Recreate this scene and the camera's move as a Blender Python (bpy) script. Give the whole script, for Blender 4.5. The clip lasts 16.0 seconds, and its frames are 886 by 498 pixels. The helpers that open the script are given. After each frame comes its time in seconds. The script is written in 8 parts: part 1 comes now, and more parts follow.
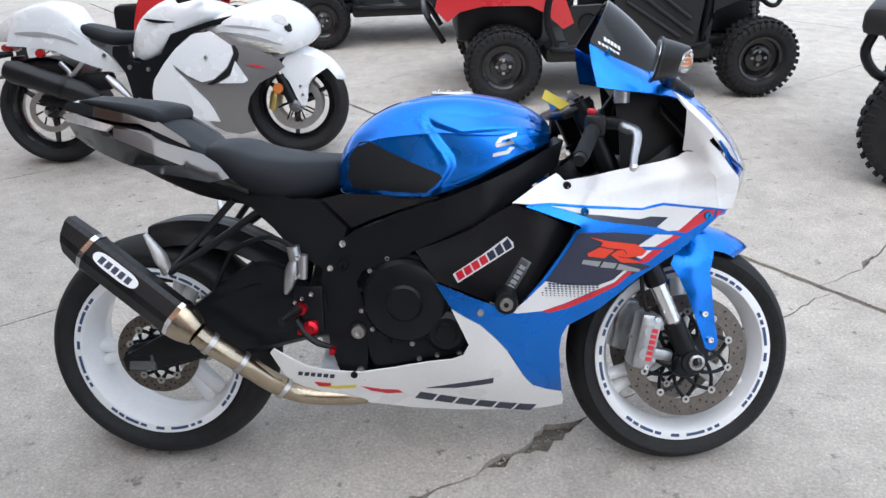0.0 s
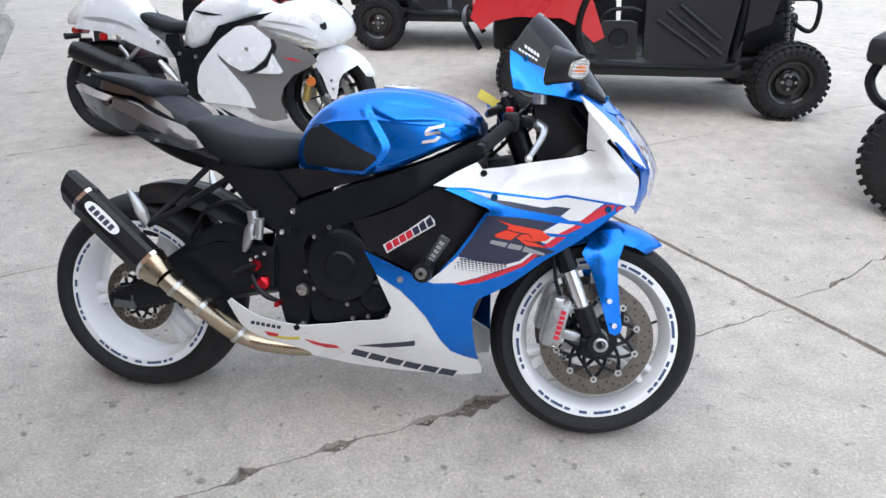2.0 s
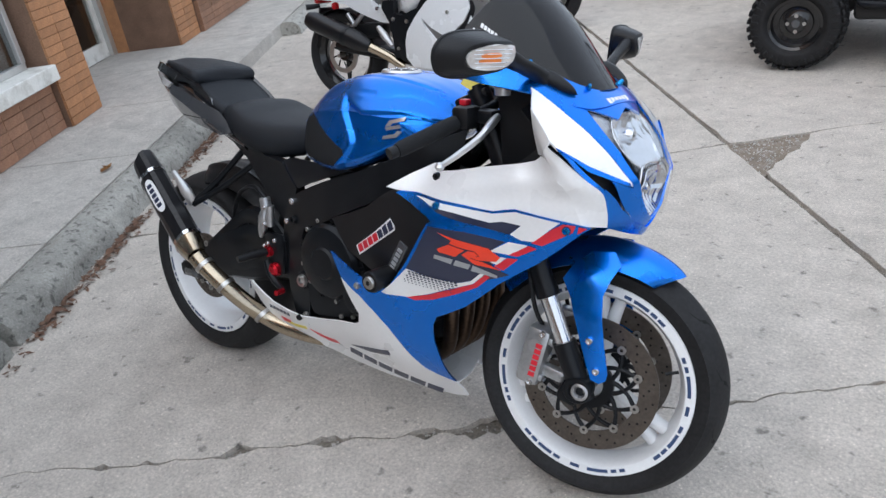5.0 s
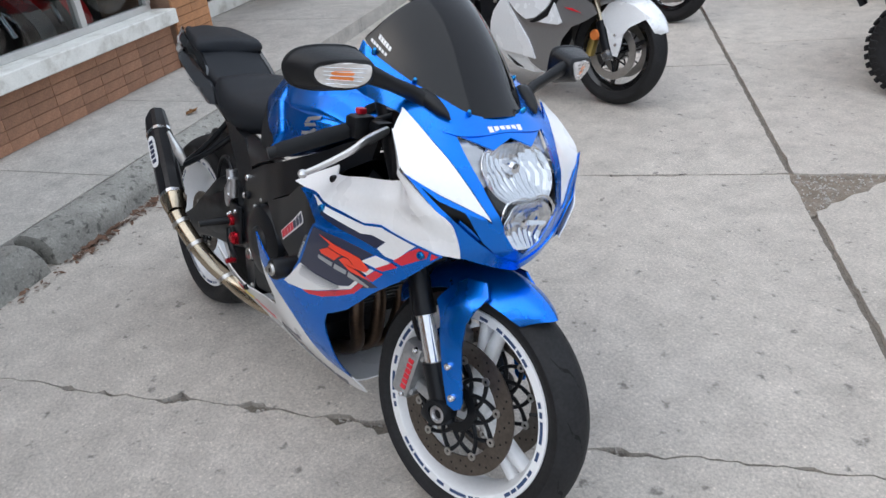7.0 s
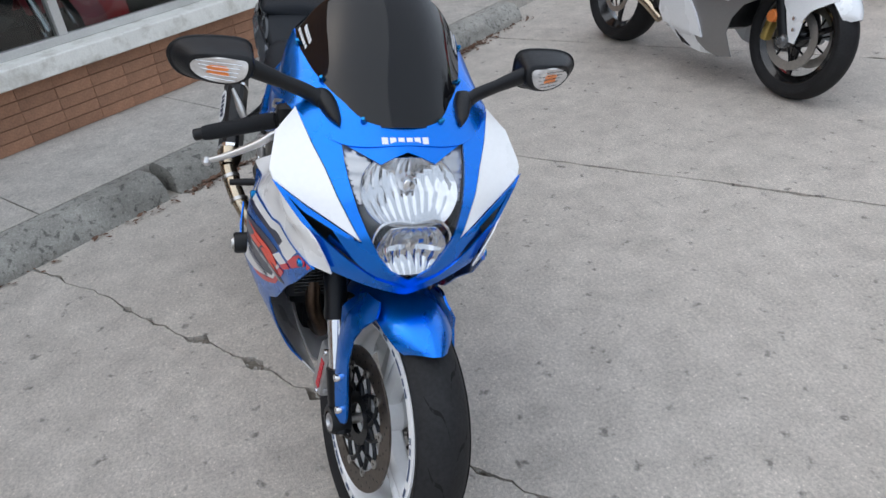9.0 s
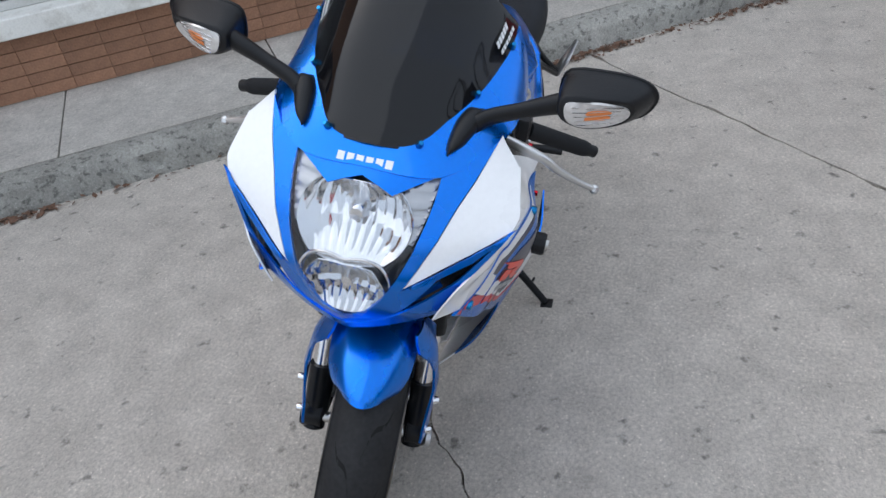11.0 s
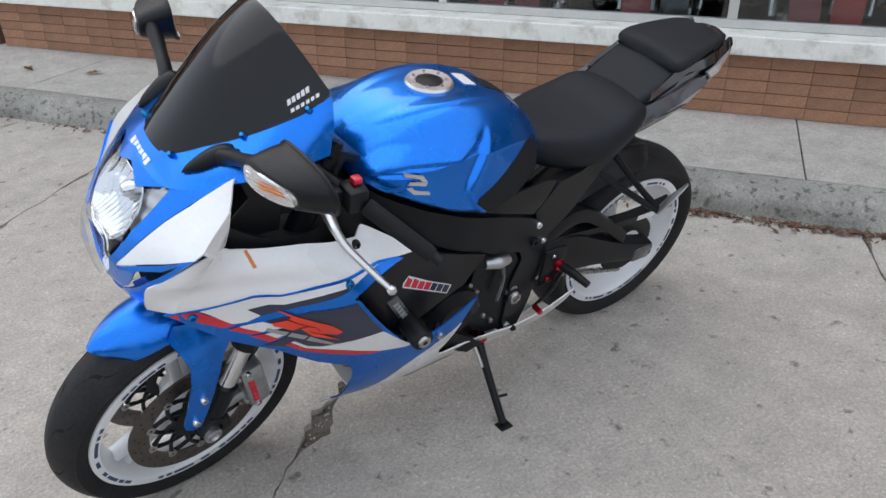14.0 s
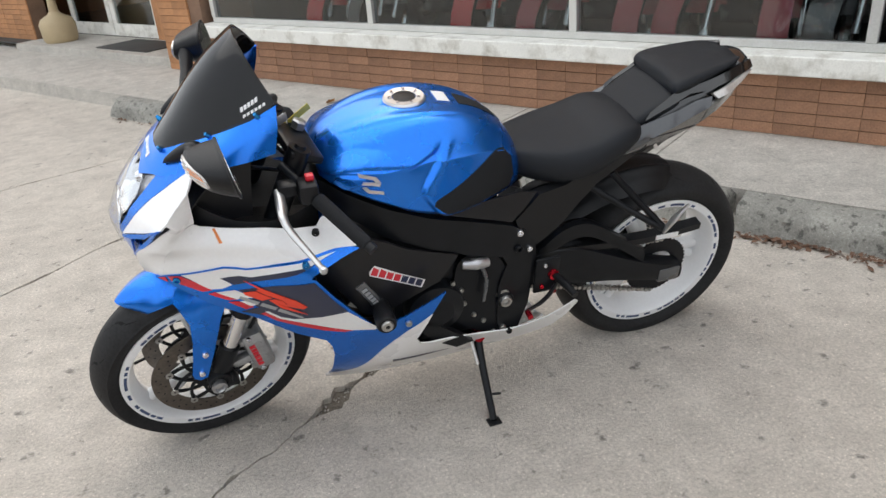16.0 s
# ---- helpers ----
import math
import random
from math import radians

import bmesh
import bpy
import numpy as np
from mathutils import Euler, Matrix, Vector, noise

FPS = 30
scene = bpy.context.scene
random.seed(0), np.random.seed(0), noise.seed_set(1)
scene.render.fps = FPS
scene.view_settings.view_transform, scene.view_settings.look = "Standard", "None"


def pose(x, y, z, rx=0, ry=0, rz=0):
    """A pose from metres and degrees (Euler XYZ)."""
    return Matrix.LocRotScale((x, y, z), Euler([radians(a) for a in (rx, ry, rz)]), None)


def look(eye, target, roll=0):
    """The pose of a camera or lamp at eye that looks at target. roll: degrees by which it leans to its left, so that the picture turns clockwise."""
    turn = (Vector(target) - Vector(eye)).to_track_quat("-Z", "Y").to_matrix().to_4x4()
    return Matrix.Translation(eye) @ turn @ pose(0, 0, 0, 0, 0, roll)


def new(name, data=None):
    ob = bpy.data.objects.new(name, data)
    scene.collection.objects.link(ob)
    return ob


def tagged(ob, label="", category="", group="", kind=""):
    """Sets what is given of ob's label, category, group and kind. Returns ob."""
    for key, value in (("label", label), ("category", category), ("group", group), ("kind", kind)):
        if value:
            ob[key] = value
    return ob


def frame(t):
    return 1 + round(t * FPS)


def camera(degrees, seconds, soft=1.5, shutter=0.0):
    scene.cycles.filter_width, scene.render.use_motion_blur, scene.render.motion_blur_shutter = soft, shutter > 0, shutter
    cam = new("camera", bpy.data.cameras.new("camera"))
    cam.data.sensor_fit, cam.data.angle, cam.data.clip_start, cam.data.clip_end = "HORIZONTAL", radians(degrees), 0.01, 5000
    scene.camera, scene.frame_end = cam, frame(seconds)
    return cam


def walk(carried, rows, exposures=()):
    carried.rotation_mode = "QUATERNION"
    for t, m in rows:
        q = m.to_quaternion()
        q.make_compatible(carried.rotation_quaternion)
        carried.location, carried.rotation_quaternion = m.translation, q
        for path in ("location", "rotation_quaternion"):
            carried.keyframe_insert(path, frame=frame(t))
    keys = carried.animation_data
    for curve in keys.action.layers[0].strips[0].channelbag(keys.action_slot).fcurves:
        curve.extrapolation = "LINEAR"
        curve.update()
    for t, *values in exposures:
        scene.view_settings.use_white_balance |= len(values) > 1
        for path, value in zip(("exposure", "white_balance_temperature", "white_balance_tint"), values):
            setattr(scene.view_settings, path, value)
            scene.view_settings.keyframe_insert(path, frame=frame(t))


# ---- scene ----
cam = camera(62.0, 16.0)
PATH = [
    (0, (0.2550, -1.5942, 1.4195), (0.0965, 0.1894, 0.5286), -1.77),
    (0.5, (0.3374, -1.5575, 1.4244), (0.0819, 0.2225, 0.5490), -3.00),
    (1, (0.4237, -1.5665, 1.4086), (0.0526, 0.1852, 0.5176), -4.35),
    (1.5, (0.5094, -1.7081, 1.4095), (0.1475, 0.0457, 0.5189), -2.09),
    (2, (0.6456, -1.7915, 1.4440), (0.2999, -0.0245, 0.5733), 0.43),
    (2.5, (0.9174, -1.7315, 1.4379), (0.3084, -0.0167, 0.6082), -5.09),
    (3, (1.0624, -1.6343, 1.4285), (0.3488, 0.0074, 0.5365), -6.85),
    (3.2, (1.0630, -1.5862, 1.4328), (0.3138, 0.0236, 0.5125), -6.43),
    (5.3, (1.4465, -1.0888, 1.4117), (0.2345, 0.1870, 0.4614), -7.88),
    (5.5, (1.4619, -1.0410, 1.4059), (0.2377, 0.2092, 0.4373), -6.55),
    (6, (1.5005, -0.9178, 1.4083), (0.2867, 0.3042, 0.3918), -3.01),
    (6.5, (1.5919, -0.8287, 1.4236), (0.3103, 0.2926, 0.3748), -5.03),
    (7, (1.7967, -0.7129, 1.4466), (0.3720, 0.2957, 0.4702), -5.91),
    (7.5, (1.8432, -0.5831, 1.4382), (0.3316, 0.2793, 0.4528), -7.16),
    (8, (1.8062, -0.4213, 1.4410), (0.2840, 0.3446, 0.3940), -4.41),
    (8.5, (1.8603, -0.2549, 1.4378), (0.2800, 0.3828, 0.3907), -6.01),
    (9, (1.9703, -0.0342, 1.4414), (0.3066, 0.3766, 0.4101), -7.24),
    (9.2, (1.9613, 0.0301, 1.4520), (0.2907, 0.3710, 0.4066), -7.92),
    (11.3, (1.5456, 0.7370, 1.4457), (0.0597, 0.0637, 0.2887), -8.34),
    (11.5, (1.4824, 0.7781, 1.4443), (0.0217, 0.0400, 0.2948), -7.41),
    (12, (1.3475, 0.8927, 1.4307), (0.0235, -0.0310, 0.2501), -6.08),
    (12.5, (1.2088, 1.0915, 1.4035), (0.0315, -0.0782, 0.2873), -4.25),
    (13, (1.1492, 1.2368, 1.3846), (0.0415, -0.1088, 0.4036), -1.69),
    (13.5, (1.1556, 1.4264, 1.3837), (0.0717, 0.0547, 0.4122), 1.86),
    (14, (0.9727, 1.5375, 1.3732), (-0.0112, 0.0767, 0.4257), -0.56),
    (14.5, (0.7983, 1.5798, 1.3285), (-0.0093, 0.0113, 0.3863), -3.20),
    (15, (0.7783, 1.7333, 1.3285), (0.1105, 0.1135, 0.3640), -3.44),
    (15.5, (0.7190, 1.8837, 1.3688), (0.0833, 0.2208, 0.4573), -1.08),
    (16, (0.5482, 1.9698, 1.3696), (0.0573, 0.2287, 0.5166), -4.62),
]
walk(cam, [(t, look(eye, target, roll)) for t, eye, target, roll in PATH], [(0, 0.10, 6150, 10), (1, 0.14, 6150, 10), (2, 0.17, 6150, 10), (2.5, -0.08, 6200, 10), (3, -0.13, 6200, 10), (5.5, -0.16, 6150, 10), (6.5, -0.17, 6200, 10), (7, -0.20, 6200, 10), (7.5, -0.32, 6200, 10), (9, -0.39, 6200, 10), (11.5, -0.44, 6100, 10), (12.5, -0.34, 6050, 10), (13.5, -0.42, 6300, 10), (14.5, -0.03, 6500, 10), (16, -0.01, 6950, 10)])

# ---------------------------------------------------------------- world, sun, exposure
world = bpy.data.worlds.new("sky_world")
scene.world = world
world.use_nodes = True
wn, wl = world.node_tree.nodes, world.node_tree.links
sky = wn.new("ShaderNodeTexSky")
sky.sky_type = "NISHITA"
sky.sun_disc = False
sky.sun_elevation, sky.sun_rotation = radians(48), radians(200)
sky.air_density, sky.dust_density, sky.ozone_density = 1.0, 6.0, 1.0
soft_sky = wn.new("ShaderNodeMixRGB")          # overcast: the blue is greyed out by cloud
soft_sky.inputs[0].default_value = 0.72
soft_sky.inputs[2].default_value = (10.4, 11.3, 12.5, 1)
wl.new(sky.outputs[0], soft_sky.inputs[1])
wl.new(soft_sky.outputs[0], wn["Background"].inputs[0])
wn["Background"].inputs[1].default_value = 0.15
sun = new("sun", bpy.data.lights.new("sun", "SUN"))
sun.data.energy, sun.data.angle, sun.data.color = 1.1, radians(80), (0.99, 0.985, 0.97)
sun.matrix_world = look((0.8, -2.0, 6.0), (0, 0, 0))


# ---------------------------------------------------------------- materials
def material(name, base, rough=0.5, metal=0.0, vary=0.12, scale=6.0, bump=0.0, fine=120.0, coat=0.0, flake=0.0, stain=None, stain_scale=2.0,
             stain_amount=0.0, island=0.0, spec=0.5):
    """Principled surface with colour variation at two scales, roughness wear and fine relief."""
    m = bpy.data.materials.new(name)
    m.use_nodes = True
    t = m.node_tree
    N, L = t.nodes, t.links
    p = N["Principled BSDF"]
    co = N.new("ShaderNodeTexCoord")
    big = N.new("ShaderNodeTexNoise")
    big.inputs["Scale"].default_value, big.inputs["Detail"].default_value = scale, 6
    small = N.new("ShaderNodeTexNoise")
    small.inputs["Scale"].default_value, small.inputs["Detail"].default_value = fine, 3
    for n in (big, small):
        L.new(co.outputs["Object"], n.inputs["Vector"])
    add = N.new("ShaderNodeMath")
    add.operation = "ADD"
    L.new(big.outputs[0], add.inputs[0])
    L.new(small.outputs[0], add.inputs[1])
    ramp = N.new("ShaderNodeMapRange")
    ramp.inputs[1].default_value, ramp.inputs[2].default_value = 0.65, 1.35
    ramp.inputs[3].default_value, ramp.inputs[4].default_value = 1 - vary, 1 + vary
    L.new(add.outputs[0], ramp.inputs[0])
    mul = N.new("ShaderNodeMixRGB")
    mul.blend_type = "MULTIPLY"
    mul.inputs[0].default_value = 1
    mul.inputs[1].default_value = (*base, 1)
    L.new(ramp.outputs[0], mul.inputs[2])
    out = mul.outputs[0]
    if island:
        oi = N.new("ShaderNodeObjectInfo")
        r2 = N.new("ShaderNodeMapRange")
        r2.inputs[3].default_value, r2.inputs[4].default_value = 1 - island, 1 + island
        L.new(oi.outputs["Random"], r2.inputs[0])
        m2 = N.new("ShaderNodeMixRGB")
        m2.blend_type = "MULTIPLY"
        m2.inputs[0].default_value = 1
        L.new(out, m2.inputs[1])
        L.new(r2.outputs[0], m2.inputs[2])
        out = m2.outputs[0]
    if stain:
        sn = N.new("ShaderNodeTexNoise")
        sn.inputs["Scale"].default_value, sn.inputs["Detail"].default_value, sn.inputs["Roughness"].default_value = stain_scale, 8, 0.65
        L.new(co.outputs["Object"], sn.inputs["Vector"])
        sr = N.new("ShaderNodeMapRange")
        sr.inputs[1].default_value, sr.inputs[2].default_value = 0.5, 0.72
        sr.inputs[4].default_value = stain_amount
        L.new(sn.outputs[0], sr.inputs[0])
        m3 = N.new("ShaderNodeMixRGB")
        m3.inputs[2].default_value = (*stain, 1)
        L.new(sr.outputs[0], m3.inputs[0])
        L.new(out, m3.inputs[1])
        out = m3.outputs[0]
    L.new(out, p.inputs["Base Color"])
    rr = N.new("ShaderNodeMapRange")
    rr.inputs[3].default_value, rr.inputs[4].default_value = max(0.02, rough - 0.06), min(1, rough + 0.08)
    L.new(big.outputs[0], rr.inputs[0])
    L.new(rr.outputs[0], p.inputs["Roughness"])
    p.inputs["Metallic"].default_value = metal
    p.inputs["Specular IOR Level"].default_value = spec
    p.inputs["Coat Weight"].default_value = coat
    p.inputs["Coat Roughness"].default_value = 0.05
    if flake:
        vo = N.new("ShaderNodeTexVoronoi")
        vo.inputs["Scale"].default_value = 900
        L.new(co.outputs["Object"], vo.inputs["Vector"])
        nb = N.new("ShaderNodeBump")
        nb.inputs["Strength"].default_value, nb.inputs["Distance"].default_value = flake, 0.001
        L.new(vo.outputs["Distance"], nb.inputs["Height"])
        L.new(nb.outputs[0], p.inputs["Normal"])
    elif bump:
        nb = N.new("ShaderNodeBump")
        nb.inputs["Strength"].default_value, nb.inputs["Distance"].default_value = bump, 0.004
        L.new(add.outputs[0], nb.inputs["Height"])
        L.new(nb.outputs[0], p.inputs["Normal"])
    return m


def concrete(name, base, pits=0.5, tone=0.10, pit_at=0.615, pit_scale=16.0):
    """Worn concrete: broad blotches, sand grain, dark pits and pale aggregate."""
    m = bpy.data.materials.new(name)
    m.use_nodes = True
    N, L = m.node_tree.nodes, m.node_tree.links
    p = N["Principled BSDF"]
    geo = N.new("ShaderNodeNewGeometry")
    def noise_tex(scale, detail, rough=0.6):
        n = N.new("ShaderNodeTexNoise")
        n.inputs["Scale"].default_value, n.inputs["Detail"].default_value, n.inputs["Roughness"].default_value = scale, detail, rough
        L.new(geo.outputs["Position"], n.inputs["Vector"])
        return n.outputs[0]
    def remap(v, a, b, c, d):
        r = N.new("ShaderNodeMapRange")
        for k, val in zip((1, 2, 3, 4), (a, b, c, d)):
            r.inputs[k].default_value = val
        L.new(v, r.inputs[0])
        return r.outputs[0]
    def mult(a, b):
        q = N.new("ShaderNodeMath")
        q.operation = "MULTIPLY"
        L.new(a, q.inputs[0])
        L.new(b, q.inputs[1])
        return q.outputs[0]
    broad = mult(remap(noise_tex(0.9, 7), 0.3, 0.7, 1 - tone, 1 + tone), remap(noise_tex(3.1, 9, 0.7), 0.54, 0.72, 1.0, 0.80))
    mid = remap(noise_tex(7, 8, 0.75), 0.3, 0.7, 0.80, 1.18)
    grain = remap(noise_tex(95, 5, 0.85), 0.32, 0.68, 0.66, 1.32)
    pit = noise_tex(pit_scale, 6, 0.6)
    pitted = remap(pit, pit_at, pit_at + 0.085, 1.0, 1 - pits)
    vo = N.new("ShaderNodeTexVoronoi")
    vo.inputs["Scale"].default_value = 65
    L.new(geo.outputs["Position"], vo.inputs["Vector"])
    chips = remap(vo.outputs["Distance"], 0.08, 0.20, 1.45, 1.0)
    k = mult(mult(mult(broad, mid), mult(grain, pitted)), chips)
    mul = N.new("ShaderNodeMixRGB")
    mul.blend_type = "MULTIPLY"
    mul.inputs[0].default_value = 1
    mul.inputs[1].default_value = (*base, 1)
    L.new(k, mul.inputs[2])
    L.new(mul.outputs[0], p.inputs["Base Color"])
    p.inputs["Roughness"].default_value = 0.9
    nb = N.new("ShaderNodeBump")
    nb.inputs["Strength"].default_value, nb.inputs["Distance"].default_value = 0.8, 0.005
    L.new(k, nb.inputs["Height"])
    L.new(nb.outputs[0], p.inputs["Normal"])
    return m


def glass(name, tint=(1, 1, 1), rough=0.0, amount=0.9):
    m = bpy.data.materials.new(name)
    m.use_nodes = True
    N, L = m.node_tree.nodes, m.node_tree.links
    N.remove(N["Principled BSDF"])
    gl, tr, mix, fr, pw = (N.new("ShaderNodeBsdfGlossy"), N.new("ShaderNodeBsdfTransparent"), N.new("ShaderNodeMixShader"), N.new("ShaderNodeLayerWeight"), N.new("ShaderNodeMath"))
    gl.inputs["Roughness"].default_value = rough
    tr.inputs[0].default_value = (*tint, 1)
    pw.operation = "POWER"
    pw.inputs[1].default_value = 3.5
    L.new(fr.outputs["Facing"], pw.inputs[0])
    lift = N.new("ShaderNodeMapRange")
    lift.inputs[3].default_value, lift.inputs[4].default_value = 0.05, 0.85
    L.new(pw.outputs[0], lift.inputs[0])
    L.new(lift.outputs[0], mix.inputs[0])
    L.new(tr.outputs[0], mix.inputs[1])
    L.new(gl.outputs[0], mix.inputs[2])
    L.new(mix.outputs[0], N["Material Output"].inputs[0])
    return m


M_SLAB = concrete("lot_concrete", (0.540, 0.494, 0.438), pits=0.6)
M_WALK = concrete("sidewalk_concrete", (0.52, 0.49, 0.445), pits=0.25)
M_KERB = concrete("kerb_concrete", (0.38, 0.37, 0.335), pits=0.55, tone=0.42, pit_at=0.55, pit_scale=30.0)
M_DIRT = material("joint_dirt", (0.17, 0.15, 0.125), 0.95, vary=0.4, scale=30, bump=0.8)
M_FILL = material("dirt_fill", (0.19, 0.155, 0.12), 0.95, vary=0.4, scale=25, bump=0.9, stain=(0.40, 0.38, 0.35), stain_scale=14, stain_amount=0.5)
M_GRIT = material("gravel_grit", (0.40, 0.38, 0.35), 0.9, vary=0.5, scale=90)
M_BRICK = material("brown_brick", (0.30, 0.157, 0.093), 0.75, vary=0.25, scale=14, bump=0.35, island=0.16)
M_BRICK_O = material("orange_brick", (0.40, 0.19, 0.085), 0.75, vary=0.22, scale=14, bump=0.35, island=0.15)
M_MORTAR = material("mortar", (0.20, 0.120, 0.080), 0.95, vary=0.3, bump=0.5)
M_SILL = material("sill_paint", (0.78, 0.77, 0.72), 0.55, vary=0.1, scale=9, bump=0.2, stain=(0.35, 0.32, 0.26), stain_scale=7, stain_amount=0.7)
M_ALU = material("window_aluminium", (0.62, 0.62, 0.60), 0.4, 0.7)
M_GLASS = glass("window_glass", (0.75, 0.78, 0.78))
# dark rubber of the mat; on the shop's inside it paints in the dimness
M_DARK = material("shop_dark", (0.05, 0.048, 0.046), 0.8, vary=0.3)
M_TYRE = material("tyre_rubber", (0.016, 0.016, 0.017), 0.62, vary=0.35, scale=20, bump=0.2, spec=0.25)
M_RED = material("red_plastic", (0.55, 0.02, 0.025), 0.28, vary=0.08, coat=0.5)
M_BLACKP = material("black_plastic", (0.007, 0.0075, 0.009), 0.40, vary=0.25, bump=0.18, fine=400, spec=0.30)
M_BLUE = material("metallic_blue", (0.004, 0.185, 0.78), 0.26, 0.88, vary=0.05, coat=0.5, flake=0.05)
M_BLUE.node_tree.nodes["Principled BSDF"].inputs["Specular Tint"].default_value = (0.75, 0.88, 1.0, 1)
M_WHITE = material("pearl_white", (0.86, 0.86, 0.86), 0.28, vary=0.03, coat=0.8)


# ---------------------------------------------------------------- builders
def link_mesh(name, bm, mat, parent=None, label="", smooth=True, angle=35):
    me = bpy.data.meshes.new(name)
    bmesh.ops.recalc_face_normals(bm, faces=bm.faces)
    for e in bm.edges:
        if len(e.link_faces) == 2 and e.calc_face_angle(0) > radians(angle):
            e.smooth = False
    for f in bm.faces:
        f.smooth = smooth
    bm.to_mesh(me)
    bm.free()
    for one in (mat if isinstance(mat, (list, tuple)) else [mat]):
        me.materials.append(one)
    ob = new(name, me)
    if parent:
        ob.parent = parent
    if label:
        ob["label"] = label
    return ob


def part(name, bm, mat, parent, label="", smooth=True, angle=35):
    return link_mesh(name, bm, mat, parent, label, smooth, angle)


def thing(name, m=None):
    ob = new(name)
    if m is not None:
        ob.matrix_world = m
    return ob


def box_bm(sx, sy, sz, at=(0, 0, 0), bevel=0.0, m=None, bm=None):
    own = bmesh.new()
    bmesh.ops.create_cube(own, size=1)
    bmesh.ops.scale(own, vec=(sx, sy, sz), verts=own.verts)
    if bevel:
        bmesh.ops.bevel(own, geom=own.edges[:], offset=bevel, segments=2, affect="EDGES", profile=0.5)
    bmesh.ops.translate(own, vec=at, verts=own.verts)
    if m is not None:
        bmesh.ops.transform(own, matrix=m, verts=own.verts)
    return join(bm, own)


def join(bm, own):
    if bm is None:
        return own
    me = bpy.data.meshes.new("join")
    own.to_mesh(me)
    own.free()
    bm.from_mesh(me)
    bpy.data.meshes.remove(me)
    return bm


def lathe_bm(profile, axis="y", at=(0, 0, 0), seg=64, closed=False, m=None, bm=None, arc=360):
    """Turn (radius, along) pairs round an axis."""
    own = bmesh.new()
    rings = []
    n = seg if arc == 360 else seg + 1
    for i in range(n):
        a = radians(arc) * i / seg
        ring = []
        for r, h in profile:
            c, s = r * math.cos(a), r * math.sin(a)
            ring.append(own.verts.new({"y": (c, h, s), "z": (c, s, h), "x": (h, c, s)}[axis]))
        rings.append(ring)
    k = len(profile)
    for i in range(seg):
        a, b = rings[i], rings[(i + 1) % n]
        for j in range(k if closed else k - 1):
            own.faces.new((a[j], b[j], b[(j + 1) % k], a[(j + 1) % k]))
    bmesh.ops.remove_doubles(own, verts=own.verts, dist=1e-5)
    bmesh.ops.translate(own, vec=at, verts=own.verts)
    if m is not None:
        bmesh.ops.transform(own, matrix=m, verts=own.verts)
    return join(bm, own)


def spline(points, per=8, closed=False):
    """Catmull-Rom through the points."""
    pts = [Vector(p) for p in points]
    n = len(pts)
    if n == 2 and not closed:
        return [pts[0].lerp(pts[1], i / per) for i in range(per + 1)]
    out = []
    for i in range(n if closed else n - 1):
        if closed:
            a, b, c, d = (pts[(i + k) % n] for k in (-1, 0, 1, 2))
        else:
            b, c = pts[i], pts[i + 1]
            a = pts[i - 1] if i else b * 2 - c
            d = pts[i + 2] if i + 2 < n else c * 2 - b
        for k in range(per):
            t = k / per
            out.append(0.5 * (2 * b + (c - a) * t + (2 * a - 5 * b + 4 * c - d) * t * t + (3 * b - a - 3 * c + d) * t ** 3))
    if not closed:
        out.append(pts[-1].copy())
    return out


def tube_bm(points, radius, seg=12, per=6, bm=None, caps=True, flat=1.0):
    """A round tube along a spline; radius is a number or one for each given point."""
    pts = spline(points, per) if per > 1 else [Vector(p) for p in points]
    n = len(pts)
    if isinstance(radius, (int, float)):
        rad = [radius] * n
    else:
        k = len(radius) - 1
        rad = []
        for i in range(n):
            f = i / (n - 1) * k
            j = min(int(f), k - 1)
            rad.append(radius[j] + (radius[j + 1] - radius[j]) * (f - j))
    own = bmesh.new()
    rings, side = [], None
    for i in range(n):
        way = (pts[min(i + 1, n - 1)] - pts[max(i - 1, 0)]).normalized()
        if side is None:
            side = way.orthogonal().normalized()
        side = (side - way * side.dot(way)).normalized()
        up = way.cross(side)
        rings.append([own.verts.new(pts[i] + (side * math.cos(2 * math.pi * k / seg) + up * math.sin(2 * math.pi * k / seg) * flat) * rad[i]) for k in range(seg)])
    for a, b in zip(rings, rings[1:]):
        for k in range(seg):
            own.faces.new((a[k], a[(k + 1) % seg], b[(k + 1) % seg], b[k]))
    if caps:
        own.faces.new(rings[0][::-1])
        own.faces.new(rings[-1])
    return join(bm, own)


def loft_bm(sections, per=4, ring_per=3, closed=True, caps=True, bm=None, smooth_ring=True):
    """Skin closed sections (equal point counts): smoothed round each section and from section to section."""
    rings = [spline(s, ring_per, closed) if smooth_ring else [Vector(p) for p in s] for s in sections]
    cols = [spline([r[k] for r in rings], per) for k in range(len(rings[0]))]
    own = bmesh.new()
    grid = [[own.verts.new(c[i]) for c in cols] for i in range(len(cols[0]))]
    k = len(cols)
    for a, b in zip(grid, grid[1:]):
        for j in range(k if closed else k - 1):
            own.faces.new((a[j], a[(j + 1) % k], b[(j + 1) % k], b[j]))
    if caps and closed:
        own.faces.new(grid[0][::-1])
        own.faces.new(grid[-1])
    return join(bm, own)


def thicken(bm, d):
    """Give an open sheet thickness d, inwards."""
    bmesh.ops.recalc_face_normals(bm, faces=bm.faces)
    bmesh.ops.solidify(bm, geom=bm.faces[:], thickness=d)
    return bm


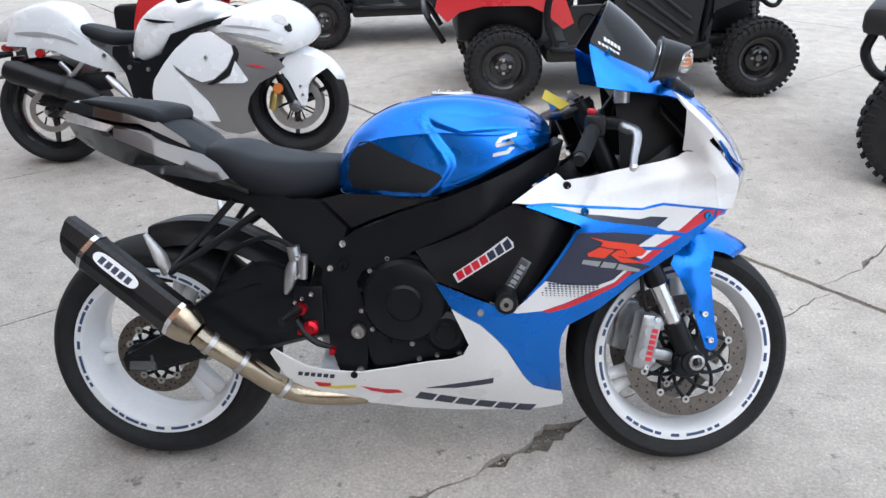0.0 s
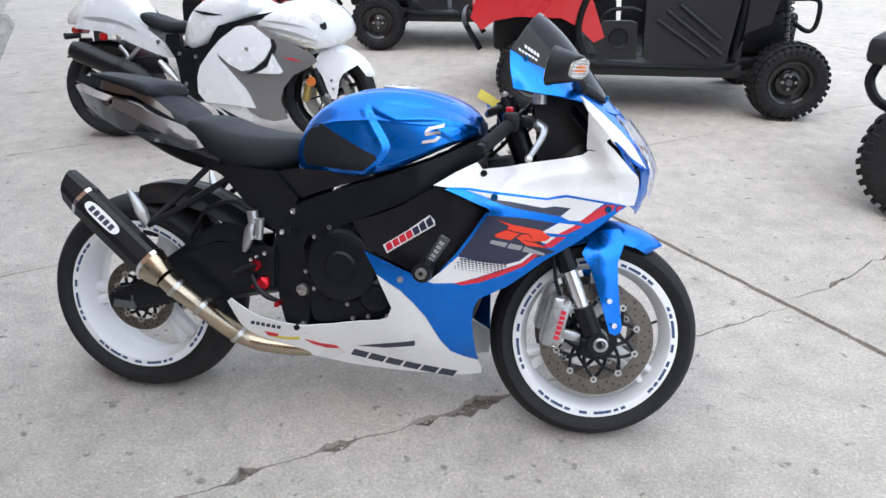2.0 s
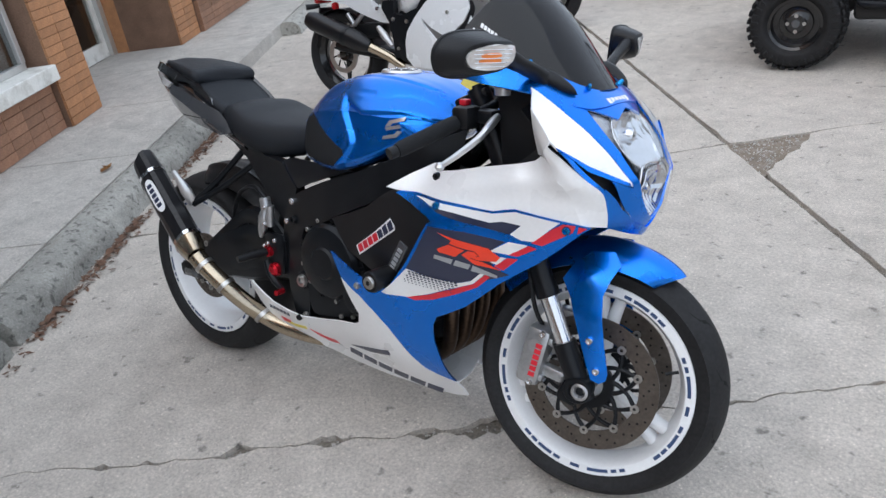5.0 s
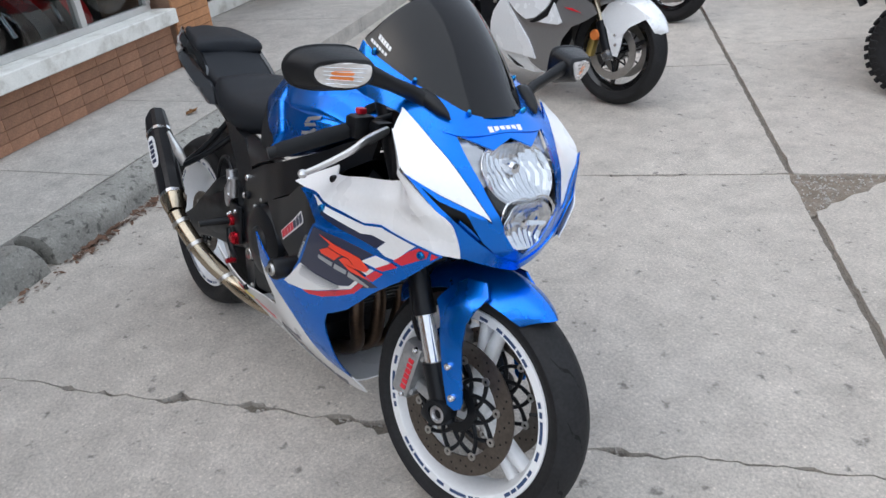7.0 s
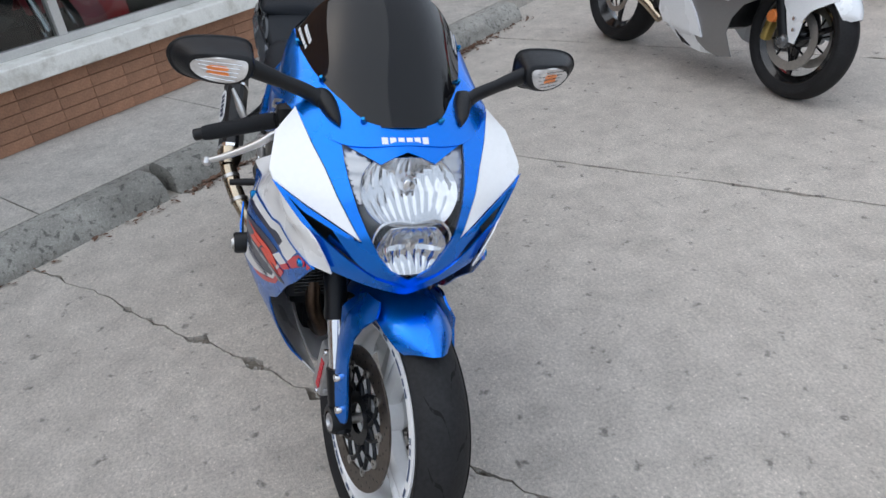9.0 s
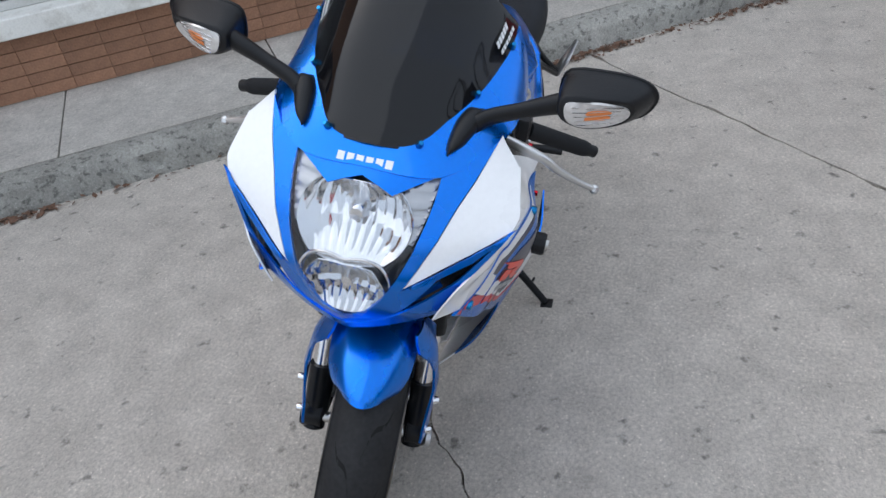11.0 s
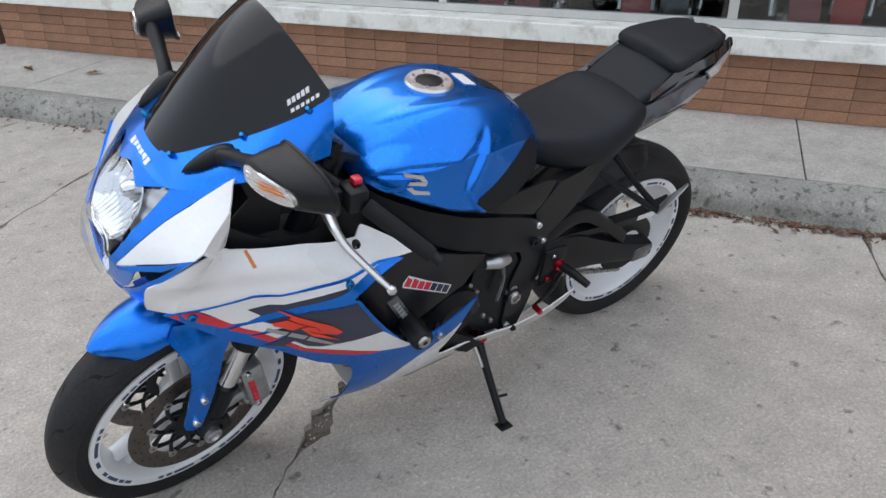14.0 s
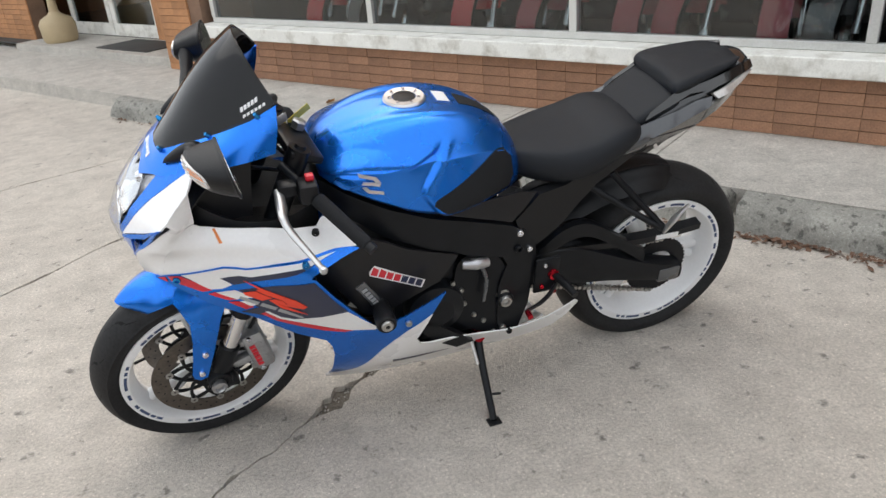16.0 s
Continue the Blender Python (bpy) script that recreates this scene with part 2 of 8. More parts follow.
def patch_bm(rows, per=6, thick=0.0, mirror=False):
    """A smooth sheet through a small net of points."""
    cols = [spline(r, per) for r in rows]
    lines = [spline([c[k] for c in cols], per) for k in range(len(cols[0]))]
    bm = bmesh.new()
    grid = [[bm.verts.new((p.x, -p.y if mirror else p.y, p.z)) for p in line] for line in lines]
    for a, b in zip(grid, grid[1:]):
        for j in range(len(a) - 1):
            q = (a[j], a[j + 1], b[j + 1], b[j])
            bm.faces.new(q)
    bmesh.ops.remove_doubles(bm, verts=bm.verts, dist=1e-5)
    if thick:
        thicken(bm, thick)
    return bm


def polygon_bm(points, z0, z1):
    """A flat prism over a plan outline."""
    bm = bmesh.new()
    top = [bm.verts.new((x, y, z1)) for x, y in points]
    low = [bm.verts.new((x, y, z0)) for x, y in points]
    bm.faces.new(top)
    n = len(top)
    for i in range(n):
        bm.faces.new((top[i], low[i], low[(i + 1) % n], top[(i + 1) % n]))
    bm.faces.new(low[::-1])
    bmesh.ops.triangulate(bm, faces=[f for f in bm.faces if len(f.verts) > 4])
    return bm


# ---------------------------------------------------------------- the lot
WALL_N, WALL_U = Vector((0.8126, 0.5828, 0)), Vector((-0.5828, 0.8126, 0))


def street(s, d, z=0.0):
    """A place by its way along the shop front and its distance from the line that runs through the motorcycle."""
    return WALL_U * s + WALL_N * d + Vector((0, 0, z))


STREET = Matrix.Translation(WALL_N * 0.085) @ Matrix(((WALL_U.x, -WALL_N.x, 0, 0), (WALL_U.y, -WALL_N.y, 0, 0), (0, 0, 1, 0), (0, 0, 0, 1)))
# in STREET coordinates x runs along the front, y towards the building, z up


def ground():
    bm = bmesh.new()
    bmesh.ops.create_grid(bm, x_segments=40, y_segments=40, size=400)
    ob = link_mesh("ground", bm, M_DIRT)
    ob.location.z = -0.02
    tagged(ob, "bare soil and dust under the concrete slabs", "ground", kind="structure")
    return ob


JOINT_A, JOINT_B, CORNER = Vector((0.662, -0.7495)).normalized(), Vector((0.7362, 0.6768)).normalized(), Vector((0.298, 2.2635))


def slab_point(a, b):
    p = CORNER + JOINT_A * a + JOINT_B * b
    return (p.x, p.y)


def ragged(p, q, amp, step, seed, wide=0.0, spots=()):
    """A wandering line from p to q in slab coordinates, with its two banks; spots are (share of the way, half width) of crumbled places."""
    rng = random.Random(seed)
    p, q = Vector(p), Vector(q)
    n = max(2, int((q - p).length / step))
    side = Vector((-(q - p).y, (q - p).x)).normalized()
    way, out_l, out_r, extra = 0.0, [], [], 0.0
    for i in range(n + 1):
        way = way * 0.75 + rng.uniform(-amp, amp)
        w = wide * rng.uniform(0.25, 1.0)
        extra = wide * 2.3 if rng.random() < 0.05 else extra * 0.55
        w += extra * (0.75 + 0.6 * noise.noise((i * 0.9, seed, 0)))
        for at, half in spots:
            w += half * math.exp(-(abs(i / n - at) * (q - p).length / (half * 1.7)) ** 2) * rng.uniform(0.6, 1.2)
        c = p.lerp(q, i / n) + side * (way if 0 < i < n else 0)
        out_l.append(c + side * w)
        out_r.append(c - side * w * rng.uniform(0.6, 1.2))
    return out_l, out_r


def crumbled(a0, a1, b, amp, seed):
    """The worn edge of a slab along the long joint, from a0 to a1."""
    rng = random.Random(seed)
    n = max(1, int(abs(a1 - a0) / 0.03))
    return [(a0 + (a1 - a0) * i / n, b + amp * (noise.noise((i * 0.23, seed, 2)) + 0.7 * noise.noise((i * 0.9, seed, 5))) + rng.uniform(-amp, amp) * 0.25) for i in range(n + 1)]


def lot():
    lot_thing = thing("concrete_lot")
    tagged(lot_thing, "weathered grey concrete parking lot with cracked slab joints", "pavement", kind="structure")
    lines = [(-9.0, -9.0), (-5.2, -5.2), (-3.4, -3.4), (-1.80, -1.72), (-0.06, 0.0), (1.40, 1.81), (3.50, 3.42), (3.98, 5.52), (9.0, 9.0)]
    banks = []
    for i, (a, e) in enumerate(lines):
        main = i == 5
        spots = ((0.698, 0.040), (0.66, 0.020), (0.60, 0.022), (0.54, 0.024), (0.455, 0.014), (0.83, 0.018), (0.35, 0.012)) if main else ()
        banks.append(ragged((a, -4.6), (e, 0.0), 0.008 if main else 0.005, 0.022 if main else 0.035, 10 + i, wide=0.0042 if main else 0.006, spots=spots))
    for i in range(len(lines) - 1):
        near = max(banks[i], key=lambda l: l[5].x)
        far = min(banks[i + 1], key=lambda l: l[5].x)
        pts = [(p.x, p.y) for p in near] + crumbled(near[-1].x, far[-1].x, -0.006, 0.008, 70 + i)[1:-1] + [(p.x, p.y) for p in reversed(far)]
        part("slab", polygon_bm([slab_point(*p) for p in pts], -0.03, 0.0), M_SLAB, lot_thing, smooth=False)
    lines2 = [(-9.0, -9.0), (-4.6, -4.6), (-2.2, -2.2), (0.0, 0.25), (1.75, 1.75), (3.4, 3.4), (5.2, 5.2), (9.0, 9.0)]
    banks = [ragged((a, 0.022), (e, 5.2), 0.008 if i != 4 else 0.02, 0.05, 40 + i, wide=0.005) for i, (a, e) in enumerate(lines2)]
    for i in range(len(lines2) - 1):
        near = max(banks[i], key=lambda l: l[5].x)
        far = min(banks[i + 1], key=lambda l: l[5].x)
        start = [(p.x, p.y) for p in near]
        first = near[0].x
        if i == 3:                     # broken corner, filled with dirt
            start = [(0.37, 0.026), (0.345, 0.07), (0.30, 0.10), (0.275, 0.15), (0.22, 0.20), (0.19, 0.27), (0.13, 0.31), (0.10, 0.36), (0.035, 0.40)] + [(p.x, p.y) for p in near if p.y > 0.45]
            first = 0.37
        pts = start + [(p.x, p.y) for p in reversed(far)] + crumbled(far[0].x, first, 0.022, 0.008, 90 + i)[1:-1]
        part("slab", polygon_bm([slab_point(*p) for p in pts], -0.03, 0.0), M_SLAB, lot_thing, smooth=False)
    big = [slab_point(a, b) for a, b in ((-60, 5.22), (60, 5.22), (60, 70), (-60, 70))]
    part("slab", polygon_bm(big, -0.03, -0.001), M_SLAB, lot_thing, smooth=False)
    for a0, a1 in ((-60, -9.01), (9.01, 60)):
        pts = [slab_point(a, b) for a, b in ((a0, -4.6), (a1, -4.6), (a1, 5.2), (a0, 5.2))]
        part("slab", polygon_bm(pts, -0.03, -0.001), M_SLAB, lot_thing, smooth=False)
    # dirt and pale gravel in the broken corner and the crumbled places of the crack
    rng = random.Random(21)
    bed = polygon_bm([slab_point(*p) for p in ((-0.02, 0.0), (0.40, 0.0), (0.34, 0.10), (0.2, 0.3), (-0.03, 0.44))], -0.019, -0.009)
    part("dirt_fill", bed, M_FILL, lot_thing, "grey brown dirt in the broken corner", smooth=False)
    grit = bmesh.new()
    places = [(rng.uniform(0.0, 0.36), rng.uniform(0.0, 0.40), 0.005) for _ in range(420)]
    places += [(p.x + rng.gauss(0, 0.006), p.y + rng.gauss(0, 0.01), 0.0035) for p in (Vector((1.40, -4.6)).lerp(Vector((1.81, 0)), rng.uniform(0.3, 1.0)) for _ in range(500))]
    for a, b, size in places:
        if size == 0.005 and a / 0.38 + b / 0.42 > 1:
            continue
        r = size * rng.uniform(0.35, 1.5)
        x, y = slab_point(a, b)
        m = Matrix.Translation((x, y, -0.008)) @ pose(0, 0, 0, rng.uniform(0, 90), rng.uniform(0, 90), rng.uniform(0, 90)) @ Matrix.Diagonal((r * rng.uniform(0.7, 1.5), r, r * 0.8, 1))
        vs = [grit.verts.new(m @ Vector(v)) for v in ((1, 0, 0), (-1, 0, 0), (0, 1, 0), (0, -1, 0), (0, 0, 1), (0, 0, -1))]
        for f in ((0, 2, 4), (2, 1, 4), (1, 3, 4), (3, 0, 4), (2, 0, 5), (1, 2, 5), (3, 1, 5), (0, 3, 5)):
            grit.faces.new([vs[k] for k in f])
    tagged(part("gravel", grit, M_GRIT, lot_thing, "loose pale gravel and grit", smooth=False), kind="stuff")
    return lot_thing


def kerb_piece(s0, s1, seed, low=0.0):
    rng = random.Random(seed)
    n = max(4, int((s1 - s0) / 0.018))
    bm = bmesh.new()
    prof = [(0.0, 0.0), (-0.004, 0.025), (-0.010, 0.05), (-0.018, 0.075), (-0.028, 0.098), (-0.045, 0.116), (-0.07, 0.127), (-0.10, 0.131), (-0.13, 0.132), (-0.15, 0.129), (-0.165, 0.122), (-0.185, 0.10), (-0.19, 0.0)]
    rings = []
    for i in range(n + 1):
        s = s0 + (s1 - s0) * i / n
        end = 0.86 if i in (0, n) else 1.0
        ring = []
        for k, (d, z) in enumerate(prof):
            j = 0 if z == 0 else 1
            v = noise.noise((s * 3, k * 0.4, seed)) * 0.016 + noise.noise((s * 14, k * 0.9, seed + 3)) * 0.010 - 0.030 * max(0, noise.noise((s * 6, k * 0.6, seed + 9)) - 0.25) + rng.uniform(-0.003, 0.003)
            ring.append(bm.verts.new(street(s + (0.02 * end if i == 0 else 0) + rng.uniform(-0.003, 0.003), -1.40 + d * 1.15 + v * j, (z - low + v * 0.6 * j) * (end if z else 1) - (0.01 if z == 0 else 0))))
        rings.append(ring)
    for a, b in zip(rings, rings[1:]):
        for k in range(len(prof) - 1):
            bm.faces.new((a[k], a[k + 1], b[k + 1], b[k]))
    bm.faces.new(rings[0])
    bm.faces.new(rings[-1][::-1])
    ob = link_mesh("kerb_block", bm, M_KERB, angle=50)
    return tagged(ob, "weathered chipped concrete kerb block beside the sidewalk", "kerb", "kerb blocks")


def sidewalk():
    walk_thing = thing("sidewalk")
    tagged(walk_thing, "pale concrete sidewalk slabs in front of the shop", "sidewalk", kind="structure")
    edges = [-30, -12, -10.2, -8.6, -7.0, -5.6, -4.4, -3.3, -2.22, -1.14, -0.07, 1.13, 2.25, 3.4, 4.5, 5.6, 6.8, 8.0, 9.2, 10.6, 12, 40]
    for a, b in zip(edges, edges[1:]):
        pts = [(a + 0.004, 1.61), (b - 0.004, 1.61), (b - 0.004, 6.0), (a + 0.004, 6.0)]
        bm = bmesh.new()
        top = [bm.verts.new(street(s, -d, 0.118 + (0.03 * (d - 1.61) if d < 3 else 0.03))) for s, d in pts]
        low = [bm.verts.new(street(s, -d, -0.02)) for s, d in pts]
        bm.faces.new(top)
        for i in range(4):
            bm.faces.new((top[i], low[i], low[(i + 1) % 4], top[(i + 1) % 4]))
        bmesh.ops.recalc_face_normals(bm, faces=bm.faces)
        part("slab", bm, M_WALK, walk_thing, smooth=False)
    return walk_thing


ground()
lot()
sidewalk()
for k, (a, b) in enumerate(((-4.42, -3.66), (-3.62, -1.77), (-1.73, 0.42), (0.46, 3.55), (5.85, 8.45))):
    kerb_piece(a, b, 5 + k)


# ---------------------------------------------------------------- the shop front
def street_box(name, s0, s1, d0, d1, z0, z1, mat, parent, bevel=0.0, label=""):
    """A block between two places along the front, two distances behind the street line and two heights."""
    bm = box_bm(s1 - s0, d1 - d0, z1 - z0, ((s0 + s1) / 2, (d0 + d1) / 2, (z0 + z1) / 2), bevel)
    bmesh.ops.transform(bm, matrix=STREET, verts=bm.verts)
    return part(name, bm, mat, parent, label, smooth=False) if parent else link_mesh(name, bm, mat, None, label, smooth=False)


def brick_face(parent, s0, s1, d, z0, z1, length, course, mat, stack=True, along="s"):
    """Single bricks, each an object on one shared mesh, in front of a mortar wall."""
    bm = box_bm(length - 0.0018, 0.042, course - 0.0035, bevel=0.0015)
    base = link_mesh("brick", bm, mat, parent, smooth=False)
    me, first = base.data, True
    rows = int(round((z1 - z0) / course))
    for r in range(rows):
        n = int(round((s1 - s0) / length))
        for i in range(n):
            shift = 0 if stack or r % 2 == 0 else length / 2
            s = s0 + (i + 0.5) * length + shift
            if s + length / 2 > s1 + 0.02:
                continue
            ob = base if first else new("brick", me)
            first = False
            ob.parent = parent
            if along == "s":
                ob.matrix_local = STREET @ Matrix.Translation((s, d + 0.009 + random.uniform(-0.002, 0.002), z0 + (r + 0.5) * course))
            else:
                ob.matrix_local = STREET @ Matrix.Translation((d, s, z0 + (r + 0.5) * course)) @ pose(0, 0, 0, 0, 0, 90)


def shop_window(s0, s1, mullions, d=2.57, z0=0.555, z1=2.6):
    w = thing("shop_window")
    tagged(w, "long shop window with aluminium mullions over a painted sill", "window", kind="structure")
    street_box("window_sill", s0 - 0.06, s1 + 0.06, d - 0.14, d + 0.12, z0 - 0.10, z0, M_SILL, w, 0.008, "white painted sill, flaking and stained")
    street_box("frame", s0, s1, d + 0.02, d + 0.07, z0 + 0.002, z0 + 0.045, M_ALU, w, 0.003)
    street_box("frame", s0, s1, d + 0.02, d + 0.07, z1 - 0.05, z1, M_ALU, w, 0.003)
    for s in mullions:
        street_box("mullion", s - 0.025, s + 0.025, d + 0.015, d + 0.075, z0 + 0.046, z1 - 0.051, M_ALU, w, 0.003)
    for a, b in zip(mullions, mullions[1:]):
        p = street_box("pane", a + 0.026, b - 0.026, d + 0.043, d + 0.049, z0 + 0.046, z1 - 0.051, M_GLASS, w)
        p.visible_shadow = False
    return w


def door(s0, s1, d, z0=0.16, z1=2.25):
    dr = thing("glass_door")
    tagged(dr, "closed shop door of glass in a pale metal frame", "door", kind="structure")
    for a, b in ((s0, s0 + 0.08), (s1 - 0.08, s1)):
        street_box("stile", a, b, d, d + 0.05, z0 + 0.141, z1 - 0.081, M_SILL, dr, 0.004)
    street_box("kick_rail", s0, s1, d, d + 0.05, z0, z0 + 0.14, M_SILL, dr, 0.004)
    street_box("top_rail", s0, s1, d, d + 0.05, z1 - 0.08, z1, M_SILL, dr, 0.004)
    street_box("pane", s0 + 0.081, s1 - 0.081, d + 0.02, d + 0.026, z0 + 0.141, z1 - 0.081, M_GLASS, dr).visible_shadow = False
    return dr


def shop():
    wall = thing("shop_wall")
    tagged(wall, "low brown brick wall and brick piers of the shop front", "wall", kind="structure")
    for s0, s1 in ((-4.33, 2.998), (6.022, 11.3)):
        street_box("backing", s0, s1, 2.54, 2.68, 0.0, 0.436, M_MORTAR, wall)
    for s0, s1, d0 in ((3.0, 3.46, 2.49), (5.43, 6.02, 2.58), (-5.02, -4.41, 2.54), (-10.6, -8.3, 2.9), (11.38, 11.8, 2.54)):
        street_box("pier", s0, s1, d0, 3.1, 0.0, 3.2, M_MORTAR, wall)
    street_box("upper_wall", -10.6, 11.8, 2.63, 2.8, 2.602, 4.4, M_BRICK_O, wall)
    # back wall, ceiling and floor carry the unlit room's dimness in their colour
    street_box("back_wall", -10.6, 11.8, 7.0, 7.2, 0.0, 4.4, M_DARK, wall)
    street_box("side_wall", -10.8, -10.601, 2.56, 7.2, 0.0, 4.4, M_BRICK_O, wall)
    street_box("side_wall", 11.801, 12.0, 2.56, 7.2, 0.0, 4.4, M_BRICK_O, wall)
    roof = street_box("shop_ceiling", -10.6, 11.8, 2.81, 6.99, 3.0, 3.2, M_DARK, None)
    tagged(roof, "shop ceiling, coloured dark for the dim room", "ceiling", kind="structure")
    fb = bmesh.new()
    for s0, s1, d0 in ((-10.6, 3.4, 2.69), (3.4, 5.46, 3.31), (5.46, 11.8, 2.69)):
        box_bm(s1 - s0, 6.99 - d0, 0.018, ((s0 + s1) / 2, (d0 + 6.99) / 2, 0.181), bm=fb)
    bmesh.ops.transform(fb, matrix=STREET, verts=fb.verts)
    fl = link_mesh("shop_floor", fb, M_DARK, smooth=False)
    tagged(fl, "shop floor behind the windows, coloured dark for the dim room", "floor", kind="structure")
    shop_window(-4.33, 2.92, [-4.31, -2.49, -0.86, 0.73, 2.25, 2.90])
    shop_window(6.10, 11.3, [6.12, 7.8, 9.6, 11.28])
    door(4.38, 5.34, 3.26, z0=0.135)
    street_box("door_jamb", 5.342, 5.428, 3.22, 3.32, 0.0, 3.0, M_ALU, wall, 0.004)
    street_box("recess_wall", 3.3, 4.378, 3.24, 3.36, 0.0, 3.0, M_BRICK_O, wall)
    street_box("recess_wall", 5.43, 5.60, 3.101, 3.34, 0.0, 3.0, M_BRICK_O, wall)
    door(-8.22, -7.30, 3.35, z0=0.20)
    door(-7.29, -6.36, 3.35, z0=0.20)
    street_box("doorstep", -8.28, -5.05, 2.62, 3.34, 0.10, 0.198, M_WALK, wall, 0.008, "worn concrete doorstep")
    street_box("recess_wall", -6.34, -5.03, 3.30, 3.45, 0.0, 3.2, M_BRICK_O, wall)
    return wall


SHOP = shop()


def lawn():
    """Grass beyond the end of the lot: a soft green sheet with many blades."""
    bm = polygon_bm([(street(s, -d).x, street(s, -d).y) for s, d in ((14.3, -6), (14.3, 12), (60, 12), (60, -6))], -0.02, 0.03)
    rng = random.Random(4)
    for _ in range(5000):
        p = street(14.4 + 7 * rng.random() ** 1.5, -rng.uniform(-3, 7), 0.03)
        h, a = rng.uniform(0.03, 0.09), rng.uniform(0, 6.28)
        d = Vector((math.cos(a), math.sin(a), 0)) * 0.012
        bm.faces.new([bm.verts.new(p - d), bm.verts.new(p + d), bm.verts.new(p + Vector((rng.uniform(-.03, .03), rng.uniform(-.03, .03), h)))])
    ob = link_mesh("grass", bm, material("grass_green", (0.10, 0.15, 0.035), 0.9, vary=0.4, scale=3, bump=0.5), smooth=False)
    tagged(ob, "mown green grass beyond the concrete lot", "grass", kind="stuff")


def pipe_rail():
    rail = thing("pipe_rail")
    tagged(rail, "grey steel pipe barrier at the end of the lot", "railing")
    a, b = street(12.9, -2.6), street(12.3, -0.8)
    for z in (0.16, 0.75):
        part("rail", tube_bm([a + Vector((0, 0, z)), b + Vector((0, 0, z))], 0.03, 10, 1), M_ALU, rail)
    for t in (0.0, 0.5, 1.0):
        p = a.lerp(b, t)
        part("post", tube_bm([p + Vector((0, 0, -0.02)), p + Vector((0, 0, 0.8))], 0.035, 10, 1), M_ALU, rail)


def ash_bucket():
    ob = thing("sand_bucket", Matrix.Translation(street(-7.72, -2.82, 0.196)))
    tagged(ob, "beige domed smokers' sand bucket beside the shop door", "bucket")
    part("tub", lathe_bm([(0.0001, 0), (.17, 0), (.19, .03), (.20, .20), (.17, .26), (.08, .31), (.055, .34), (.0001, .34)], "z", seg=36), M_BEIGE, ob)
    part("neck", lathe_bm([(.055, .33), (.045, .45), (.035, .75), (.05, .95), (.0001, .97)], "z", seg=28), M_BEIGE, ob)


def door_mat():
    bm = box_bm(0.95, 0.5, 0.012, (-6.2, 2.98, 0.204), 0.003)
    bmesh.ops.transform(bm, matrix=STREET, verts=bm.verts)
    tagged(link_mesh("door_mat", bm, M_DARK), "dark rubber mat in front of the door", "mat")


M_BEIGE = material("beige_plastic", (0.46, 0.36, 0.22), 0.6, vary=0.1, bump=0.1)
lawn()
pipe_rail()
ash_bucket()
door_mat()


# ---------------------------------------------------------------- the blue and white motorcycle
LEAN = -13.0
BIKE = pose(0.0224, 0.0032, -0.0126, 0.07, -0.70, 0.10) @ pose(0.005, 0.014, 0.004, LEAN, 0, 0)
bike = thing("sport_motorcycle", BIKE)
tagged(bike, "blue and white sport motorcycle leaning on its side stand", "motorcycle")
RAKE, STEER = 24.0, 10.0
AXIS = Vector((-math.sin(radians(RAKE)), 0, math.cos(radians(RAKE))))
HEAD = Vector((0.385, 0, 0.90))          # on the steering axis
TURN = Matrix.Translation(HEAD) @ Matrix.Rotation(radians(STEER), 4, AXIS) @ Matrix.Translation(-HEAD)


def torus_profile(width, outer, rim, crown=0.5):
    """Tyre section: bead, sidewall bulge and round crown."""
    w = width / 2
    return [(rim - 0.004, -w * 0.62), (rim + 0.008, -w * 0.78), (rim + 0.022, -w * 0.93), (rim + 0.036, -w * 0.995), (outer - 0.034, -w * 0.96), (outer - 0.018, -w * 0.74),
            (outer - 0.006, -w * 0.40), (outer, 0), (outer - 0.006, w * 0.40), (outer - 0.018, w * 0.74), (outer - 0.034, w * 0.96), (rim + 0.036, w * 0.995),
            (rim + 0.022, w * 0.93), (rim + 0.008, w * 0.78), (rim - 0.004, w * 0.62), (rim - 0.010, 0)]


def smooth_profile(p, per=3):
    return [(v.x, v.y) for v in spline([(a, b, 0) for a, b in p], per, True)]


def wheel(name, parent, at, m, width, outer, rim, rim_mat, tyre_label, spokes=3):
    w = part(name, bmesh.new(), M_TYRE, parent)
    bpy.data.objects.remove(w)
    w = new(name)
    w.parent = parent
    w.matrix_local = m @ Matrix.Translation(at)
    part("tyre", lathe_bm(smooth_profile(torus_profile(width, outer, rim)), seg=96, closed=True), M_TYRE, w, tyre_label, angle=60)
    h = width / 2 * 0.83
    prof = [(rim + 0.004, -h), (rim + 0.005, -h + 0.004), (rim - 0.006, -h + 0.012), (rim - 0.014, -h + 0.026), (rim - 0.026, -h * 0.30), (rim - 0.030, 0), (rim - 0.026, h * 0.30),
            (rim - 0.014, h - 0.026), (rim - 0.006, h - 0.012), (rim + 0.005, h - 0.004), (rim + 0.004, h), (rim - 0.003, h + 0.001), (rim - 0.017, h), (rim - 0.020, h - 0.004), (rim - 0.026, h - 0.024), (rim - 0.036, h * 0.2),
            (rim - 0.038, 0), (rim - 0.036, -h * 0.2), (rim - 0.026, -h + 0.024), (rim - 0.020, -h + 0.004), (rim - 0.017, -h), (rim - 0.003, -h - 0.001)]
    part("rim", lathe_bm(prof, seg=96, closed=True), rim_mat, w)
    return w


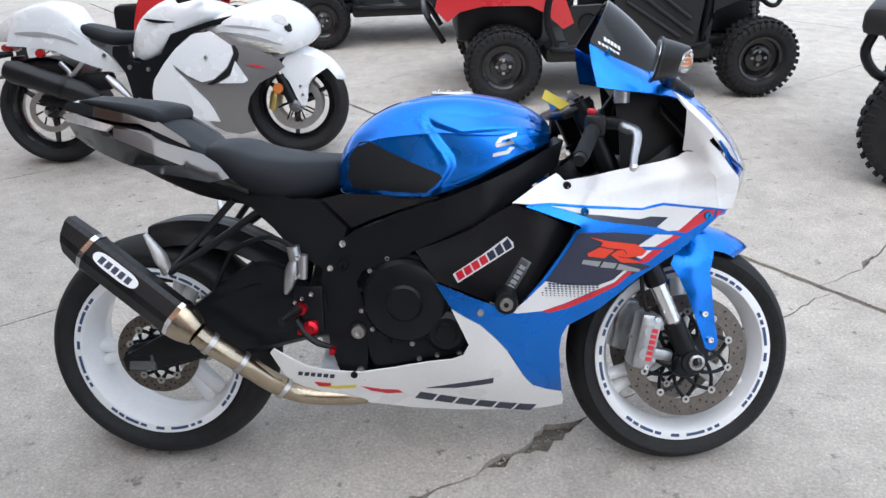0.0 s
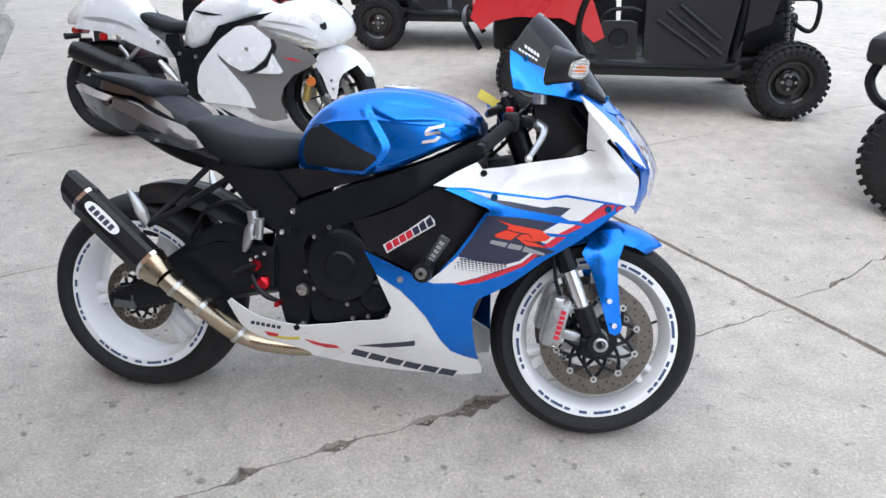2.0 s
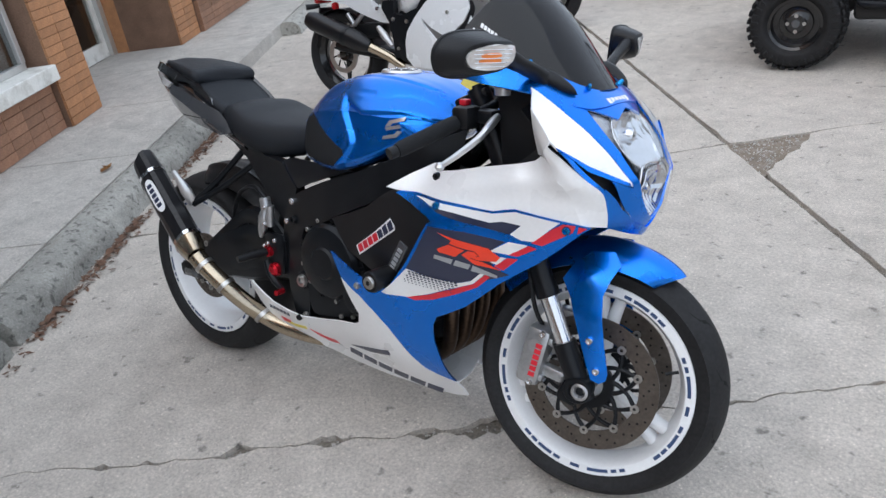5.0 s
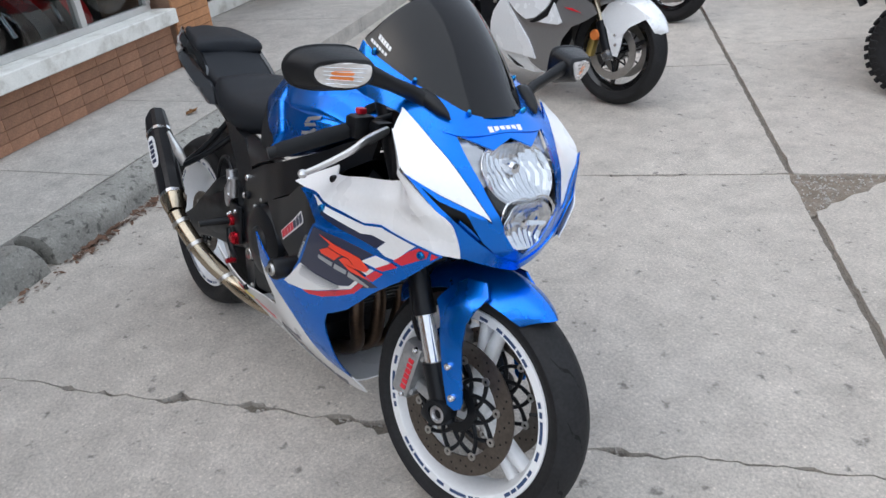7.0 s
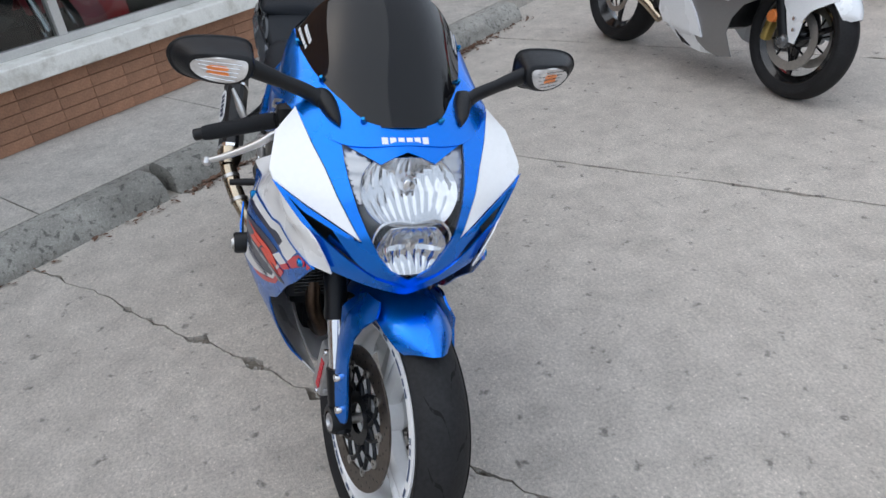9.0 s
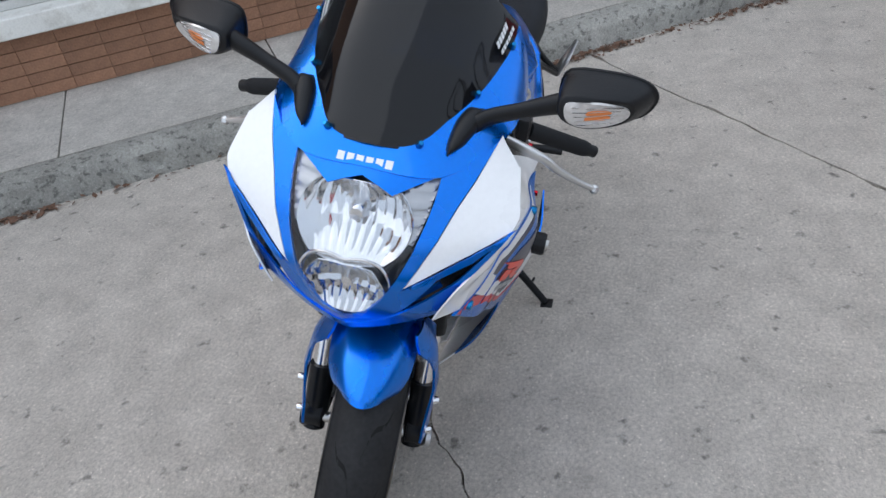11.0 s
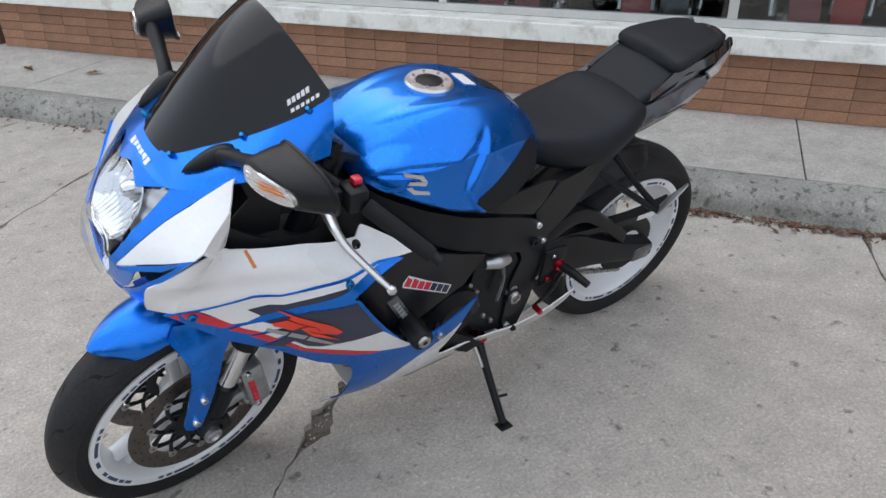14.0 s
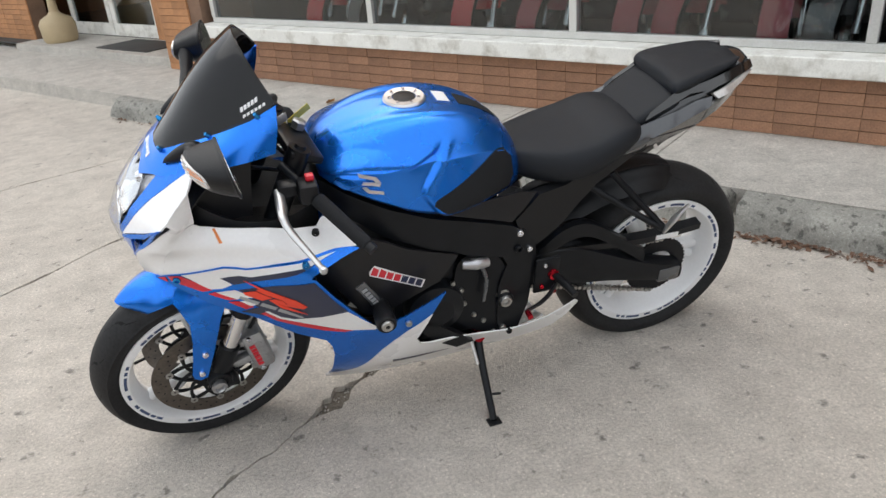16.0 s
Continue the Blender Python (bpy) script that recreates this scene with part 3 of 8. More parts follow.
# side surface of the fairing: half width for a place seen from the side, smoothed through a few stations
SIDE = np.array([
    (.28, .738, .232), (.25, .73, .238), (.343, .797, .175), (.36, .78, .182), (.40, .75, .222), (.42, .712, .262), (.49, .802, .192), (.50, .77, .222), (.50, .70, .238), (.60, .823, .185),
    (.60, .79, .217), (.585, .70, .212), (.645, .835, .182), (.69, .87, .25), (.70, .80, .218), (.76, .79, .19), (.70, .70, .19), (.74, .715, .175), (.60, .96, .19), (.63, .91, .215)])
SIDE = np.vstack([SIDE, [
    (.62, .62, .205), (.55, .55, .200), (.45, .60, .245), (.40, .45, .215), (.30, .56, .262), (.183, .484, .267), (.08, .54, .252), (.385, .27, .165), (.384, .2, .105), (.2, .195, .125),
    (.2, .28, .19), (.0, .2, .125), (-.1, .21, .13), (-.137, .291, .184), (-.35, .35, .185), (.15, .38, .232), (.3, .36, .215)]])


def kernel(r):
    return np.where(r > 1e-9, r * r * np.log(np.maximum(r, 1e-9)), 0.0)


def side_weights():
    n = len(SIDE)
    k = kernel(np.hypot(SIDE[:, None, 0] - SIDE[None, :, 0], SIDE[:, None, 1] - SIDE[None, :, 1])) + np.eye(n) * 2e-3
    p = np.c_[np.ones(n), SIDE[:, :2]]
    return np.linalg.solve(np.block([[k, p], [p.T, np.zeros((3, 3))]]), np.r_[SIDE[:, 2], 0, 0, 0])


SIDE_W = side_weights()


def side_y(x, z):
    n = len(SIDE)
    y = float(kernel(np.hypot(x - SIDE[:, 0], z - SIDE[:, 1])) @ SIDE_W[:n] + SIDE_W[n] + SIDE_W[n + 1] * x + SIDE_W[n + 2] * z)
    # pressed crease along the upper fairing, with a hollow under it
    if z > .70 and x > .33:
        d = z - float(np.interp(x, [.33, .40, .50, .60, .70, .76], [.742, .752, .770, .789, .799, .792]))
        fade = min(1, (x - .33) / .12)
        y += fade * (.0065 * math.exp(-math.sqrt(d * d + .000006) / .020) - .004 * math.exp(-((d + .036) / .018) ** 2))
    return y


NOSE_Z = ([.60, .66, .69, .72, .79, .85, .90, .94, .97, 1.02, 1.066], [.74, .785, .80, .815, .825, .795, .755, .718, .685, .605, .51])


def nose_x(y, z):
    bulge = 0.022 * min(1, max(0, (abs(y) - .16) / .10)) ** 1.5 * max(0, 1 - ((z - .875) / .075) ** 2)
    return float(np.interp(z, *NOSE_Z)) + bulge - float(np.interp(z, [.66, .70, .80, .87, 1.1], [1.6, 1.5, 1.15, 1.0, 1.0])) * abs(y) ** 1.69


from mathutils import geometry
from mathutils.bvhtree import BVHTree


def outline(points, step, smooth=False):
    if smooth:
        return [(p.x, p.y) for p in spline([(a, b, 0) for a, b in points], 6, True)]
    out = []
    for (a, b), (c, d) in zip(points, points[1:] + points[:1]):
        n = max(1, int(math.hypot(c - a, d - b) / step))
        out += [(a + (c - a) * i / n, b + (d - b) * i / n) for i in range(n)]
    return out


def sheet_bm(points, place, thick=0.004, step=0.014, smooth=False, lift=0.0):
    """A sheet cut to an outline and laid on a surface; place(a, b) gives the point in space."""
    edge = outline(points, step, smooth)
    xs, ys = [p[0] for p in edge], [p[1] for p in edge]
    coords = [Vector(p) for p in edge]
    n = len(coords)
    grid = step * 1.5
    a = min(xs) + grid / 2
    while a < max(xs):
        b = min(ys) + grid / 2
        while b < max(ys):
            if min((a - x) ** 2 + (b - y) ** 2 for x, y in edge) > (step * 0.7) ** 2:
                coords.append(Vector((a, b)))
            b += grid
        a += grid
    vs, _, fs, _, _, _ = geometry.delaunay_2d_cdt(coords, [(i, (i + 1) % n) for i in range(n)], [list(range(n))], 1, 1e-6)
    bm = bmesh.new()
    made = [bm.verts.new(place(v.x, v.y)) for v in vs]
    for f in fs:
        try:
            bm.faces.new([made[i] for i in f])
        except ValueError:
            pass
    loose = [v for v in bm.verts if not v.link_faces]
    bmesh.ops.delete(bm, geom=loose, context="VERTS")
    return bm


def finish_sheet(bm, out, thick):
    """Turn the sheet's faces outwards along out (a function of the face's middle) and thicken it inwards."""
    bmesh.ops.recalc_face_normals(bm, faces=bm.faces)
    if sum(f.normal.dot(out) * f.calc_area() for f in bm.faces) < 0:
        bmesh.ops.reverse_faces(bm, faces=bm.faces)
    bmesh.ops.solidify(bm, geom=bm.faces[:], thickness=thick)
    return bm


def side_panel(name, points, mat, parent, label="", lift=0.0, thick=0.004, smooth=False, sides=(-1, 1), surface=None, step=0.014):
    made = []
    surface = surface or side_y
    for s in sides:
        bm = sheet_bm(points, lambda a, b: Vector((a, s * (surface(a, b) + lift), b)), step=step, smooth=smooth)
        finish_sheet(bm, Vector((0, s, 0)), thick)
        made.append(part(name, bm, mat, parent, label))
    return made


def front_panel(name, points, mat, parent, label="", lift=0.0, thick=0.004, sides=(-1, 1), smooth=False, step=0.010):
    made = []
    for s in sides:
        bm = sheet_bm(points, lambda a, b: Vector((nose_x(a, b) + lift, s * a, b)), step=step, smooth=smooth)
        finish_sheet(bm, Vector((1, 0, 0)), thick)
        made.append(part(name, bm, mat, parent, label))
    return made


def blocks(x, z, length, height, count, angle=0.0, slant=0.25, gap=0.2, widths=None):
    """Outlines of a row of slanted bars that stand for a word."""
    out, c, s = [], math.cos(radians(angle)), math.sin(radians(angle))
    w = length / count
    for i in range(count):
        a, b = i * w, i * w + w * (1 - gap)
        quad = [(a, 0), (b, 0), (b + height * slant, height), (a + height * slant, height)]
        out.append([(x + p * c - q * s, z + p * s + q * c) for p, q in quad])
    return out


def bolt(parent, at, way, r, mat, label="", name="bolt"):
    way = Vector(way).normalized()
    m = Matrix.Translation(at) @ way.to_track_quat("Z", "Y").to_matrix().to_4x4()
    bm = lathe_bm([(0.0001, r * 0.3), (r * 0.45, r * 0.3), (r * 0.5, r * 0.75), (r * 0.85, r * 0.75), (r, r * 0.45), (r, -r * 0.5)], "z", seg=14, m=m)
    return part(name, bm, mat, parent, label)


def rod(parent, name, a, b, r, mat, label="", seg=16, m=None, ends=None):
    bm = tube_bm([a, b], ends or r, seg, per=1)
    if m is not None:
        bmesh.ops.transform(bm, matrix=m, verts=bm.verts)
    return part(name, bm, mat, parent, label)


# materials of the motorcycle
M_NAVY = material("navy_decal", (0.016, 0.022, 0.055), 0.35, vary=0.1, coat=0.4)
M_DECAL_RED = material("red_decal", (0.62, 0.012, 0.03), 0.35, vary=0.04, coat=0.4)
M_ORANGE = material("orange_red_decal", (0.80, 0.045, 0.012), 0.35, vary=0.04, coat=0.4)
M_DECAL_W = material("white_decal", (0.78, 0.78, 0.78), 0.35, vary=0.03, coat=0.3)
M_GREY_D = material("grey_decal", (0.32, 0.33, 0.34), 0.4, vary=0.05)
M_SATIN = material("satin_black_frame", (0.007, 0.008, 0.010), 0.30, 0.0, vary=0.25, scale=18, bump=0.08, fine=300, spec=0.23)
M_GLOSSB = material("gloss_black", (0.012, 0.012, 0.013), 0.12, vary=0.1, coat=0.8)
M_GUN = material("gunmetal_paint", (0.10, 0.105, 0.112), 0.25, 0.4, vary=0.06, coat=0.9)
M_TAIL = material("tail_grey_paint", (0.075, 0.079, 0.087), 0.17, 0.45, vary=0.06, coat=0.9)
M_SEAT = material("seat_vinyl", (0.011, 0.013, 0.0165), 0.56, vary=0.14, scale=25, bump=0.26, fine=700, spec=0.27)
M_PAD = material("grip_pad_rubber", (0.010, 0.011, 0.013), 0.75, vary=0.15, bump=0.4, fine=900, spec=0.3)
M_CHROME = material("polished_metal", (0.72, 0.72, 0.73), 0.14, 1.0, vary=0.05)
M_STEEL = material("brushed_steel", (0.50, 0.49, 0.47), 0.32, 1.0, vary=0.15, scale=30, bump=0.1)
M_DISC = material("brake_disc_steel", (0.165, 0.145, 0.128), 0.40, 1.0, vary=0.2, scale=40, bump=0.1)
M_TITAN = material("heat_tinted_titanium", (0.46, 0.39, 0.29), 0.2, 1.0, vary=0.12, scale=9, stain=(0.30, 0.19, 0.11), stain_scale=5, stain_amount=0.45)
M_HEADER = material("header_pipe", (0.085, 0.058, 0.042), 0.42, 1.0, vary=0.3, scale=12)
M_ALUM = material("cast_aluminium", (0.46, 0.46, 0.47), 0.35, 0.9, vary=0.12, bump=0.1)
M_CALIPER = material("silver_caliper", (0.42, 0.43, 0.44), 0.30, 0.75, vary=0.15, scale=40, bump=0.08)
M_REDANO = material("red_anodised", (0.55, 0.015, 0.03), 0.25, 0.8, vary=0.05)
M_BLUEANO = material("blue_anodised", (0.02, 0.22, 0.50), 0.2, 0.9, vary=0.05)
M_RIM = material("white_rim_paint", (0.82, 0.83, 0.84), 0.3, vary=0.04, coat=0.5)
M_LENS = glass("clear_lens", (0.96, 0.97, 0.98))
M_REFLECT = material("reflector_chrome", (0.62, 0.63, 0.65), 0.07, 1.0, vary=0.06, scale=30)
M_AMBER = material("amber_bulb", (0.75, 0.22, 0.05), 0.3, vary=0.1)
M_SIGNAL = material("clear_signal_lens", (0.62, 0.60, 0.58), 0.18, 0.35, vary=0.15, scale=60, coat=0.8)
M_YELLOW = material("yellow_tag", (0.75, 0.62, 0.10), 0.5, vary=0.05)
M_LEVER = material("silver_lever", (0.66, 0.66, 0.66), 0.3, 0.85, vary=0.06)
M_MIRROR = material("mirror_glass", (0.85, 0.86, 0.87), 0.02, 1.0, vary=0.01)


def carbon(name):
    """Woven carbon: fine checks in gloss under a clear coat."""
    m = material(name, (0.020, 0.020, 0.022), 0.36, 0.0, vary=0.1, coat=0.12, spec=0.3)
    N, L = m.node_tree.nodes, m.node_tree.links
    ch = N.new("ShaderNodeTexChecker")
    ch.inputs["Scale"].default_value = 260
    ch.inputs[1].default_value, ch.inputs[2].default_value = (0.003, 0.003, 0.004, 1), (0.014, 0.014, 0.016, 1)
    co = N.new("ShaderNodeTexCoord")
    L.new(co.outputs["Object"], ch.inputs["Vector"])
    L.new(ch.outputs[0], N["Principled BSDF"].inputs["Base Color"])
    return m


M_CARBON = carbon("carbon_weave")


def smoked():
    m = bpy.data.materials.new("smoked_screen")
    m.use_nodes = True
    p = m.node_tree.nodes["Principled BSDF"]
    p.inputs["Base Color"].default_value = (0.006, 0.006, 0.007, 1)
    p.inputs["Roughness"].default_value = 0.045
    p.inputs["Specular IOR Level"].default_value = 0.36
    p.inputs["Alpha"].default_value = 0.945
    return m


M_SMOKE = smoked()


# ---- wheels
def rim_marks(w, rim, h, groups, seed):
    """Dark blue dashes printed round the rim flange, on both faces: each dash a piece, built once and turned into place."""
    for s in (-1, 1):
        for p, q, which in ((3, 16, 0), (18, 21.5, 0), (23.5, 27, 0), (2, 7, 1), (8.2, 12.5, 1), (14, 24, 1), (25.5, 30, 1), (37, 43, 1)):
            bm = bmesh.new()
            n = 4
            for k in range(n):
                quad = []
                for ang, r in ((p + (q - p) * k / n, rim - 0.0048), (p + (q - p) * (k + 1) / n, rim - 0.0048), (p + (q - p) * (k + 1) / n, rim - 0.0128), (p + (q - p) * k / n, rim - 0.0128)):
                    t = radians(ang)
                    quad.append(bm.verts.new((r * math.cos(t), s * (h + 0.0018 - (0.0008 if r < rim - 0.01 else 0)), r * math.sin(t))))
                bm.faces.new(quad)
            bmesh.ops.remove_doubles(bm, verts=bm.verts, dist=1e-5)
            first = part("rim_decal", bm, M_RIMDECAL, w, "dark blue printed rim dash")
            for g in range(groups):
                if g % 2 != which:
                    continue
                ob = first if g == which else new("rim_decal", first.data)
                ob.parent = w
                ob["label"] = "dark blue printed rim dash"
                ob.matrix_local = pose(0, 0, 0, 0, -360 / groups * g, 0)


M_RIMDECAL = material("rim_decal_blue", (0.030, 0.060, 0.14), 0.4, vary=0.2)


def disc(w, y, r_out, r_in, carrier_mat, hub_r):
    part("brake_disc", lathe_bm([(r_in, y - 0.0025), (r_out, y - 0.0025), (r_out, y + 0.0025), (r_in, y + 0.0025)], seg=80, closed=True), M_DISC, w, "drilled steel brake disc")
    # flat black dots on both faces imitate the shade in drilled holes
    bm = bmesh.new()
    for i in range(60):
        a = 2 * math.pi * i / 60
        r = r_in + (r_out - r_in) * (0.25, 0.5, 0.75)[i % 3]
        for s in (-1, 1):
            lathe_bm([(0.0001, y + s * 0.0031), (0.0028, y + s * 0.0031)], seg=8, at=(r * math.cos(a), 0, r * math.sin(a)), bm=bm)
    tagged(part("drilling", bm, M_BLACKP, w, "black dots for the shaded drilled holes of the disc"), kind="stuff")
    # carrier: a lattice of curved arms that cross half way out, and bobbins at the disc
    for i in range(10):
        a = 2 * math.pi * i / 10
        ring = lambda r, d: (r * math.cos(a + d), y, r * math.sin(a + d))
        bm = tube_bm([ring(hub_r, -0.26), ring(r_in * 0.62, -0.10), ring(r_in * 0.80, 0.10), ring(r_in, 0.314)], [0.0065, 0.0052, 0.0048, 0.0058], 8, 4)
        tube_bm([ring(hub_r, 0.26), ring(r_in * 0.62, 0.10), ring(r_in * 0.80, -0.10), ring(r_in, -0.314)], [0.0065, 0.0052, 0.0048, 0.0058], 8, 4, bm=bm)
        part("disc_arm", bm, carrier_mat, w, "black disc carrier arm")
        part("bobbin", lathe_bm([(0.004, y - 0.006), (0.010, y - 0.006), (0.010, y + 0.006), (0.004, y + 0.006)], at=ring(r_in * 1.005, 0.314)[:1] + (0,) + ring(r_in * 1.005, 0.314)[2:], seg=14, closed=True), M_STEEL, w, "steel disc bobbin")
    part("hub", lathe_bm([(hub_r - 0.02, y - 0.006), (hub_r + 0.004, y - 0.006), (hub_r + 0.004, y + 0.006), (hub_r - 0.02, y + 0.006)], seg=40, closed=True), carrier_mat, w)


def spokes(w, count, r0, r1, width, mat, phase=0.0):
    for i in range(count):
        a = 2 * math.pi * i / count + phase
        for off in (-0.11, 0.11):
            b, e = a + off * 0.35, a + off
            secs = []
            for t in (0.0, 0.5, 1.0):
                r = r0 + (r1 - r0) * t
                ang = b + (e - b) * t
                c, s = math.cos(ang), math.sin(ang)
                k = width * (1.15 - 0.35 * t)
                dep = 0.026 - 0.006 * t
                secs.append([(r * c + k * s * q, p * dep, r * s - k * c * q) for q, p in ((-0.5, -0.6), (0, -1), (0.5, -0.6), (0.5, 0.6), (0, 1), (-0.5, 0.6))])
            part("spoke", loft_bm(secs, per=3, ring_per=2), mat, w, "white painted spoke")
    part("hub", lathe_bm([(0.018, -0.05), (0.035, -0.05), (0.042, -0.03), (0.05, -0.02), (0.05, 0.02), (0.042, 0.03), (0.035, 0.05), (0.018, 0.05)], seg=32, closed=True), mat, w)


def tread(w, outer, width, n, seed):
    """Rain grooves: slanted strips on the crown, coloured as groove shade, one mesh turned round the tyre."""
    for s in (-1, 1):
        bm = bmesh.new()
        prev = None
        for k in range(13):
            t = k / 12
            y = s * width / 2 * (0.06 + 0.70 * t)
            ang = 0.36 * t + 0.05 * math.sin(t * 6)
            u = abs(y) / (width / 2)
            r = float(np.interp(u, [0, .38, .68, .92, 1], [outer, outer - .006, outer - .016, outer - .030, outer - .05])) + 0.0012
            half = 0.010 * math.sin(math.pi * (0.08 + 0.84 * t))
            pair = [bm.verts.new((r * math.cos(ang + d * half / 0.3), y, r * math.sin(ang + d * half / 0.3))) for d in (-0.5, 0.5)]
            if prev:
                bm.faces.new((prev[0], prev[1], pair[1], pair[0]))
            prev = pair
        first = part("tread_groove", bm, M_GROOVE, w, "dark strip for the shaded rain groove of the tread")
        for i in range(n):
            ob = first if i == 0 else new("tread_groove", first.data)
            ob.parent = w
            ob["label"] = "dark strip for the shaded rain groove of the tread"
            ob.matrix_local = pose(0, 0, 0, 0, 360 * (i + (0.5 if s > 0 else 0)) / n, 0)


# near-black, the shade of a groove put into the colour
M_GROOVE = material("groove_shadow_rubber", (0.003, 0.003, 0.003), 0.95)

front_wheel = wheel("front_wheel", bike, Vector((0.7005, 0.0045, 0.294)), TURN, 0.122, 0.299, 0.2305, M_RIM, "black rubber tyre with rain grooves")
tread(front_wheel, 0.299, 0.122, 13, 1)
rim_marks(front_wheel, 0.2305, 0.0506, 8, 2)
spokes(front_wheel, 3, 0.045, 0.198, 0.030, M_RIM, 1.48)
front_wheel.matrix_local = TURN @ pose(0.7005, 0.0045, 0.294, -2.0, 0, 0)
for y in (-0.066, 0.066):
    disc(front_wheel, y, 0.161, 0.116, M_SATIN, 0.055)
rod(front_wheel, "axle", (0, -0.128, 0), (0, 0.128, 0), 0.011, M_STEEL)
for s in (-1, 1):
    part("axle_nut", lathe_bm([(0.010, s * 0.118), (0.020, s * 0.118), (0.020, s * 0.136), (0.014, s * 0.138), (0.010, s * 0.132)], seg=24, closed=True), M_ALUM, front_wheel)
tube = tube_bm([(0.19 * math.cos(0.25), 0.0, 0.19 * math.sin(0.25)), (0.163 * math.cos(0.25), -0.012, 0.163 * math.sin(0.25))], 0.004, 8, 1)
part("valve", tube, M_BLACKP, front_wheel)

rear_wheel = wheel("rear_wheel", bike, Vector((-0.6847, -0.0213, 0.3125)), Matrix(), 0.186, 0.314, 0.2305, M_RIM, "black rubber tyre with rain grooves")
tread(rear_wheel, 0.314, 0.186, 11, 3)
rim_marks(rear_wheel, 0.2305, 0.0772, 8, 4)
spokes(rear_wheel, 3, 0.05, 0.196, 0.040, M_RIM, 1.2)
disc(rear_wheel, -0.075, 0.112, 0.078, M_SATIN, 0.045)
# sprocket and its teeth
teeth = []
for i in range(88):
    a = 2 * math.pi * i / 88
    teeth.append(((0.104 if i % 2 else 0.098) * math.cos(a), (0.104 if i % 2 else 0.098) * math.sin(a)))
sp = bmesh.new()
outer_ring = [[sp.verts.new((x, y, z)) for x, z in teeth] for y in (0.083, 0.089)]
inner_ring = [[sp.verts.new((x * 0.55, y, z * 0.55)) for x, z in teeth] for y in (0.083, 0.089)]
for i in range(88):
    j = (i + 1) % 88
    sp.faces.new((outer_ring[0][i], outer_ring[0][j], outer_ring[1][j], outer_ring[1][i]))
    for k in (0, 1):
        sp.faces.new((outer_ring[k][i], outer_ring[k][j], inner_ring[k][j], inner_ring[k][i]))
part("sprocket", sp, M_SATIN, rear_wheel, "toothed black rear sprocket")
rod(rear_wheel, "axle", (0, -0.135, 0), (0, 0.135, 0), 0.012, M_STEEL)
for s in (-1, 1):
    part("axle_nut", lathe_bm([(0.010, s * 0.118), (0.021, s * 0.118), (0.021, s * 0.134), (0.012, s * 0.136)], seg=6, closed=True), M_ALUM, rear_wheel)

# ---- fork, mudguard, calipers: turned with the steering


def turned(bm):
    bmesh.ops.transform(bm, matrix=TURN, verts=bm.verts)
    return bm


def fork_x(z):
    return 0.6925 - (z - 0.299) * math.tan(radians(RAKE))


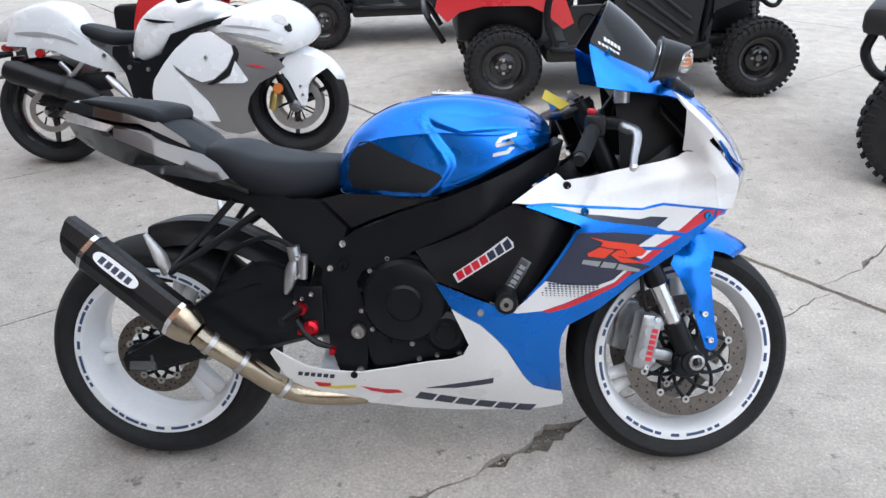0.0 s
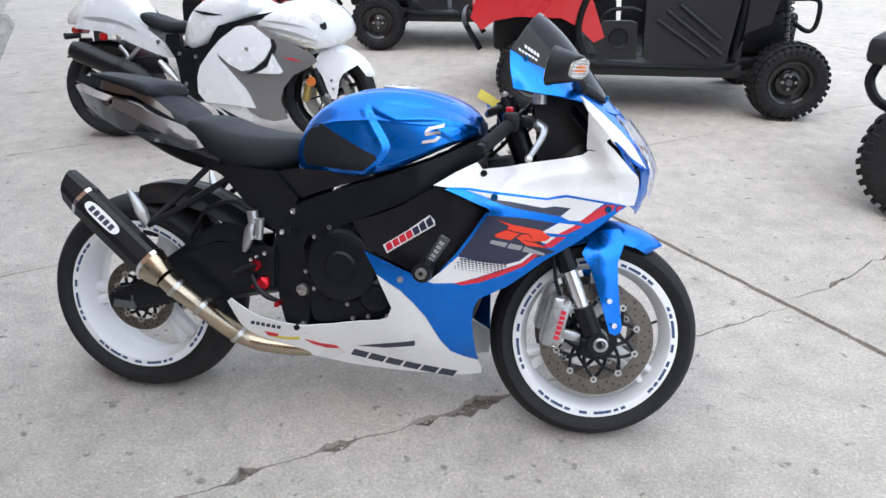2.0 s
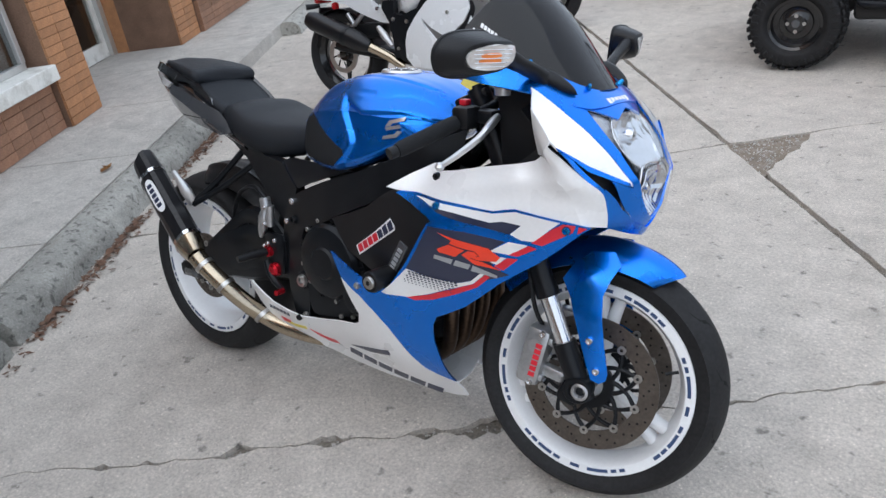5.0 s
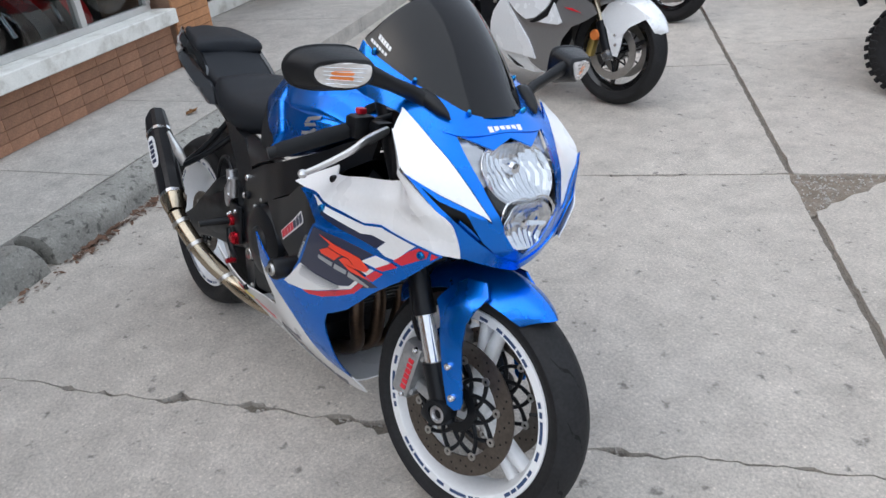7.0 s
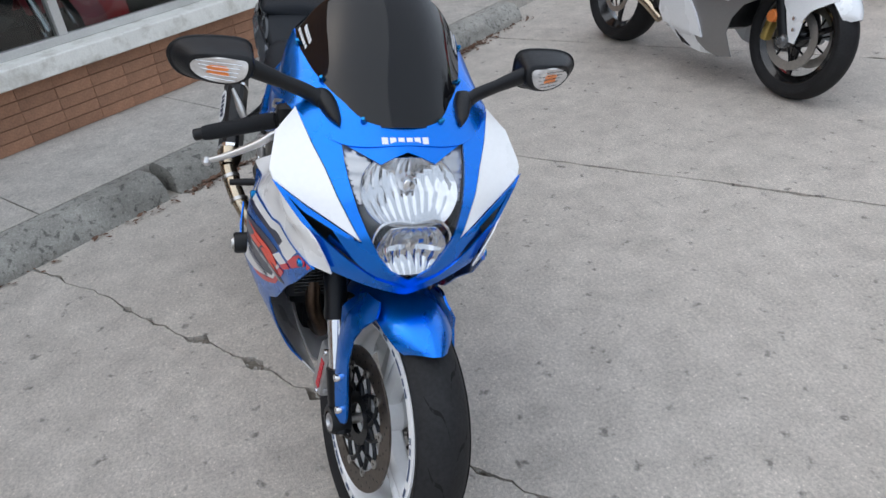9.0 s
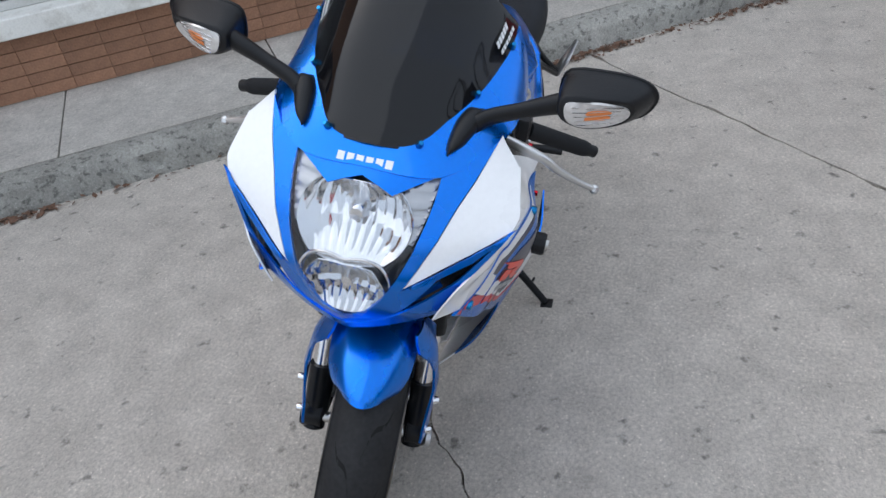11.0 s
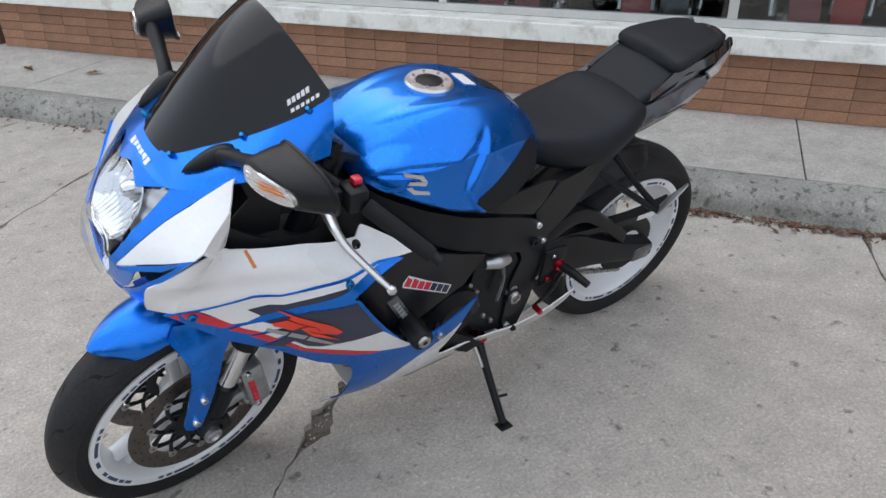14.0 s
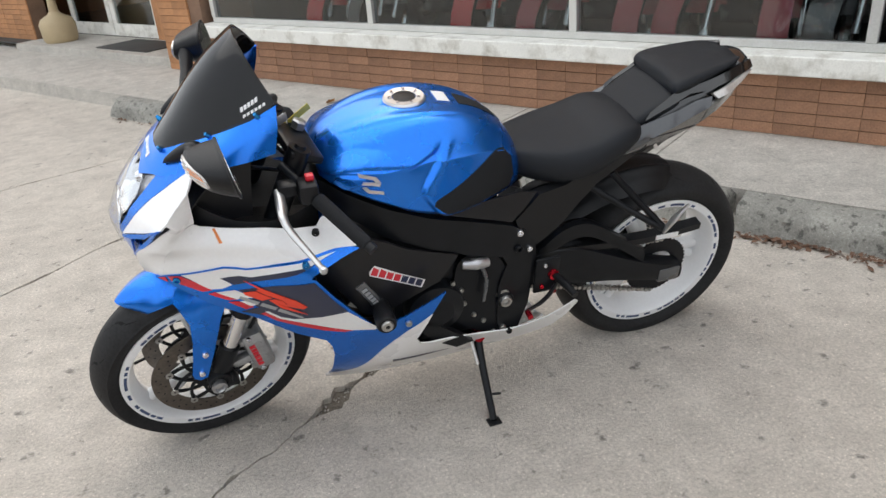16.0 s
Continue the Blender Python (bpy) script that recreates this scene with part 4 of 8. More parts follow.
for s in (-1, 1):
    y = s * 0.103
    part("fork_leg", turned(tube_bm([(fork_x(0.272) + 0.004, y, 0.272), (fork_x(0.33), y, 0.33), (fork_x(0.40), y, 0.40)], [0.022, 0.026, 0.027], 20)), M_SATIN, bike, "black cast fork bottom")
    part("stanchion", turned(tube_bm([(fork_x(0.39), y, 0.39), (fork_x(0.51), y, 0.51)], 0.0205, 20, 1)), M_CHROME, bike, "bright chromed fork tube")
    part("fork_tube", turned(tube_bm([(fork_x(0.50), y, 0.50), (fork_x(0.515), y, 0.515), (fork_x(0.53), y, 0.53), (fork_x(0.93), y, 0.93)], [0.027, 0.0275, 0.025, 0.027], 20, 1)), M_SATIN, bike, "black upper fork tube")
    part("axle_clamp", turned(lathe_bm([(0.019, s * .088), (.031, s * .088), (.032, s * .095), (.032, s * .126), (.029, s * .131), (.019, s * .131)], "y", at=(.6925, 0, .299), seg=28, closed=True)), M_SATIN, bike, "black axle clamp")
    part("axle_clamp", turned(box_bm(.050, .036, .050, bevel=.010, m=Matrix.Translation((.672, s * .108, .285)) @ pose(0, 0, 0, 0, 20, 0))), M_SATIN, bike)
    # four-piston caliper behind the leg
    m = Matrix.Translation((0.578, s * 0.086, 0.352)) @ pose(0, 0, 0, 0, 12, 0)
    cal = box_bm(0.058, 0.066, 0.145, bevel=0.014, m=m)
    for z in (-0.03, 0.03):
        lathe_bm([(0.0001, s * 0.034), (0.016, s * 0.034), (0.018, s * 0.028), (0.018, -s * 0.03), (0.0001, -s * 0.03)], at=(0, 0, z), seg=20, m=m, bm=cal)
    box_bm(0.075, 0.026, 0.03, (0.045, -s * 0.0, -0.03), 0.008, m, cal)
    box_bm(0.075, 0.026, 0.03, (0.045, -s * 0.0, 0.045), 0.008, m, cal)
    box_bm(0.066, 0.012, 0.010, (0, -s * .012, 0), 0.002, m, cal)
    for z in (-0.048, 0.048):
        box_bm(0.064, 0.05, 0.018, (0.004, 0, z), 0.006, m, cal)
    caliper = part("caliper", turned(cal), M_CALIPER, bike, "silver four-piston brake caliper")
    for i in range(6):
        part("caliper_mark", turned(box_bm(0.015, 0.003, 0.0105, (0.010, s * 0.0338, -0.040 + i * 0.0145), 0, m)), M_DECAL_RED, caliper, "red bar where the maker's name stands")
    for z in (-0.062, 0.062):
        bt = bolt(caliper, (0, 0, 0), (0, s, 0), 0.008, M_CHROME)
        bt.matrix_local = TURN @ m @ Matrix.Translation((0.01, s * 0.03, z))
    part("brake_hose", turned(tube_bm([(0.59, s * 0.085, 0.415), (0.57, s * 0.10, 0.47), (0.555, s * 0.11, 0.56), (0.53, s * 0.10, 0.68)], 0.0055, 8)), M_BLACKP, bike)
    # caliper bracket of the leg
    part("bracket", turned(tube_bm([(0.685, s * 0.095, 0.29), (0.64, s * 0.088, 0.29), (0.60, s * 0.083, 0.31)], [0.02, 0.016, 0.012], 12, flat=0.6)), M_SATIN, bike)
    part("bracket", turned(tube_bm([(0.665, s * 0.098, 0.36), (0.625, s * 0.086, 0.385), (0.60, s * 0.083, 0.395)], [0.018, 0.014, 0.011], 12, flat=0.6)), M_SATIN, bike)

# mudguard: arch over the tyre with legs down the fork
secs = []
for ang, w, r in ((55.2, 0.046, 0.321), (58.5, 0.058, 0.3245), (64, 0.067, 0.327), (72, 0.074, 0.328), (84, 0.079, 0.328), (96, 0.080, 0.326), (108, 0.078, 0.323), (122, 0.070, 0.320), (138, 0.064, 0.318)):
    row = []
    for t in (-1, -0.86, -0.6, -0.3, 0, 0.3, 0.6, 0.86, 1):
        rr = r - 0.046 * abs(t) ** 3.0 + 0.006 * max(0, 1 - abs(t) * 2.2)
        a = radians(ang + 0.38 * max(0, 72 - ang) * t * t)      # the front edge is drawn out to a blunt point
        row.append((0.6925 + rr * math.cos(a), w * t, 0.299 + rr * math.sin(a)))
    secs.append(row)
guard = patch_bm(secs, per=4)
finish_sheet(guard, Vector((0.2, 0, 1)), 0.004)
mudguard = part("front_mudguard", turned(guard), M_BLUE, bike, "metallic blue front mudguard")
LEG = [(.635, .548), (.655, .585), (.690, .612), (.738, .616), (.756, .590), (.742, .560), (.731, .525), (.736, .47), (.747, .40), (.757, .350), (.754, .334), (.740, .326), (.722, .334), (.702, .39), (.676, .462), (.655, .515)]


def leg_y(x, z):
    return 0.098 + 0.022 * min(1, max(0, (0.60 - z) / 0.12)) - 0.02 * max(0, (z - 0.56) / 0.04) + 0.010 * math.sin(max(0, min(1, (x - 0.66) / 0.09)) * math.pi)


for s in (-1, 1):
    leg = finish_sheet(sheet_bm(LEG, lambda a, b: Vector((a, s * leg_y(a, b), b)), step=0.012), Vector((0, s, 0)), 0.005)
    panel = part("mudguard_leg", turned(leg), M_BLUE, mudguard, "blue mudguard leg bolted to the fork")
    for x, z in ((0.714, 0.425), (0.733, 0.356)):
        b = bolt(mudguard, (0, 0, 0), (0, s, 0), 0.0085, M_CHROME)
        b.matrix_local = TURN @ Matrix.Translation((x, s * (leg_y(x, z) + 0.003), z))

# ---- fairing
WHITE_SIDE = [(.26, .736), (.31, .768), (.361, .795), (.366, .793), (.38, .780), (.438, .79), (.499, .804), (.597, .822), (.63, .831), (.646, .843), (.664, .842), (.680, .824), (.695, .806), (.708, .790), (.716, .772), (.722, .750), (.728, .728),
              (.735, .7065), (.708, .713), (.654, .721), (.6, .729), (.575, .7245), (.552, .719), (.52, .7215), (.49, .725), (.419, .73), (.347, .733), (.302, .732)]
side_panel("upper_fairing", WHITE_SIDE, M_WHITE, bike, "pearl white upper side fairing with a pressed crease", step=0.0065)
BLUE_SIDE = [(.302, .731), (.347, .732), (.419, .729), (.49, .724), (.52, .7205), (.552, .718), (.575, .7235), (.6, .728), (.654, .720), (.708, .712), (.752, .704), (.735, .692), (.693, .654), (.65, .618), (.60, .584), (.555, .552), (.508, .512), (.465, .477), (.420, .452), (.390, .437),
             (.377, .41), (.373, .37), (.378, .30), (.386, .233), (.345, .247), (.313, .263), (.288, .30), (.251, .376), (.220, .418), (.185, .454), (.120, .491), (.098, .525), (.082, .552), (.165, .522), (.252, .490), (.275, .497), (.291, .516), (.330, .565), (.365, .617), (.402, .677), (.414, .683), (.406, .690), (.353, .706), (.290, .727)]
side_panel("side_fairing", BLUE_SIDE, M_BLUE, bike, "metallic blue side fairing with striped decals")
BELLY = [(.3845, .2315), (.393, .20), (.392, .176), (.35, .166), (.309, .165), (.15, .164), (.003, .168), (-.107, .185), (-.20, .212), (-.290, .240), (-.322, .285), (-.348, .350), (-.336, .362), (-.30, .338), (-.255, .312), (-.19, .302), (-.118, .299),
         (-.03, .315), (.057, .337), (.115, .348), (.142, .362), (.157, .395), (.140, .44), (.1185, .4895), (.1835, .4525), (.2185, .4165), (.2495, .3745), (.2865, .2985), (.3115, .2615), (.3435, .2455)]
side_panel("belly_pan", BELLY, M_WHITE, bike, "white belly fairing with sponsor marks")
# keel that closes the belly below
keel = []
for x, w, z in ((.295, .095, .163), (.15, .108, .163), (0, .11, .168), (-.15, .11, .195), (-.28, .115, .238)):
    keel.append([(x, -w, z + .012), (x, -w * .6, z - .012), (x, 0, z - .018), (x, w * .6, z - .012), (x, w, z + .012)])
kb = patch_bm(keel, per=4)
finish_sheet(kb, Vector((0, 0, -1)), 0.005)
part("belly_keel", kb, M_WHITE, bike)


def decal(points, mat, label="", lift=0.0012, sides=(-1, 1), smooth=False, name="decal", surface=None, parent=None, step=0.012):
    return side_panel(name, points, mat, parent or bike, label, lift=lift, thick=0.0010, smooth=smooth, sides=sides, surface=surface, step=step)


LINE_TOP = [(.302, .7325), (.347, .7345), (.419, .7315), (.49, .7265), (.52, .723), (.552, .7205), (.575, .726), (.6, .7305), (.654, .7225), (.708, .7145), (.75, .7065)]
decal(LINE_TOP + [(x, z - .0035) for x, z in reversed(LINE_TOP)], M_BLUE, "thin blue line under the white fairing", lift=0.0022)
decal([(.348, .728), (.42, .725), (.491, .720), (.552, .715), (.6, .724), (.654, .717), (.694, .711), (.674, .695), (.641, .664), (.613, .664), (.589, .674), (.613, .696), (.572, .7), (.545, .695), (.464, .709), (.406, .715)], M_DECAL_W, "white band sweeping into a slanted stripe", lift=0.0016)
decal([(.4, .715), (.464, .709), (.545, .695), (.572, .700), (.613, .696), (.586, .674), (.545, .681), (.491, .69), (.444, .701)], M_NAVY, "dark navy stripe", lift=0.0018)
decal([(.700, .709), (.724, .707), (.718, .692), (.657, .657), (.635, .661), (.676, .694)], M_DECAL_RED, "red slanted stripe", lift=0.0018)
decal([(.729, .705), (.745, .703), (.726, .689)], M_DECAL_RED, "red stripe end", lift=0.0018)
decal([(.586, .657), (.627, .654), (.599, .627), (.544, .631)], M_DECAL_W, "white slanted stripe", lift=0.0018)
decal([(.63, .654), (.646, .649), (.606, .627), (.584, .627)], M_DECAL_RED, "red slanted stripe", lift=0.0020)
decal([(.567, .62), (.58, .62), (.557, .6), (.543, .605)], M_DECAL_W, "white slanted stripe", lift=0.0020)
decal([(.583, .62), (.606, .62), (.57, .589), (.551, .596)], M_DECAL_RED, "red slanted stripe", lift=0.0020)
decal([(.408, .673), (.491, .669), (.579, .656), (.544, .631), (.565, .616), (.54, .593), (.581, .578), (.524, .556), (.492, .551), (.463, .542), (.401, .546), (.336, .559), (.367, .605)], M_NAVY, "dark navy field behind the emblem")
decal([(.336, .558), (.4, .545), (.463, .541), (.492, .550), (.521, .577), (.528, .574), (.496, .544), (.441, .523), (.382, .499), (.33, .483), (.272, .480), (.258, .484), (.289, .511)], M_DECAL_W, "white swoosh fading into dots", lift=0.0016)
decal([(.325, .482), (.382, .497), (.441, .521), (.496, .543), (.528, .572), (.538, .567), (.504, .536), (.451, .510), (.392, .486), (.346, .477)], M_DECAL_RED, "red sweeping stripe", lift=0.0020)
# rows of dots where the navy field breaks up into the white
for s in (-1,):
    dots = bmesh.new()
    for row in range(6):
        for k in range(13):
            u = (k + 0.5 * (row % 2)) / 13
            x, z = .345 + u * .12 - row * .004, .5525 - u * .013 - row * .0055
            a, b = .0046 * (1 - row * .11), .0021 * (1 - row * .11)
            dots.faces.new([dots.verts.new((x + p * a, s * (side_y(x + p * a, z + q * b) + .0024), z + q * b)) for p, q in ((-1, 0), (-.5, 1), (.5, 1), (1, 0), (.5, -1), (-.5, -1))])
    part("dot_pattern", finish_sheet(dots, Vector((0, s, 0)), .0006), M_NAVY, bike, "rows of small navy dots")
# emblem: slanted red strokes over grey bars
for s in (-1, 1):
    flip = (lambda pts: pts) if s < 0 else (lambda pts: [(.997 - x, z + (x - .4985) * -.38) for x, z in pts])
    for pts in ([(.434, .662), (.475, .65), (.542, .637), (.567, .619), (.557, .608), (.519, .606), (.501, .611), (.522, .616), (.513, .627), (.477, .633), (.458, .64), (.464, .647)],
                [(.456, .637), (.475, .631), (.491, .627), (.477, .617), (.468, .609), (.432, .616), (.428, .623)],
                [(.497, .6255), (.512, .6255), (.519, .617), (.5, .609), (.53, .602), (.566, .588), (.509, .595), (.483, .616)]):
        decal(flip(pts), M_ORANGE, "orange red slanted emblem", lift=0.0034, sides=(s,), name="emblem", step=0.02)
    for pts in ([(.42, .608), (.461, .601), (.455, .589), (.416, .599)], [(.467, .600), (.499, .593), (.493, .581), (.46, .587)], [(.504, .592), (.556, .573), (.553, .567), (.498, .578)]):
        decal(flip(pts), M_GREY_D, "grey bars where the model name stands", lift=0.0032, sides=(s,), name="emblem_bar", step=0.03)
    decal([(.041, .246), (.215, .293), (.213, .275), (.121, .252)], M_NAVY, "dark wedge on the belly pan", sides=(s,))
for pts in blocks(.010, .207, .310, .026, 6, -9.5, 0.45, 0.14):
    decal(pts, M_NAVY, "dark bars where the maker's name stands", sides=(-1,), name="belly_mark", step=0.03)
for pts in blocks(-.285, .283, .10, .012, 6, -3, 0.3, 0.3):
    decal(pts, M_NAVY, "small dark bars of a sponsor mark", sides=(-1,), name="belly_mark", step=0.03)
decal([(-.245, .262), (-.19, .250), (-.135, .256), (-.14, .244), (-.19, .240), (-.235, .247)], M_YELLOW, "yellow and red sponsor patch", sides=(-1,), name="belly_mark")
decal([(-.245, .263), (-.20, .259), (-.205, .249), (-.235, .248)], M_DECAL_RED, "red patch", sides=(-1,), name="belly_mark", lift=0.002)
decal([(-.125, .250), (-.075, .238), (-.03, .236), (-.02, .226), (-.06, .222), (-.10, .232)], M_DECAL_RED, "red winged sponsor mark", sides=(-1,), name="belly_mark")
decal([(.607, .822), (.601, .822), (.591, .793), (.598, .793)], M_AMBER, "small orange caution label", name="caution_label", sides=(1,))

# front: headlamp surround, cheeks and ducts
CHEEK = [(.190, .976), (.168, .926), (.150, .893), (.133, .853), (.112, .812), (.095, .782), (.110, .793), (.145, .812), (.185, .833), (.238, .867), (.244, .882), (.238, .906), (.228, .938)]
front_panel("cheek", CHEEK, M_WHITE, bike, "pearl white panel beside the headlamp")
for s in (-1, 1):
    front = [Vector((nose_x(y, z) - .0015, s * y, z)) for y, z in ((.228, .940), (.2385, .906), (.2445, .884))]
    front += [Vector((x, s * y, z)) for x, y, z in ((.686, .2425, .870), (.708, .228, .849), (.729, .213, .827), (.752, .194, .802), (.774, .174, .778), (.777, .160, .750), (.776, .149, .725), (.772, .141, .703))]
    rear = [Vector((x, s * (side_y(x, z) + .0006), z)) for x, z in ((.640, .846), (.645, .8445), (.650, .846), (.664, .842), (.680, .824), (.695, .806), (.708, .790), (.716, .772), (.722, .750), (.728, .728), (.735, .7065))]
    mid = [a.lerp(b, .5) + Vector((0, s * k, 0)) for a, b, k in zip(front, rear, (.004, .008, .010, .008, .006, .005, .004, .003, .002, .001, 0))]
    part("fairing_ridge", finish_sheet(patch_bm([front, mid, rear], per=5), Vector((.4, s, 0)), .003), M_WHITE, bike, "white ridge between nose and side fairing")
LAMP = [(0, .924), (.028, .915), (.052, .905), (.085, .919), (.117, .931), (.114, .905), (.109, .878), (.098, .838), (.084, .804), (.060, .755), (.035, .722), (0, .700)]
STRIP = [(.117, .934), (.160, .948), (.188, .972), (.166, .926), (.148, .893), (.131, .853), (.110, .812), (.092, .778), (.130, .793), (.146, .803), (.125, .770), (.100, .735), (.06, .700), (0, .678), (0, .6985), (.036, .7205), (.0615, .754), (.0855, .803), (.0995, .837), (.1105, .877), (.1155, .904)]
front_panel("lamp_surround", STRIP, M_BLUE, bike, "metallic blue strip round the headlamp")
front_panel("duct_frame", [(.242, .870), (.228, .849), (.213, .827), (.194, .802), (.174, .778), (.160, .750), (.148, .725), (.141, .703), (.100, .688), (.056, .673), (0, .658), (0, .6765), (.06, .6985), (.102, .730), (.130, .752), (.160, .780), (.182, .803), (.203, .828), (.218, .847), (.234, .8655)], M_BLUE, bike, "blue lower lip of the air duct", lift=0.004)
front_panel("duct_vane", [(.150, .772), (.128, .754), (.100, .730), (.098, .738), (.122, .762), (.146, .782)], M_BLUE, bike, "blue vane inside the air duct", lift=-0.010)
front_panel("duct_rim", [(.245, .872), (.186, .832), (.146, .811), (.110, .792), (.106, .784), (.146, .801), (.19, .822)], M_BLUE, bike, "blue upper rim of the air duct", lift=0.006)
# two black sheets stand in for the shade inside the duct
front_panel("duct", [(.234, .864), (.186, .836), (.146, .814), (.100, .792), (.095, .735), (.135, .750), (.165, .775), (.205, .820)], M_BLACKP, bike, "black sheet for the shaded air duct mouth", lift=-0.028)
front_panel("duct_shadow", [(.205, .850), (.175, .79), (.15, .74), (.12, .70), (.06, .69), (.09, .79), (.14, .83)], M_BLACKP, bike, "black sheet for the shade deep in the duct", lift=-0.045)

# headlamp: reflector bowls under a clear lens
headlamp = new("headlamp")
headlamp.parent = bike
for s in (-1, 1):
    lens = sheet_bm(LAMP, lambda a, b: Vector((nose_x(a, b) + 0.004 + 0.006 * (1 - (a / .12) ** 2), s * a, b)), step=0.010)
    bmesh.ops.recalc_face_normals(lens, faces=lens.faces)
    ob = part("lens", lens, M_LENS, headlamp, "clear headlamp lens")
    ob.visible_shadow = False
    back = sheet_bm(LAMP, lambda a, b: Vector((nose_x(a, b) - 0.052, s * a, b)), step=0.010)
    part("housing", finish_sheet(back, Vector((1, 0, 0)), 0.003), M_GUN, headlamp, "dark grey lamp housing")
    # finely ribbed corner
    corner = sheet_bm([(.117, .929), (.085, .917), (.0675, .908), (.072, .880), (.085, .845), (.097, .842), (.108, .878)], lambda a, b: Vector((nose_x(a, b) - 0.014 - 0.0025 * math.sin(b * 900), s * a, b)), step=0.0035)
    part("side_ribs", finish_sheet(corner, Vector((1, 0, 0)), 0.002), M_ALUM, headlamp, "finely ribbed grey corner of the headlamp")


def reflector(name, cy, cz, half, high, flutes, tiers, deep):
    """A mirrored bowl with upright flutes in a few stepped tiers."""
    cols, levels = flutes * 5, tiers * 6
    bm = bmesh.new()
    grid = []
    for j in range(levels + 1):
        v = -1 + 2 * j / levels
        line = []
        for i in range(cols + 1):
            u = -1 + 2 * i / cols
            y = cy + u * half * math.sqrt(max(0.05, 1 - 0.55 * v * v))
            z = cz + v * high * (1 - 0.10 * u * u)
            edge = max(abs(u), abs(v))
            tier = tiers * (v + 1) / 2
            step = 0.008 * (tier - math.floor(tier)) * (1 - edge ** 6)
            flute = 0.0035 * abs(math.sin(math.pi * flutes * (u + 1) / 2 + 0.8 * math.floor(min(tier, tiers - .01)))) * (1 - edge ** 6)
            line.append(bm.verts.new((nose_x(y, z) - 0.004 - deep * (1 - edge ** 2.2) + step + flute, y, z)))
        grid.append(line)
    for a, b in zip(grid, grid[1:]):
        for i in range(cols):
            bm.faces.new((a[i], a[i + 1], b[i + 1], b[i]))
    part(name, finish_sheet(bm, Vector((1, 0, 0)), 0.0015), M_REFLECT, headlamp, "bright fluted reflector bowl", angle=28)


reflector("upper_reflector", 0, .864, .092, .053, 11, 2, .052)
reflector("lower_reflector", 0, .762, .066, .050, 8, 2, .042)
for z, r in ((.868, .016), (.765, .013)):
    part("bulb_shield", lathe_bm([(0.0001, 0.012), (r * .7, 0.010), (r, 0.0), (r, -.03)], "x", at=(nose_x(0, z) - 0.036, 0, z), seg=24), M_CHROME, headlamp, "bright bulb shield")
for s in (-1, 1):
    brow = [(nose_x(y, z) - 0.006, s * y, z) for y, z in ((0, .817), (.030, .820), (.056, .812), (.070, .795), (.073, .772))]
    part("divider", tube_bm(brow, [.004, .006, .006, .005, .003], 10, 5, flat=.6), M_CHROME, headlamp, "bright bar curving between the lamps")

# blue cowl between screen and headlamp
a = [(.690, 0, .962), (.676, .074, .970), (.572, .131, 1.019), (.465, .165, 1.065), (.432, .170, 1.082)]
b = [(.706, 0, .949), (.690, .098, .950), (.596, .168, .990), (.490, .190, 1.020), (.436, .188, 1.040)]
c = [(.7225, 0, .9365), (.7015, .1185, .933), (.606, .193, .966), (.515, .206, .978), (.448, .202, .988)]
both = lambda row: [(x, -y, z) for x, y, z in reversed(row[1:])] + row
cowl = patch_bm([both(a), both(b), both(c)], per=6)
finish_sheet(cowl, Vector((0.6, 0, 0.8)), 0.004)
part("nose_cowl", cowl, M_BLUE, bike, "metallic blue nose cowl round the screen")
front_panel("nose_cowl", [(0, .944), (.06, .942), (.112, .938), (.1155, .9325), (.085, .921), (.052, .907), (.028, .917), (0, .926)], M_BLUE, bike, "metallic blue brow over the headlamp", lift=-0.001)
for s in (-1, 1):
    for x, y, z in ((.676, .074, .968), (.572, .135, 1.016), (.468, .166, 1.061)):
        bm = lathe_bm([(0.0001, 0.010), (0.0035, 0.010), (0.0055, 0.004), (0.0065, 0.0), (0.0065, -0.004)], "z", seg=12, m=Matrix.Translation((x + 0.004, s * y, z)) @ Vector((0.55, s * 0.35, 0.75)).to_track_quat("Z", "Y").to_matrix().to_4x4())
        part("screen_screw", bm, M_BLUEANO, bike, "blue anodised screen screw")
for k in range(6):
    y0 = -.046 + k * .0155
    quad = [(y0, .9375), (y0 + .0115, .9375), (y0 + .0115, .947), (y0, .947)]
    bm = bmesh.new()
    bm.faces.new([bm.verts.new((.7125 - (z - .9425) * 1.05 + 0.0025 - abs(y) * 0.05, y, z)) for y, z in quad])
    finish_sheet(bm, Vector((1, 0, 0.5)), 0.001)
    part("nose_mark", bm, M_DECAL_W, bike, "white bars where the maker's name stands")

# smoked double-bubble screen
net = []
for k, (cx, cz, ex, ey, ez) in enumerate(((.697, .962, .692, .045, .960), (.662, 1.006, .668, .088, .966), (.607, 1.078, .575, .139, 1.012), (.550, 1.140, .490, .163, 1.050), (.497, 1.183, .440, .168, 1.080), (.487, 1.184, .434, .162, 1.090))):
    row = []
    for t in (-1, -0.72, -0.38, 0, 0.38, 0.72, 1):
        e = abs(t)
        f = e ** 2.3
        row.append((cx + (ex - cx) * f, ey * t, cz + (ez - cz) * f))
    net.append(row)
screen = patch_bm(net, per=5)
finish_sheet(screen, Vector((0.7, 0, 0.7)), 0.003)
SCREEN = BVHTree.FromBMesh(screen)


def screen_y(x, z):
    hit = SCREEN.ray_cast(Vector((x, 1, z)), Vector((0, -1, 0)))
    return hit[0].y if hit[0] else 0.13


